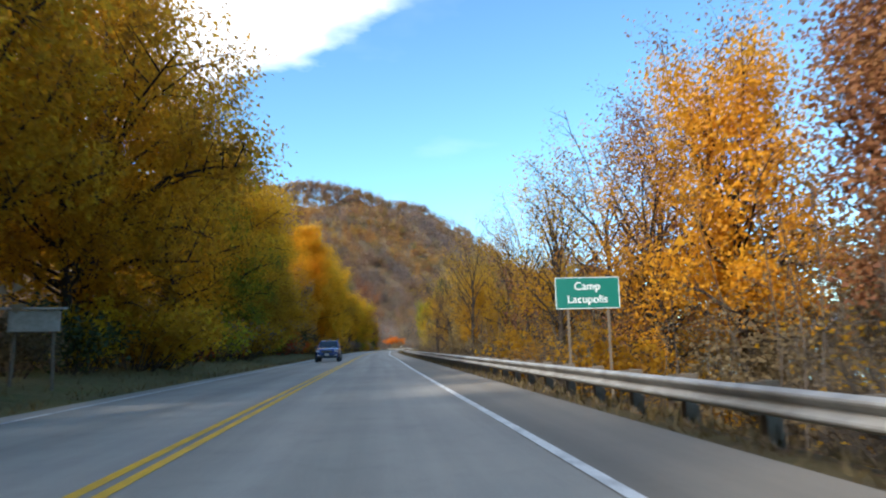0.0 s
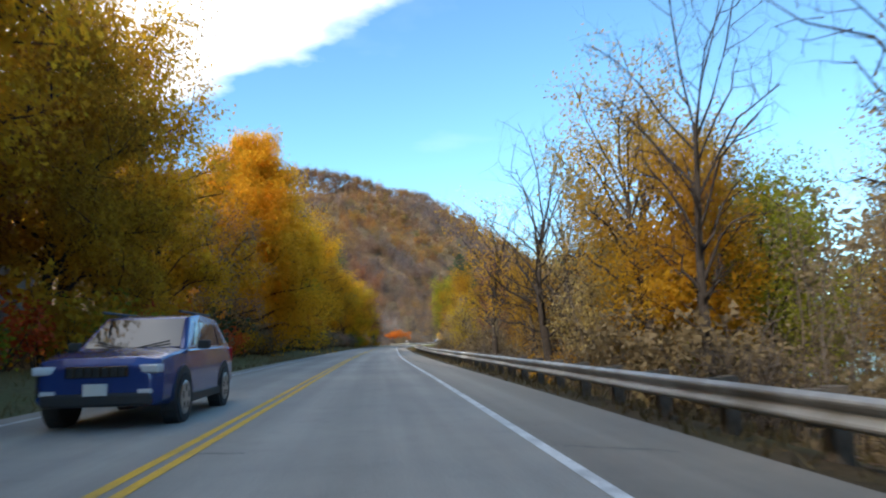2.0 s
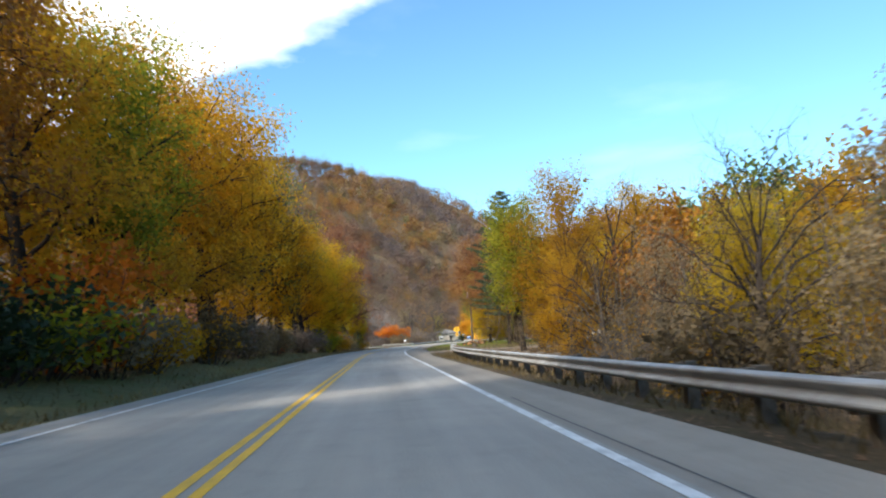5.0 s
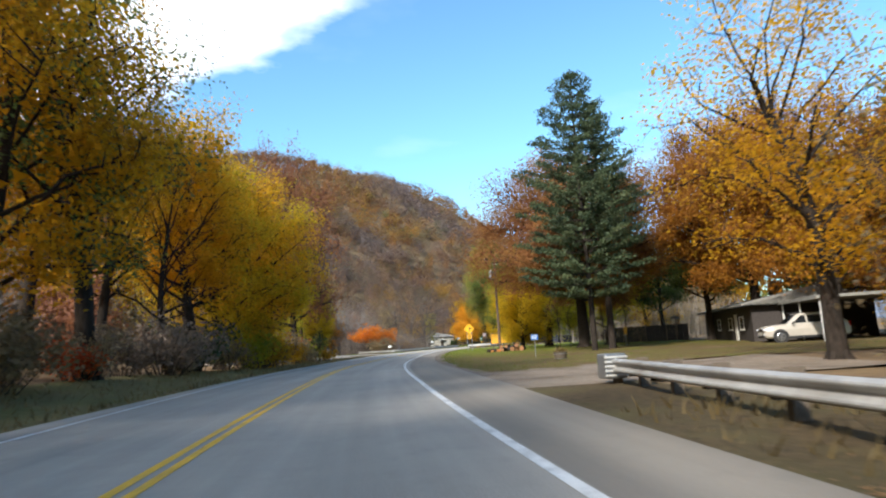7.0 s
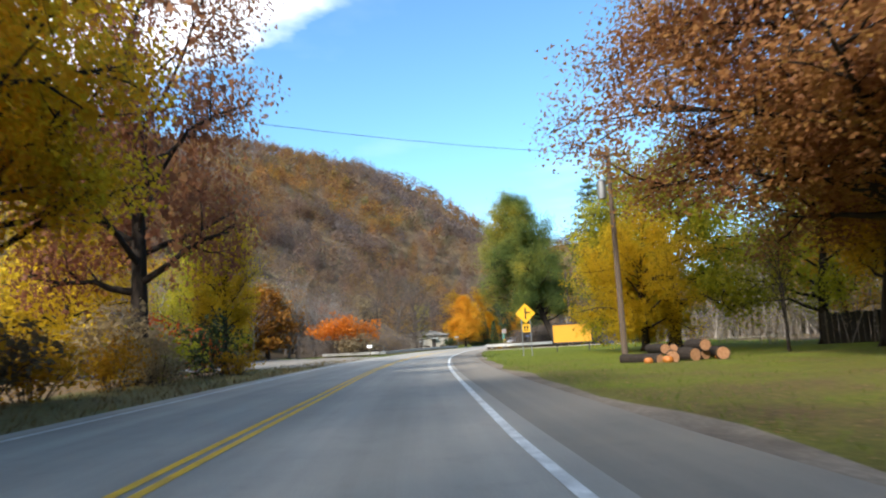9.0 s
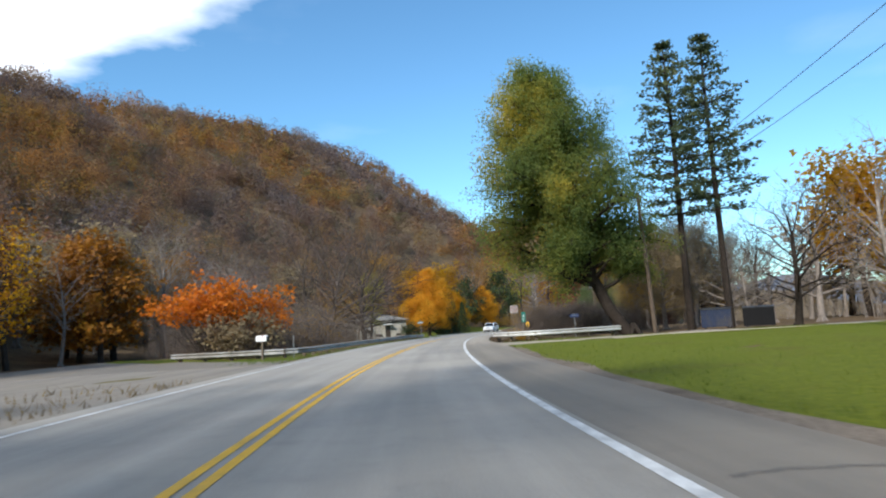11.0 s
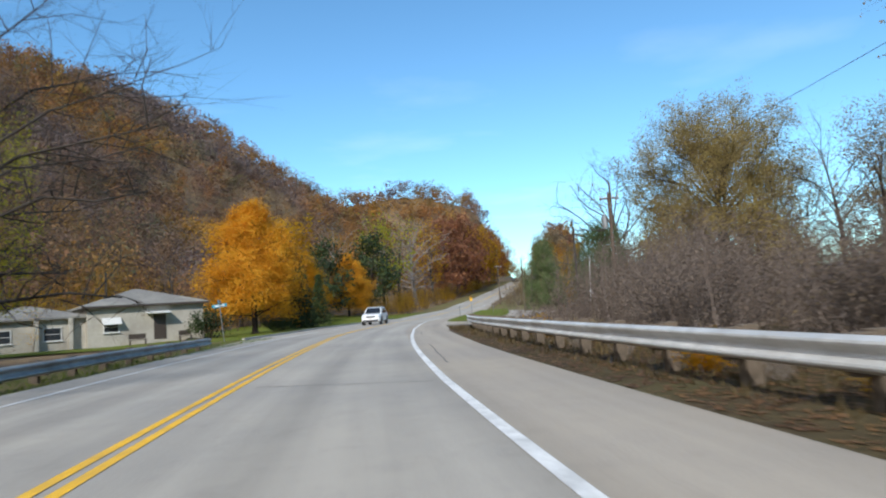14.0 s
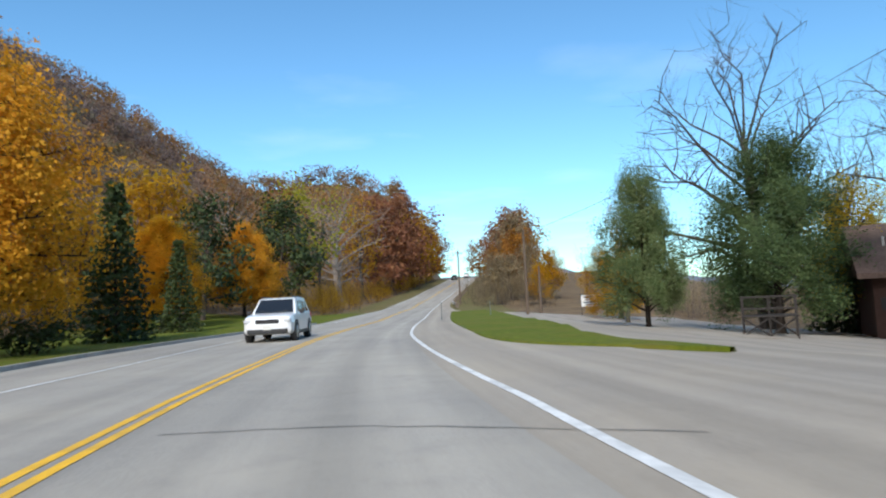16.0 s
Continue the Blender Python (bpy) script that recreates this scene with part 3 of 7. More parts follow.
ribbon("verge_side_road", 260, 266, 1.0, [6.2, 8, 10, 13, 18, 26, 42], 0.035, [LAWN], follow=True, label="yellowed grass between the side road and the rail", category="verge")
track("side_road", sd_points([(256.2, 5.6), (257.3, 5.95), (258.0, 6.5), (258.8, 7.6), (259.1, 8.6), (259.8, 10.5), (260.2, 14), (260.8, 22), (261.4, 40)]),
      sd_points([(262.8, 5.6), (262.0, 6.3), (261.7, 7.2), (261.8, 8.0), (261.9, 9.0), (262.0, 10.6), (262.6, 14), (263.2, 22), (264, 40)]), GRAVEL, "pale gravel side road off the shoulder")
ribbon("side_road_apron", 257.0, 260.2, 0.6, [lambda s: EDGE_R(s) - 0.1, 5.9, lambda s: 6.0 + 0.5 * float(smooth(257.4, 259.4, s))], 0.055, [SHOULDERMAT], follow=True, label="dark worn tarmac where the side road meets the shoulder", category="side road")
ribbon("turn_out", 318, 384, 3.0, [EDGE_R, 10, 13, 17, 22, 28], 0.03, [PALEMAT], follow=True, label="wide pale asphalt turn-out", category="driveway")
track("grass_island", [(51.4, 318.6), (52, 325.5), (56.8, 333.5), (64.5, 345), (73, 356.7), (80, 366)], [(51.6, 318.6), (55.2, 325.3), (61, 331.8), (69.5, 342.8), (80, 358), (84.5, 366)], LAWN,
      "long grass island beside the turn-out", 0.11)
ribbon("verge_right_far", 262.6, 320, 2.0, [EDGE_R, 7.4, 8.5, 10.5, 13], 0.025, [LEAFVERGE], follow=True, label="dry grass behind the rail", category="verge")
ribbon("verge_right_rise", 384, 640, 3.0, [EDGE_R, 8.5, 10.5, 13], 0.025, [VERGE], follow=True, label="dry grass beside the rise", category="verge")
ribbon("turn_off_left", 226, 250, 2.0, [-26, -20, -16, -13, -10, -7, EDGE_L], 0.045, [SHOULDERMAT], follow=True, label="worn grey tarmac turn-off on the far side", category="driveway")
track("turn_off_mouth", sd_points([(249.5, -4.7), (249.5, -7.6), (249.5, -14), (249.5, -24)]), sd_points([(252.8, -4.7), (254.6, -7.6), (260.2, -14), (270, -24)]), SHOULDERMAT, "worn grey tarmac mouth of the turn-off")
track("turn_off_grass", sd_points([(253.0, -4.9), (254.8, -7.6), (260.4, -14), (270.2, -24)]), sd_points([(257.5, -4.9), (259.5, -8), (265, -15), (276, -26)]), LAWN, "strip of green grass beside the turn-off", 0.05)
ribbon("lawn_left", 323, 400, 3.0, [-30, -24, -18, -13, -9.5, -8.2, lambda s: EDGE_L(s) - 0.1], 0.05, [LAWN], follow=True, label="lawn round the orange maple and the house", category="lawn")

# ---------------------------------------------------------------- trees
def tube(v, f, pts, r0, r1, sides):
    """A tapered tube along points, appended to vertex and face lists."""
    pts = [Vector(p) for p in pts]
    base, n = len(v), len(pts)
    if sides == 3 and n == 2:  # a thin twig runs out to a point
        t = (pts[1] - pts[0]).normalized()
        a = t.orthogonal().normalized()
        b = t.cross(a)
        v += [tuple(pts[0] + (a * math.cos(w) + b * math.sin(w)) * r0) for w in (0.0, 2.094, 4.189)] + [tuple(pts[1])]
        f += [(base, base + 1, base + 3), (base + 1, base + 2, base + 3), (base + 2, base, base + 3)]
        return
    for i, p in enumerate(pts):
        t = (pts[min(i + 1, n - 1)] - pts[max(i - 1, 0)])
        t = t.normalized() if t.length > 1e-6 else Vector((0, 0, 1))
        a = t.orthogonal().normalized()
        b = t.cross(a)
        r = r0 + (r1 - r0) * i / (n - 1)
        for k in range(sides):
            w = 2 * math.pi * k / sides
            v.append(tuple(p + (a * math.cos(w) + b * math.sin(w)) * r))
    for i in range(n - 1):
        for k in range(sides):
            f.append((base + i * sides + k, base + i * sides + (k + 1) % sides, base + (i + 1) * sides + (k + 1) % sides, base + (i + 1) * sides + k))
    f.append(tuple(base + (n - 1) * sides + k for k in range(sides)))


def leaf_quads(rng, centres, per, sigma, size, up=0.35, flat=1.0, quads=False, heart=None, outward=1.1):
    """Small pointed leaves in loose clumps round the given places, each an island of its own."""
    c = np.repeat(np.asarray(centres, float), per, axis=0)
    n = len(c)
    off = np.clip(rng.normal(0, 1, (n, 3)), -1.4, 1.4) * np.array([sigma, sigma, sigma * flat])
    p = c + off
    nrm = rng.normal(0, 1, (n, 3)); nrm[:, 2] += up
    if heart is not None:
        away = p - np.asarray(heart, float)
        nrm += outward * away / (np.linalg.norm(away, axis=1)[:, None] + 1e-6)
    nrm /= np.linalg.norm(nrm, axis=1)[:, None]
    a = np.cross(nrm, rng.normal(0, 1, (n, 3)))
    a /= np.linalg.norm(a, axis=1)[:, None] + 1e-9
    b = np.cross(nrm, a)
    sz = size * rng.uniform(0.55, 1.35, (n, 1))
    if quads:
        v = np.stack([p - a * sz * 0.5, p + b * sz * 0.36, p + a * sz * 0.62, p - b * sz * 0.36], 1).reshape(-1, 3)
        return v, np.arange(4 * n).reshape(-1, 4)
    v = np.stack([p - a * sz * 0.5, p + a * sz * 0.5, p + b * sz * 0.85], 1).reshape(-1, 3)
    return v, np.arange(3 * n).reshape(-1, 3)


def env(kind, u):
    """Crown half-width against height in the crown, 0 to 1."""
    if kind == "round":
        return max(0.12, math.sin(math.pi * min(1, 0.12 + 0.86 * u)) ** 0.55)
    if kind == "egg":
        return max(0.08, math.sin(math.pi * min(1.0, 0.16 + 0.84 * u) ** 0.8) ** 0.7)
    if kind == "tall":
        return max(0.2, (1 - u) ** 0.35 * (0.55 + 0.6 * u))
    if kind == "vase":
        return max(0.25, 0.35 + 0.75 * u - 0.45 * max(0, u - 0.75) / 0.25)
    return 0.8


PROTO, FAR, FARWOOD, BOUGHS = {}, {}, {}, {}


def tree_proto(key, seed, H=12.0, W=8.0, base=2.5, limbs=16, shape="round", subs=5, twigs=3, per=10, sigma=0.42, size=0.22,
               r=0.22, lean=0.0, bend=0.5, leafy=1.0, split=0.62, droop=0.0, fine=0, inner=2, sway=1.3):
    """A trunk with limbs, boughs and twigs, and leaves in clumps on their ends."""
    rng = np.random.default_rng(seed)
    v, f, tips, coarse = [], [], [], [[], []]
    top = H * split if split < 1 else H * 0.97
    tp = []
    dx, dy = rng.normal(0, 0.12 * bend, 2)
    for i in range(9):
        u = i / 8
        tp.append((lean * H * u ** sway + bend * 0.35 * math.sin(u * 4 + seed) * u + dx * i * 0.3, dy * i * 0.3 + bend * 0.3 * math.cos(u * 3.3 + seed) * u - bend * 0.3 * u, top * u))
    tube(v, f, [(tp[0][0], tp[0][1], -0.4)] + tp[1:], r * 1.15, r * (0.45 if split < 1 else 0.15), 8)
    tube(*coarse, [tp[0], tp[4], tp[8]], r * 1.15, r * 0.4, 5)
    for k in range(5):
        w = k * 1.257 + seed
        tube(v, f, [(math.cos(w) * r * 2.1, math.sin(w) * r * 2.1, -0.25), (math.cos(w) * r * 1.1, math.sin(w) * r * 1.1, 0.12), (0, 0, 0.75)], r * 0.45, r * 0.5, 5)

    def spine_at(z):
        u = min(1.0, z / top) * 8
        i = min(7, int(u))
        a, b = Vector(tp[i]), Vector(tp[i + 1])
        return a + (b - a) * min(1.0, u - i)

    nv, nf = len(v), len(f)
    for i in range(limbs):
        u = (i + 0.5) / limbs
        zt = base + (H - base) * u
        z0 = max(base * 0.75, min(top * 0.98, base * 0.8 + (top - base * 0.6) * u ** 1.15))
        R = 0.5 * W * env(shape, u) * rng.uniform(0.78, 1.12)
        az = i * 2.39996 + rng.uniform(-0.4, 0.4)
        p0 = spine_at(z0)
        axis = spine_at(min(zt, top))
        p3 = Vector((axis.x + lean * max(0, zt - top) * (sway > 1) + math.cos(az) * R, axis.y + math.sin(az) * R, zt + rng.uniform(-0.4, 0.4) - droop * R))
        mid = (p0 + p3) / 2 + Vector((0, 0, (0.10 if droop == 0 else 0.3) * (p3 - p0).length * rng.uniform(0.2, 1.2))) + Vector(rng.normal(0, 0.05 * (p3 - p0).length, 3))
        q1, q2 = p0.lerp(mid, 0.5) + Vector(rng.normal(0, 0.08, 3)), mid.lerp(p3, 0.5) + Vector(rng.normal(0, 0.12, 3))
        rl = r * (0.42 - 0.22 * u)
        tube(v, f, [p0, q1, mid, q2, p3], rl, rl * 0.25, 5)
        tube(*coarse, [p0, mid, p3], rl, rl * 0.25, 3)
        tips.append(p3)
        L = (p3 - p0).length
        for j in range(subs):
            w = 0.35 + 0.62 * (j + rng.uniform(0, 0.8)) / subs
            a = p0.lerp(mid, w * 2) if w < 0.5 else mid.lerp(p3, w * 2 - 1)
            dirn = (p3 - p0).normalized()
            side = dirn.cross(Vector(rng.normal(0, 1, 3))).normalized()
            e = a + (dirn * 0.55 + side * 0.8 + Vector((0, 0, 0.25 - droop))).normalized() * L * rng.uniform(0.18, 0.38)
            m = a.lerp(e, 0.55) + Vector(rng.normal(0, 0.05 * L, 3)) * 0.5
            tube(v, f, [a, m, e], rl * 0.35, rl * 0.1, 4)
            tube(*coarse, [a, e], rl * 0.35, rl * 0.1, 3)
            tips += [m, e]
            for _ in range(twigs):
                k = e.lerp(m, rng.uniform(0, 0.9))
                o = k + Vector(rng.normal(0, 1, 3)).normalized() * L * rng.uniform(0.08, 0.2) + Vector((0, 0, 0.12 - droop))
                tube(v, f, [k, o], rl * 0.14, rl * 0.05, 3)
                tips.append(o)
                for _ in range(fine):
                    o2 = o + (o - k) * rng.uniform(0.2, 0.9) + Vector(rng.normal(0, 0.16, 3)) * L * 0.25
                    tube(v, f, [k.lerp(o, rng.uniform(0.3, 1)), o2], rl * 0.07, rl * 0.035, 3)
    PROTO[key] = [mesh_of(key + "_trunk", v[:nv], f[:nf], [BARK], smooth_shade=True), None]
    BOUGHS[key] = mesh_of(key + "_boughs", v[nv:], [tuple(k - nv for k in q) for q in f[nf:]], [BARK], smooth_shade=True)
    if leafy > 0:
        FARWOOD[key] = mesh_of(key + "_coarse_wood", *coarse, [BARK])
        t = np.array([tuple(p) for p in tips])
        t = t[rng.random(len(t)) < leafy]
        heart = t.mean(0) - np.array([0, 0, 0.12 * H])
        lv, lf = leaf_quads(rng, t, int(per * 2.9), sigma, size * 0.56, heart=heart)
        if inner:  # broad shaded leaves deeper in the crown
            deep = heart + (t - heart) * rng.uniform(0.5, 0.93, (len(t), 1))
            iv, jf = leaf_quads(rng, deep, inner, sigma * 0.8, size * 1.35, heart=heart)
            lv, lf = np.concatenate([lv, iv]), np.concatenate([lf, jf + len(lv)])
        PROTO[key][1] = mesh_of(key + "_leaves", lv, lf, [OLIVE])
        lv, lf = leaf_quads(rng, t, max(2, int(per * 0.42)), sigma * 1.2, size * 1.7, heart=heart)
        FAR[key] = mesh_of(key + "_coarse_leaves", lv, lf, [OLIVE])
    return key


def conifer_proto(key, seed, H=18.0, W=8.0, base=2.0, whorls=20, arms=6, shape="pine", size=0.3, per=9):
    rng = np.random.default_rng(seed)
    v, f, tips = [], [], []
    tube(v, f, [(0, 0, -0.4), (0.05, 0, H * 0.3), (-0.05, 0.05, H * 0.65), (0, 0, H * 0.98)], 0.21 * H / 18, 0.04, 8)
    for i in range(whorls):
        u = i / (whorls - 1)
        z = base + (H - base) * u * 0.97
        R = 0.5 * W * ((1 - u) ** 0.75 * (0.72 + 0.35 * math.sin(i * 2.1) ** 2) + 0.05 if shape == "pine" else (1 - u) * 0.95 + 0.04)
        if shape == "pine" and u < 0.25:
            R *= 0.6 + 1.4 * u
        for k in range(arms):
            az = i * 1.1 + k * 2 * math.pi / arms + rng.uniform(-0.3, 0.3)
            Rk = R * rng.uniform(0.7, 1.15)
            lift = (0.12 + 0.3 * u if shape == "pine" else -0.18 + 0.3 * u) * Rk
            e = Vector((math.cos(az) * Rk, math.sin(az) * Rk, z + lift))
            m = Vector((math.cos(az) * Rk * 0.5, math.sin(az) * Rk * 0.5, z + lift * (0.3 if shape == "pine" else 0.75)))
            tube(v, f, [(0, 0, z), m, e], 0.05, 0.012, 4)
            nn = max(2, int(Rk * 2.4))
            for j in range(nn):
                w = 0.3 + 0.7 * (j + 1) / nn
                p = Vector((0, 0, z)).lerp(m, w * 2) if w < 0.5 else m.lerp(e, w * 2 - 1)
                side = Vector((-math.sin(az), math.cos(az), 0)) * rng.uniform(-0.35, 0.35) * Rk * (1.1 - w)
                tips.append(p + side)
    lv, lf = leaf_quads(rng, np.array([tuple(p) for p in tips]), per, 0.24, size, up=0.8, flat=0.45)
    PROTO[key] = [mesh_of(key + "_wood", v, f, [DARKBARK], smooth_shade=True), mesh_of(key + "_leaves", lv, lf, [NEEDLE])]
    return key


def shrub_proto(key, seed, H=2.4, W=3.0, stems=14, per=16, size=0.15, leafy=1.0, twigs=5, bare=0.0):
    rng = np.random.default_rng(seed)
    v, f, tips = [], [], []
    for i in range(stems):
        az, R = i * 2.4 + rng.uniform(-0.3, 0.3), W * 0.5 * math.sqrt((i + 0.5) / stems)
        h = H * rng.uniform(0.55, 1.0) * (1.05 - 0.45 * (R / (W * 0.5)) ** 2)
        a = Vector((math.cos(az) * R * 0.25, math.sin(az) * R * 0.25, -0.1))
        e = Vector((math.cos(az) * R, math.sin(az) * R, h))
        m = a.lerp(e, 0.55) + Vector((0, 0, 0.15 * h)) + Vector(rng.normal(0, 0.08, 3))
        tube(v, f, [a, m, e], 0.022, 0.006, 4)
        tips += [m, e]
        for _ in range(twigs):
            k = a.lerp(m, rng.uniform(0.4, 1)) if rng.random() < 0.5 else m.lerp(e, rng.random())
            o = k + Vector((rng.normal(0, 1), rng.normal(0, 1), rng.uniform(0.0, 1.2))).normalized() * H * rng.uniform(0.12, 0.3)
            tube(v, f, [k, o], 0.009, 0.004, 3)
            tips.append(o)
    PROTO[key] = [mesh_of(key + "_wood", v, f, [BARK]), None]
    if leafy > 0:
        t = np.array([tuple(p) for p in tips])
        t = t[t[:, 2] > bare * H]
        t = t[rng.random(len(t)) < leafy]
        lv, lf = leaf_quads(rng, t, per, 0.17 * H / 2.4 + 0.05, size)
        PROTO[key][1] = mesh_of(key + "_leaves", lv, lf, [OLIVE])
    return key


tree_proto("oak_a", 3, 14, 11, 3.0, 22, "round", 6, 3, 13, 0.45, 0.26, 0.30, bend=1.0, inner=1)
tree_proto("oak_b", 8, 14, 10, 2.2, 22, "egg", 6, 3, 13, 0.45, 0.26, 0.26, bend=0.8, inner=1)
tree_proto("oak_c", 15, 14, 9, 4.0, 20, "tall", 6, 3, 12, 0.48, 0.26, 0.26, bend=1.1, inner=1)
tree_proto("dense_a", 21, 14, 10, 1.6, 30, "egg", 7, 3, 27, 0.50, 0.22, 0.28, bend=0.4, inner=4)
tree_proto("dense_b", 23, 14, 10, 1.2, 40, "egg", 7, 3, 34, 0.46, 0.22, 0.28, bend=0.3, split=0.85, inner=5)
tree_proto("maple_a", 24, 12, 9.4, 1.9, 34, "egg", 7, 3, 18, 0.44, 0.24, 0.24, bend=0.25, split=0.85, inner=3)
tree_proto("sparse_a", 31, 14, 8, 4.0, 18, "vase", 5, 3, 5, 0.40, 0.22, 0.20, bend=1.0, leafy=0.55, fine=1, inner=0)
tree_proto("sparse_b", 37, 14, 8, 3.5, 20, "tall", 6, 3, 9, 0.42, 0.20, 0.22, bend=1.2, leafy=0.7, fine=1, inner=0)
tree_proto("bare_a", 41, 14, 8, 4.0, 20, "vase", 6, 4, 0, 0.4, 0.2, 0.20, bend=0.9, leafy=0, fine=2)
tree_proto("bare_b", 47, 14, 8.5, 3.0, 18, "tall", 6, 4, 0, 0.4, 0.2, 0.22, bend=1.6, leafy=0, fine=2)
tree_proto("bare_c", 53, 14, 11, 2.6, 22, "round", 7, 4, 0, 0.4, 0.2, 0.30, bend=1.2, leafy=0, fine=2)
tree_proto("bare_d", 57, 14, 14, 2.0, 34, "round", 9, 5, 0, 0.4, 0.2, 0.22, bend=1.1, leafy=0, fine=3, split=0.5)
tree_proto("oak_d", 27, 18, 16, 3.5, 42, "round", 8, 3, 21, 0.5, 0.22, 0.42, bend=1.0, inner=3)
tree_proto("oak_e", 29, 18, 16, 5.6, 44, "round", 8, 3, 27, 0.5, 0.25, 0.42, bend=1.0, split=0.7, inner=3)
tree_proto("fan_a", 91, 14, 13.0, 2.5, 62, "round", 8, 4, 24, 0.3, 0.15, 0.32, bend=0.8, fine=2, inner=0)
tree_proto("cottonwood", 61, 19, 10.4, 3.8, 60, "egg", 8, 3, 22, 0.42, 0.23, 0.37, lean=-0.275, bend=0.4, split=0.8, inner=3, sway=0.62)
tree_proto("willow", 67, 10, 9, 1.5, 26, "round", 6, 4, 14, 0.36, 0.22, 0.26, bend=0.9, droop=0.22)
conifer_proto("pine_a", 71, 19, 12.5, 3.6, 22, 7, "pine", 0.145, 50)
conifer_proto("pine_b", 73, 18, 6.0, 7.0, 14, 5, "pine", 0.19, 24)
conifer_proto("spruce", 77, 9, 4.6, 0.4, 22, 8, "spruce", 0.26, 9)
shrub_proto("shrub_a", 81)
shrub_proto("shrub_b", 83, 2.0, 3.4, 18, 14, 0.14)
shrub_proto("brush_bare", 87, 2.6, 3.2, 34, 4, 0.06, leafy=0.3, twigs=14)
shrub_proto("sumac", 89, 4.2, 6.0, 40, 34, 0.19, bare=0.55)
PROTO_H = {"oak_a": 14, "oak_b": 14, "oak_c": 14, "dense_a": 14, "dense_b": 14, "oak_d": 18, "oak_e": 18, "fan_a": 14, "maple_a": 12, "sparse_a": 14, "sparse_b": 14, "bare_a": 14, "bare_b": 14, "bare_c": 14, "bare_d": 14, "cottonwood": 19,
           "willow": 10, "pine_a": 19, "pine_b": 18, "spruce": 9, "shrub_a": 2.4, "shrub_b": 2.0, "brush_bare": 2.6, "sumac": 4.2}


FAR_LEAF, FAR_WOOD = {}, {}


def mesh_arrays(me):
    if me.name not in MESH_ARRAYS:
        v = np.empty(3 * len(me.vertices), np.float32); me.vertices.foreach_get("co", v)
        MESH_ARRAYS[me.name] = v.reshape(-1, 3), [tuple(q.vertices) for q in me.polygons]
    return MESH_ARRAYS[me.name]


MESH_ARRAYS = {}


def gather(store, mat, me, x, y, z, k, wide, turn):
    v, f = mesh_arrays(me)
    c, s = math.cos(turn), math.sin(turn)
    w = np.stack([x + (v[:, 0] * c - v[:, 1] * s) * k * wide, y + (v[:, 0] * s + v[:, 1] * c) * k * wide, z + v[:, 2] * k], 1)
    vs, fs, n = store.setdefault(mat.name, [[], [], 0])
    vs.append(w)
    fs += [tuple(i + n for i in q) for q in f]
    store[mat.name][2] = n + len(w)


def plant(proto, x, y, h, leaf=None, bark=None, name="tree", label="", category="tree", group="", rz=None, wide=1.0, z=None, far=False):
    """One tree or shrub of height h, standing on the ground."""
    k = h / PROTO_H[proto]
    rng = random.Random(round(x * 71 + y * 13))
    if far and proto in FAR:  # too far off to tell from its neighbours
        turn = rng.uniform(0, 6.28)
        gather(FAR_LEAF, leaf or OLIVE, FAR[proto], x, y, gz(x, y), k, wide, turn)
        gather(FAR_WOOD, bark or BARK, FARWOOD[proto], x, y, gz(x, y), k, wide, turn)
        return None
    ob = thing(name, pose(x, y, (gz(x, y) if z is None else z) - 0.03, 0, 0, rng.uniform(0, 360) if rz is None else rz), label, category, group)
    ob.scale = (k * wide, k * wide, k)
    wood, leaves = PROTO[proto]
    shrubby = category != "tree"
    w = part("stem" if shrubby else "trunk", wood, None, ob)
    wooden = [w]
    if proto in BOUGHS:
        wooden.append(part("branchwork", BOUGHS[proto], None, ob))
    for w in wooden:
        if bark:
            w.material_slots[0].link = "OBJECT"
            w.material_slots[0].material = bark
    if leaves:
        c = part("foliage" if shrubby else "crown", leaves, None, ob)
        c.material_slots[0].link = "OBJECT"
        c.material_slots[0].material = leaf or OLIVE
    return ob


def plant_sd(proto, s, d, h, *a, **k):
    x, y = on_road(s, d)
    return plant(proto, float(x), float(y), h, *a, **k)


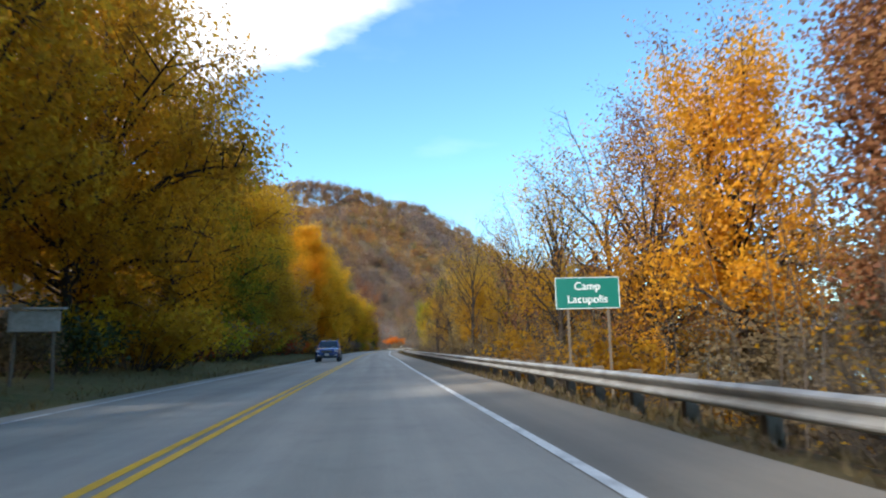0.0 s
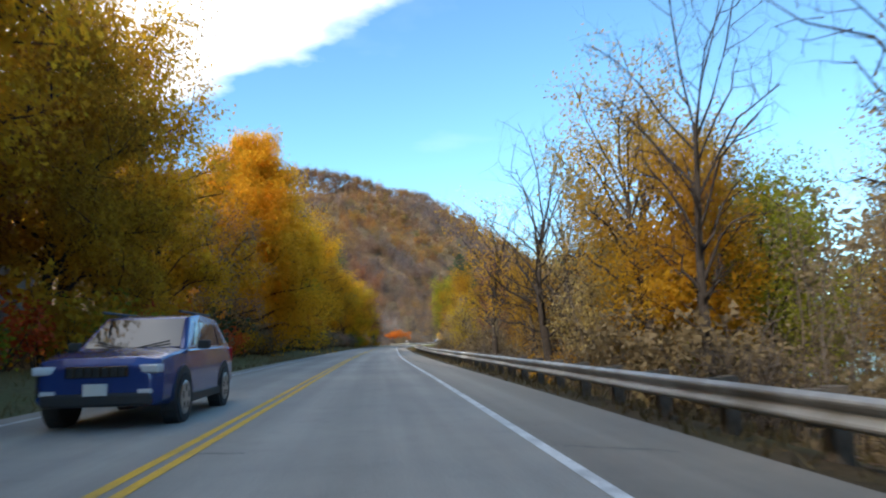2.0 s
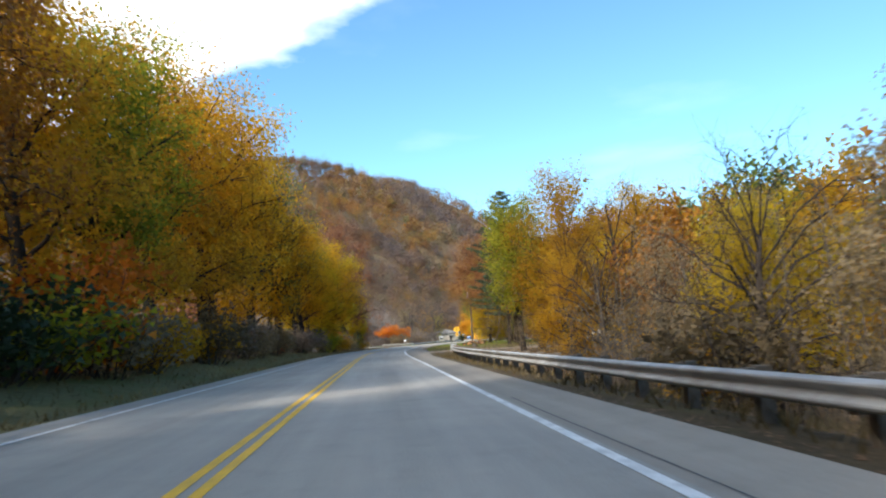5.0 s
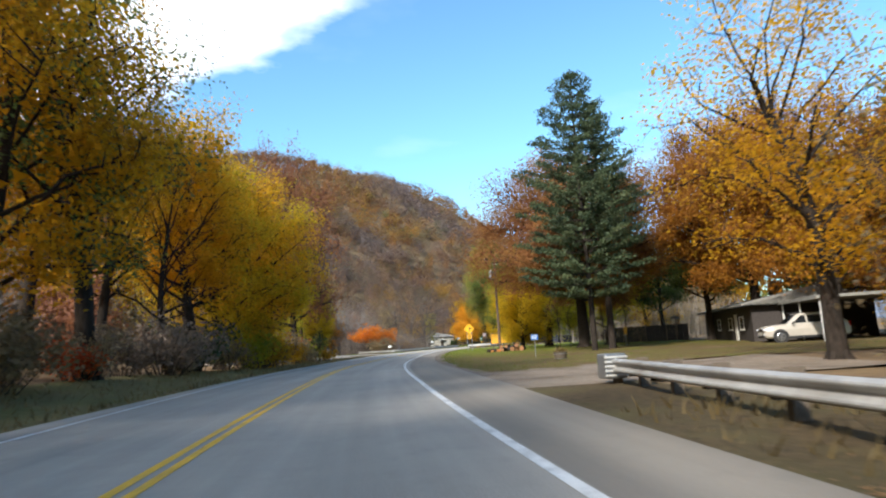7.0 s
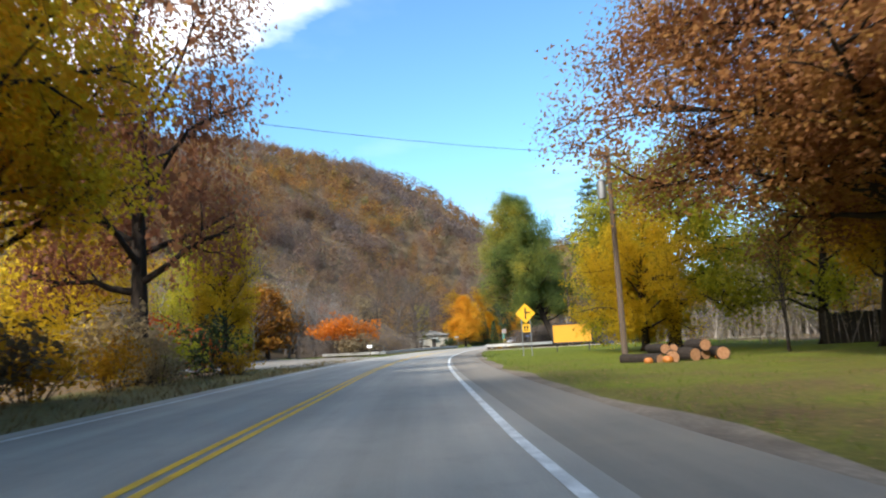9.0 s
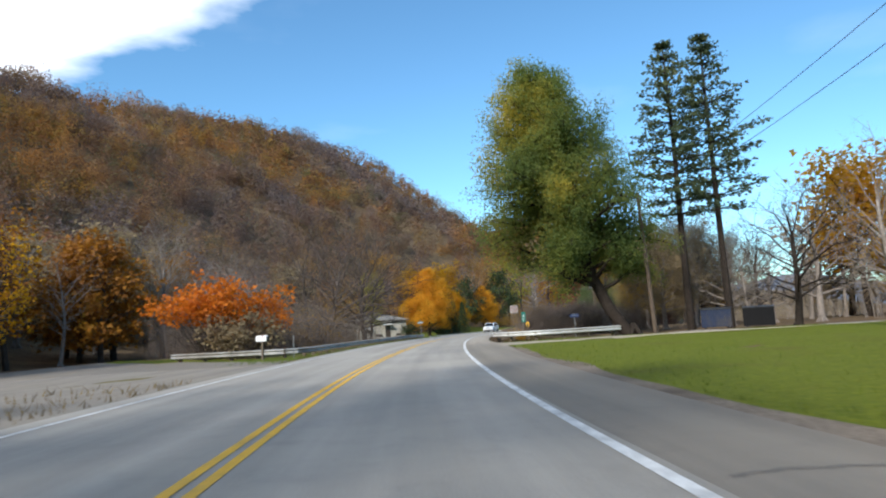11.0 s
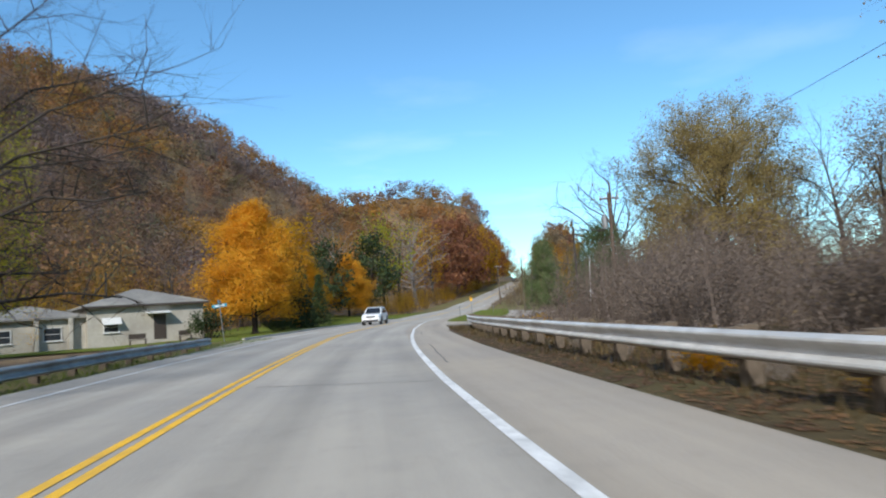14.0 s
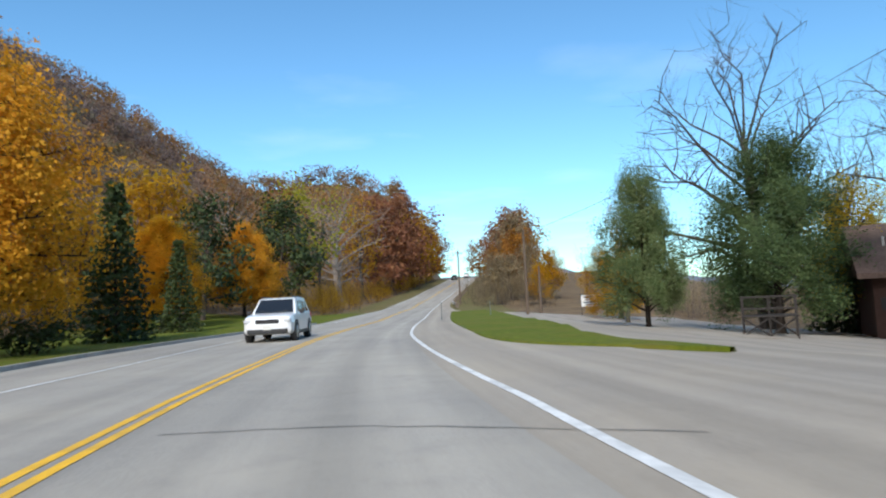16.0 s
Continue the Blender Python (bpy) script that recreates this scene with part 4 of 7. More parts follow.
# Woods up the bank on the far side: front row, then rows behind it
LEFT_ROW = [
    # s, d, height, proto, leaves, width, words
    (8, -11, 15, "oak_b", "OLIVE", 1.0), (15, -13.5, 18, "oak_a", "OLIVE", 1.0), (22, -12, 19, "oak_c", "GOLD", 1.0), (29, -10.5, 20, "oak_b", "OLIVE", 1.0),
    (35, -12, 21, "oak_c", "OLIVE", 0.9), (41, -11, 19, "sparse_b", "GOLD", 0.9), (46, -12, 18.5, "oak_b", "OLIVE", 1.0), (53, -11.5, 18, "oak_a", "GOLD", 0.9),
    (59, -10.5, 15, "oak_c", "OLIVE", 1.0), (63, -13.5, 19, "oak_b", "BROWN", 0.8), (68, -11, 14, "dense_a", "OLIVE", 0.9), (73, -12.5, 19, "oak_a", "OLIVE", 0.9),
    (80, -11.5, 19.5, "oak_b", "OLIVE", 0.9), (96, -8.8, 18.2, "dense_b", "GOLD", 0.95), (106, -13, 16, "oak_b", "BROWN", 0.9),
    (113, -11, 15, "oak_c", "OLIVE", 1.0), (120, -12, 14.5, "oak_a", "BROWN", 1.0), (127, -11, 15.5, "oak_b", "OLIVE", 1.0), (135, -12, 16.5, "oak_c", "YGREEN", 1.1), (131, -16, 15, "oak_a", "OLIVE", 1.0),
    (143, -12, 19, "oak_b", "OLIVE", 1.0), (151, -11, 21, "oak_a", "GOLD", 0.9), (158, -12.5, 22, "oak_c", "OLIVE", 1.0), (166, -11, 17, "oak_b", "GOLD", 1.0),
    (173, -13.5, 21, "oak_c", "OLIVE", 0.9), (177, -12, 16, "sparse_b", "GOLD", 1.0), (183, -9.4, 16.5, "oak_c", "GOLD", 1.0), (170, -9.3, 19, "sparse_b", "GREEN", 1.2), (199, -9.0, 15, "oak_c", "YELLOW", 1.1),
    (190, -10.2, 15, "oak_b", "YELLOW", 1.1), (194.5, -9.6, 16, "oak_a", "GOLD", 0.9), (213, -14, 9.5, "oak_b", "YELLOW", 1.0), (219, -9, 9, "oak_c", "YELLOW", 0.9), (224, -12, 9, "oak_b", "YGREEN", 0.9), (221, -21, 10, "oak_c", "YELLOW", 0.9),
    (2, -9.5, 14, "oak_a", "OLIVE", 1.0), (11, -9.4, 13, "oak_b", "GOLD", 0.9), (18.5, -9.6, 14, "oak_c", "OLIVE", 1.0), (25.5, -9.3, 12, "oak_b", "GOLD", 0.9), (50, -9.4, 12, "oak_b", "YGREEN", 0.9),
    # s -13 to -34: unseen trees added behind the start to shade the road
    (-6, -11, 15, "oak_b", "OLIVE", 1.0), (-13, -11, 17, "oak_a", "OLIVE", 1.0), (-20, -12, 18, "oak_b", "GOLD", 1.0), (-27, -11, 17, "oak_a", "OLIVE", 1.0), (-34, -12, 17, "oak_b", "OLIVE", 1.0), (-16, -18, 16, "oak_b", "BROWN", 1.0), (76.5, -9.6, 10, "oak_b", "OLIVE", 0.9), (88, -9.4, 11, "oak_a", "TAN", 0.9),
]
LEAF = {"TANGOLD": TANGOLD, "GOLD": GOLD, "MAPLE": MAPLE, "ORANGE": ORANGE, "OLIVE": OLIVE, "YELLOW": YELLOW, "YGREEN": YGREEN, "GREEN": GREEN, "RUST": RUST, "BROWN": BROWN, "TAN": TAN, "RED": RED, "DARKGREEN": DARKGREEN}
WORDS = {"TANGOLD": "olive-tan", "GOLD": "golden yellow", "MAPLE": "orange-gold", "ORANGE": "orange", "OLIVE": "olive and yellow", "YELLOW": "bright yellow", "YGREEN": "yellow-green", "GREEN": "green", "RUST": "rust-red",
         "BROWN": "brown and orange", "TAN": "withered tan", "RED": "red", "DARKGREEN": "dark green"}
for s, d, h, proto, leaf, wide in LEFT_ROW:
    plant_sd(proto, s, d, h, LEAF[leaf], DARKBARK, wide=wide, label=f"broadleaf tree with {WORDS[leaf]} autumn leaves on the bank", group="trees on the bank")
rr = random.Random(5)
for s in [q for q in range(6, 150, 9) if not 70 < q < 98]:
    leaf = rr.choice(["OLIVE", "GOLD", "BROWN", "OLIVE", "YGREEN"])
    plant_sd(rr.choice(["oak_a", "oak_b", "oak_c"]), s + rr.uniform(-3, 3), -rr.uniform(19, 24), rr.uniform(11, 14.5) if s < 105 or 135 < s < 190 else 9, LEAF[leaf], DARKBARK, far=True,
             label=f"broadleaf tree with {WORDS[leaf]} autumn leaves on the bank", group="trees on the bank")
plant_sd("sparse_b", 188, -11.5, 17.5, DARKGREEN, DARKBARK, label="tall thin oak with few dark green leaves", group="trees on the bank")
plant_sd("oak_a", 210, -9.3, 22, RUST, DARKBARK, wide=0.74, label="tall oak with rust-red leaves", group="trees on the bank")
plant_sd("bare_b", 178, -9, 13, None, DARKBARK, label="leafless dark tree on the bank", group="trees on the bank")
# undergrowth along the bank's foot
for s in np.arange(4, 218, 2.6):
    kind = rr.random()
    leaf, w = (DARKGREEN, "dark green") if kind < 0.10 else (DUN, "withered dun-brown") if kind < 0.28 else (BRUSH, "leafless grey") if kind < 0.36 else (TAN, "withered tan") if kind < 0.62 else (OLIVE, "olive") if kind < 0.84 else (YGREEN, "yellow-green") if kind < 0.95 else (RED, "red and orange")
    plant_sd(rr.choice(["shrub_a", "shrub_b", "shrub_a"]), float(s) + rr.uniform(-1, 1), -rr.uniform(7.6, 9.6), rr.uniform(1.4, 3.4), leaf, name="shrub", category="shrub", wide=rr.uniform(0.9, 1.3),
             label=f"{w} undergrowth shrub at the bank's foot", group="undergrowth")
for s, d, h, leaf in ((70, -8.2, 2.6, "RED"), (76, -8.6, 3.0, "ORANGE"), (84, -8.0, 2.2, "RED"), (24, -8.2, 2.6, "YELLOW"), (31, -8, 2.4, "YELLOW"), (36, -8.2, 3.0, "YELLOW"), (126, -8.6, 4.5, "ORANGE")):
    plant_sd("shrub_a", s, d, h, LEAF[leaf], name="shrub", category="shrub", label=f"{WORDS[leaf]} shrub at the bank's foot", group="undergrowth")

# Trees between the rail and the lake
RIGHT_ROW = [
    (14, 17, 15, "oak_c", "RUST", 1.0), (25, 17, 17, "sparse_b", "RUST", 1.0), (24, 13.5, 12, "sparse_b", "MAPLE", 1.1), (33, 15.5, 13, "bare_a", None, 0.9), (30, 13, 14, "sparse_a", "BROWN", 1.0), (30, 15, 16, "sparse_b", "RUST", 1.0), (37, 13, 14, "sparse_b", "GOLD", 1.0),
    (40, 18, 13, "bare_c", None, 0.9), (43, 12, 13, "sparse_a", "RUST", 0.9), (47, 16, 12, "sparse_a", "BROWN", 1.0), (52, 13, 13.5, "bare_a", None, 0.9), (57, 10.5, 13, "bare_a", None, 0.8), (58, 18, 10, "sparse_b", "OLIVE", 1.0),
    (60, 12, 9.5, "oak_c", "OLIVE", 0.8), (67, 12.5, 12.5, "oak_a", "TANGOLD", 0.85), (62.5, 11.5, 12.5, "sparse_b", "OLIVE", 1.0), (70, 14.5, 9.5, "sparse_b", "GOLD", 1.0), (76, 17, 9, "oak_c", "OLIVE", 0.9), (83, 13.5, 8, "sparse_b", "OLIVE", 1.0), (82, 13, 11, "bare_c", None, 0.8), (89, 13, 11.5, "bare_a", None, 1.0), (67, 17, 12, "bare_b", None, 1.0), (73, 10.5, 13.5, "bare_b", None, 1.1), (77, 12.5, 13, "bare_c", None, 1.0), (80, 15, 10, "sparse_a", "GOLD", 1.0), (70, 20, 9, "sparse_b", "YGREEN", 1.0),
    (84, 17, 11.5, "sparse_a", "BROWN", 0.9), (90, 11, 9.5, "bare_a", None, 0.9), (84, 9.7, 12.5, "sparse_a", "GOLD", 1.1), (105, 13, 9, "bare_c", None, 0.9), (94.5, 11.5, 10, "sparse_b", "RUST", 0.9), (63, 15.5, 10, "oak_b", "YGREEN", 0.9), (72, 12, 9, "sparse_b", "TAN", 1.0), (79, 11, 8.5, "sparse_b", "OLIVE", 0.9), (86, 13, 8, "sparse_b", "TAN", 0.9), (98, 14.5, 9, "oak_a", "OLIVE", 0.8), (35, 12, 12.5, "bare_b", None, 0.9), (46.5, 11.5, 12, "sparse_b", "OLIVE", 0.9), (54, 17, 12, "oak_a", "TAN", 0.9), (111, 11, 7, "oak_b", "TAN", 0.9), (121, 13, 7.5, "oak_a", "YELLOW", 0.8), (128, 17, 9, "oak_b", "TAN", 0.9), (139, 12.5, 7, "oak_b", "OLIVE", 0.8), (8, 14, 15, "oak_c", "BROWN", 0.9), (12, 16, 15, "oak_c", "RUST", 0.85), (20, 14.5, 14, "oak_c", "MAPLE", 0.8), (104, 10.4, 6.8, "sparse_b", "YELLOW", 1.3), (110, 14, 9, "bare_b", None, 1.0),
    (114, 18, 12.5, "sparse_a", "RUST", 1.0), (118, 11.5, 8, "bare_c", None, 0.8), (124, 15, 9.5, "bare_a", None, 1.0), (131, 11.5, 7.5, "bare_c", None, 0.9), (136, 17, 9, "sparse_b", "TAN", 1.0),
    (142, 14, 10, "sparse_a", "OLIVE", 1.0), (149, 19, 13, "bare_c", None, 1.0), (152, 23, 13, "oak_c", "OLIVE", 0.9), (158, 21, 10, "oak_c", "YELLOW", 0.9), (161, 16, 12.5, "sparse_b", "GOLD", 1.35), (149, 12, 12, "oak_c", "YGREEN", 0.85), (146, 15, 13, "oak_b", "OLIVE", 0.85), (154, 14.5, 6, "oak_b", "OLIVE", 0.9), (164, 27, 14, "oak_b", "OLIVE", 0.9),
    (170, 29, 13.5, "bare_b", None, 1.2), (176, 33, 15, "oak_a", "BROWN", 0.9), (184, 31, 16, "oak_a", "BROWN", 0.9),
]
for s, d, h, proto, leaf, wide in RIGHT_ROW:
    if leaf:
        plant_sd(proto, s, d, h, LEAF[leaf], DARKBARK, wide=wide, label=f"lakeside tree with {WORDS[leaf]} autumn leaves", group="lakeside trees")
    else:
        plant_sd(proto, s, d, h, None, DARKBARK, wide=wide, label="leafless dark lakeside tree", group="lakeside trees")
for s in np.arange(6, 144, 2.6):
    kind = rr.random()
    leaf, w = (DUN, "withered dun-brown") if kind < 0.55 else (OLIVE, "olive") if kind < 0.85 else (GOLD, "golden yellow")
    plant_sd(rr.choice(["brush_bare", "shrub_a", "brush_bare"]), float(s), rr.uniform(9.5, 15), rr.uniform(1.8, 3.4), leaf, name="shrub", category="shrub", wide=rr.uniform(0.9, 1.4),
             label=f"{w} brush between the rail and the lake", group="lakeside brush")
for s in range(4, 150, 4):
    leaf = rr.choice(["TAN", "OLIVE", "BROWN", "TAN"])
    plant_sd(rr.choice(["oak_a", "oak_b", "sparse_b", "oak_c"]), s + rr.uniform(-2, 2), rr.uniform(19, 30), rr.uniform(8.5, 11.5), LEAF[leaf], BARK, far=True,
             label="thin lakeside tree with few remaining leaves", group="lakeside trees")

for s in list(range(146, 214, 4)) + list(range(266, 306, 4)):
    leaf = rr.choice(["BROWN", "OLIVE", "TAN", "OLIVE", "GREEN"])
    plant_sd(rr.choice(["oak_a", "oak_b", "oak_c"]), s + rr.uniform(-2, 2), rr.uniform(40, 62), rr.uniform(14, 18), LEAF[leaf], DARKBARK, far=True, wide=1.1,
             label=f"tree with {WORDS[leaf]} leaves behind the houses", group="trees behind the garden")

# The garden by the lawn
plant("pine_a", 18.3, 186.4, 20.8, NEEDLE, DARKBARK, wide=0.92, label="tall dark green pine with ragged boughs", rz=20)
plant("oak_e", 22.6, 199.6, 16.8, RUSTOAK, DARKBARK, label="broad oak with rust-brown leaves over the lawn", wide=1.28, rz=40)
plant("oak_e", 31.5, 187, 17, BROWN, DARKBARK, label="broad oak with brown-orange leaves behind the lawn", wide=0.95, rz=200)
plant("pine_b", 20.4, 188.2, 19, NEEDLE, DARKBARK, wide=1.3, label="tall dark pine with bare lower trunk behind the lawn")
plant("oak_c", 28, 207, 13, OLIVE, DARKBARK, label="olive oak behind the lawn", rz=100)
for x, y, h in ((22.6, 206.4, 6.5), (24.6, 209.0, 6.0), (26.2, 203.8, 6.5), (27.3, 200.6, 7.0)):
    plant("bare_a", x, y, h, None, BARK, wide=0.5, label="slender pale leafless tree under the oaks", group="slender pale trees")
plant("oak_c", 33, 196, 14.5, GREEN, DARKBARK, label="tall tree with dull green leaves in the garden", rz=10)
plant("willow", 21.6, 216.8, 8.4, YELLOW, DARKBARK, label="weeping golden yellow tree by the pole", rz=60)
plant("willow", 26.5, 222, 14.5, YGREEN, DARKBARK, label="drooping yellow-green tree behind the lawn", rz=130)
plant("oak_b", 31, 214, 14, YGREEN, DARKBARK, label="yellow-green tree behind the lawn", rz=130)
plant("oak_c", 36, 210, 13, GREEN, DARKBARK, label="green tree behind the lawn")
plant("oak_b", 40, 222, 12, OLIVE, DARKBARK, label="olive tree behind the lawn")
plant("cottonwood", 33.7, 261.0, 20.3, COTTON, DARKBARK, wide=1.0, label="great leaning cottonwood with green and yellow leaves", rz=-37)
plant("pine_b", 39.4, 262.4, 22.5, NEEDLE, DARKBARK, wide=1.2, label="slender dark pine with bare lower trunk")
plant("pine_b", 42.4, 261.8, 23, NEEDLE, DARKBARK, wide=1.2, label="slender dark pine with bare lower trunk", rz=70)
for x, y, h, p, leaf in ((46, 266, 9, "bare_c", None), (37, 270, 8, "bare_a", None), (43, 275, 8, "sparse_b", "OLIVE"), (49, 283, 9, "sparse_a", "TAN"), (44, 262, 7, "bare_b", None), (52, 268, 8, "bare_c", None),
                         (58, 262, 9, "bare_c", None), (62, 270, 10, "bare_a", None), (38, 245, 10, "bare_b", None), (48, 250, 11, "bare_b", None), (56, 252, 12, "bare_c", None), (47, 272, 11, "bare_b", None), (41, 268, 9, "oak_a", "TAN"), (58, 270, 11, "bare_a", None), (51, 262, 12, "bare_c", None), (64, 262, 12, "oak_b", "OLIVE"), (60, 250, 12, "bare_b", None), (54, 246, 11, "bare_b", None)):
    plant(p, x, y, h, LEAF.get(leaf), TWIG, label="thin tree behind the side road" if leaf else "leafless tree behind the side road", group="trees behind the side road")

plant("bare_c", 41.5, 254.5, 9.5, None, DARKBARK, label="dark leafless tree with crooked spreading limbs", wide=1.1)

# Past the side road
plant("sumac", 6.0, 264.6, 4.9, ORANGE, name="sumac", category="shrub", wide=1.2, label="wide sumac bush with flaming orange-red top leaves", rz=0)
plant("sumac", 8.6, 266.0, 3.6, ORANGE, name="sumac", category="shrub", wide=0.9, label="orange sumac bush beside the guard rail", rz=90)
plant("shrub_a", -4.2, 217, 3.0, RED, name="shrub", category="shrub", label="red-orange shrub at the turn-off", wide=1.2)
plant("bare_d", 15.6, 287.5, 13.2, None, BRUSHWOOD, label="great grey leafless tree with spreading boughs", wide=1.05)
plant("bare_d", 6, 300, 13, None, BRUSHWOOD, label="great grey leafless tree with spreading boughs")
plant("bare_a", 0, 285, 13, None, TWIG, label="pale grey leafless tree above the brush")
plant("bare_d", 20.3, 298.5, 14.0, None, BARK, label="tall dark leafless tree in front of the house", wide=1.15, rz=200)
plant("bare_a", 13.5, 301, 14, None, BARK, label="tall dark leafless tree in front of the house", wide=1.1)
plant("sparse_b", 21.7, 302.5, 8.6, YGREEN, BARK, label="thin tree with yellow leaves beside the house")
plant("bare_c", 83, 324, 17, None, BARK, label="tall leafless tree behind the brown house")
plant("willow", 86, 349, 7.0, GOLD, BARK, label="drooping golden tree beyond the turn-out")
plant("bare_b", 31.5, 342.5, 9.5, None, BARK, label="leafless tree between the house and the maple")
plant("maple_a", 38.5, 339.4, 12.2, MAPLE, DARKBARK, label="dense orange-gold maple on the lawn", rz=30)
plant("spruce", 45.8, 349.5, 8.6, DARKGREEN, DARKBARK, name="spruce", label="dark green spruce beside the lawn")
plant("spruce", 52, 362, 7, DARKGREEN, DARKBARK, name="spruce", label="dark green spruce beside the road")
plant("maple_a", 53, 372, 9.5, GOLD, DARKBARK, label="golden yellow tree at the wood's edge")
plant("maple_a", 66, 389, 11, MAPLE, DARKBARK, label="orange-gold tree at the wood's edge")
for x, y, h, p, leaf in ((80, 405, 20.2, "sparse_b", "YGREEN"), (88, 415, 21.6, "sparse_a", "YGREEN"), (97, 425, 23.0, "bare_c", None), (106, 432, 21.6, "sparse_b", "OLIVE"), (74, 398, 16.2, "oak_b", "DARKGREEN"), (115, 441, 23.0, "oak_b", "RUST"),
                         (124, 450, 24.3, "oak_a", "RUST"), (132, 459, 24.3, "oak_b", "RUST"), (142, 468, 21.6, "oak_c", "OLIVE"), (60, 385, 13.5, "oak_b", "DARKGREEN"), (150, 480, 21.6, "oak_a", "OLIVE"), (160, 490, 18.9, "oak_b", "BROWN"),
                         (57, 391, 17.6, "oak_c", "OLIVE"), (45, 380, 16.2, "oak_b", "OLIVE"), (70, 408, 20.2, "bare_a", None), (90, 432, 21.6, "bare_a", None), (110, 452, 23.0, "bare_c", None), (171, 502, 18.9, "oak_a", "RUST"), (185, 520, 18.9, "oak_b", "OLIVE")):
    plant(p, x, y, h, LEAF.get(leaf), BARK if leaf else TWIG, far=True, label=f"roadside tree with {WORDS[leaf]} leaves" if leaf else "pale leafless roadside tree", group="trees along the rise")
for s in np.arange(246, 294, 2.2):
    d = -rr.uniform(9, 16)
    if s < 258 - d * 0.9 - 6:  # the turn-off and its grass stay open
        continue
    plant_sd("brush_bare" if rr.random() < 0.7 else "shrub_a", float(s), d, rr.uniform(2.2, 4.0), rr.choice([TAN, BRUSH, OLIVE]), name="shrub", category="shrub", wide=1.3, bark=BRUSHWOOD, label="grey leafless brush behind the rail", group="brush behind the rail")
for s in np.arange(240, 296, 5):
    d = -rr.uniform(20, 38)
    if s < 252 - d * 0.9:
        continue
    plant_sd(rr.choice(["bare_a", "bare_b", "bare_c", "sparse_b"]), float(s), d, rr.uniform(9, 13), rr.choice([TAN, OLIVE]), TWIG, label="pale grey tree at the hill's foot", group="trees at the hill's foot")
# right-hand woods past the rail's nose
for s in np.arange(274, 301, 1.7):
    d = rr.uniform(9.5, 16)
    plant_sd("brush_bare", float(s), d, rr.uniform(1.6, 2.8), rr.choice([BRUSH, TAN, BRUSH]), name="shrub", category="shrub", wide=1.3, bark=BRUSHWOOD, label="grey leafless brush behind the rail", group="brush behind the rail")
for s in np.arange(266, 320, 1.5):
    leaf, w = rr.choice([(TAN, "withered tan"), (TAN, "withered tan"), (OLIVE, "olive"), (GOLD, "golden yellow")])
    plant_sd(rr.choice(["shrub_b", "brush_bare"]), float(s) + rr.uniform(-0.5, 0.5), rr.uniform(7.3, 8.3) - 0.35 * float(s < 300), rr.uniform(0.45, 0.8), leaf, name="weed_clump", category="weeds", wide=0.8, bark=TWIG, label=f"{w} weeds under the guard rail", group="weeds under the rail")
plant("fan_a", 67.4, 309.2, 16.2, TANGOLD, BARK, label="broad round tree with withered tan leaves on a fan of limbs", wide=0.95)
for x, y, h, p, leaf in ((57.3, 286.4, 17, "sparse_a", "TAN"), (48, 283, 10, "sparse_b", "TAN"), (60, 288, 13, "sparse_b", "TAN"), (66, 300, 12, "bare_a", None), (64, 283, 12, "bare_c", None), (52, 275, 9, "bare_b", None),
                         (78.5, 332, 19, "bare_c", None), (86, 330, 14, "bare_b", None), (95, 332, 13, "bare_a", None), (90, 322, 13, "bare_c", None), (78.5, 327, 8.5, "oak_b", "YELLOW"), (86.5, 317, 15, "bare_c", None), (84, 316, 11, "sparse_b", "GOLD"), (63, 296, 11, "sparse_b", "TAN"), (70, 296, 12, "oak_a", "TAN"), (57, 284, 11, "sparse_b", "TAN"), (50, 276, 10, "oak_a", "TAN"), (78, 342, 9, "sparse_b", "GOLD"),
                         (118, 395, 9.5, "oak_b", "TAN"), (126, 404, 11, "oak_b", "BROWN"), (138, 418, 13, "oak_a", "BROWN"), (150, 432, 19.5, "oak_b", "RUST"), (163, 447, 19.5, "oak_a", "OLIVE"), (176, 462, 18.2, "oak_b", "BROWN"),
                         (113, 385, 8.0, "oak_b", "GOLD"), (104, 377, 5.5, "oak_b", "GOLD"), (120, 383, 8, "bare_a", None), (190, 480, 18.2, "oak_a", "RUST"), (205, 500, 18.2, "oak_b", "BROWN"), (225, 540, 18.2, "oak_a", "BROWN"), (110, 390, 7.5, "oak_b", "TAN"), (117, 388, 7, "oak_a", "TAN"), (101, 383, 7, "oak_c", "TAN"), (131, 412, 11, "oak_a", "BROWN"), (144, 426, 17, "oak_b", "TAN"), (157, 441, 18, "oak_a", "RUST"), (240, 552, 15, "oak_b", "OLIVE")):
    plant(p, x, y, h, LEAF.get(leaf), BARK, far=y > 360, label=f"tree with {WORDS[leaf]} leaves beyond the rail" if leaf else "leafless tree beyond the rail", group="trees past the rail")
plant("dense_a", 68.3, 333.0, 8.4, HOLLY, DARKBARK, label="green leafy tree beside the brown house", wide=0.75)
plant("dense_a", 72.0, 328.0, 10.0, HOLLY, DARKBARK, label="dark green leafy tree in front of the brown house", wide=1.0)
plant("spruce", 79, 328, 7.5, DARKGREEN, DARKBARK, name="spruce", label="dark evergreen beside the brown house")

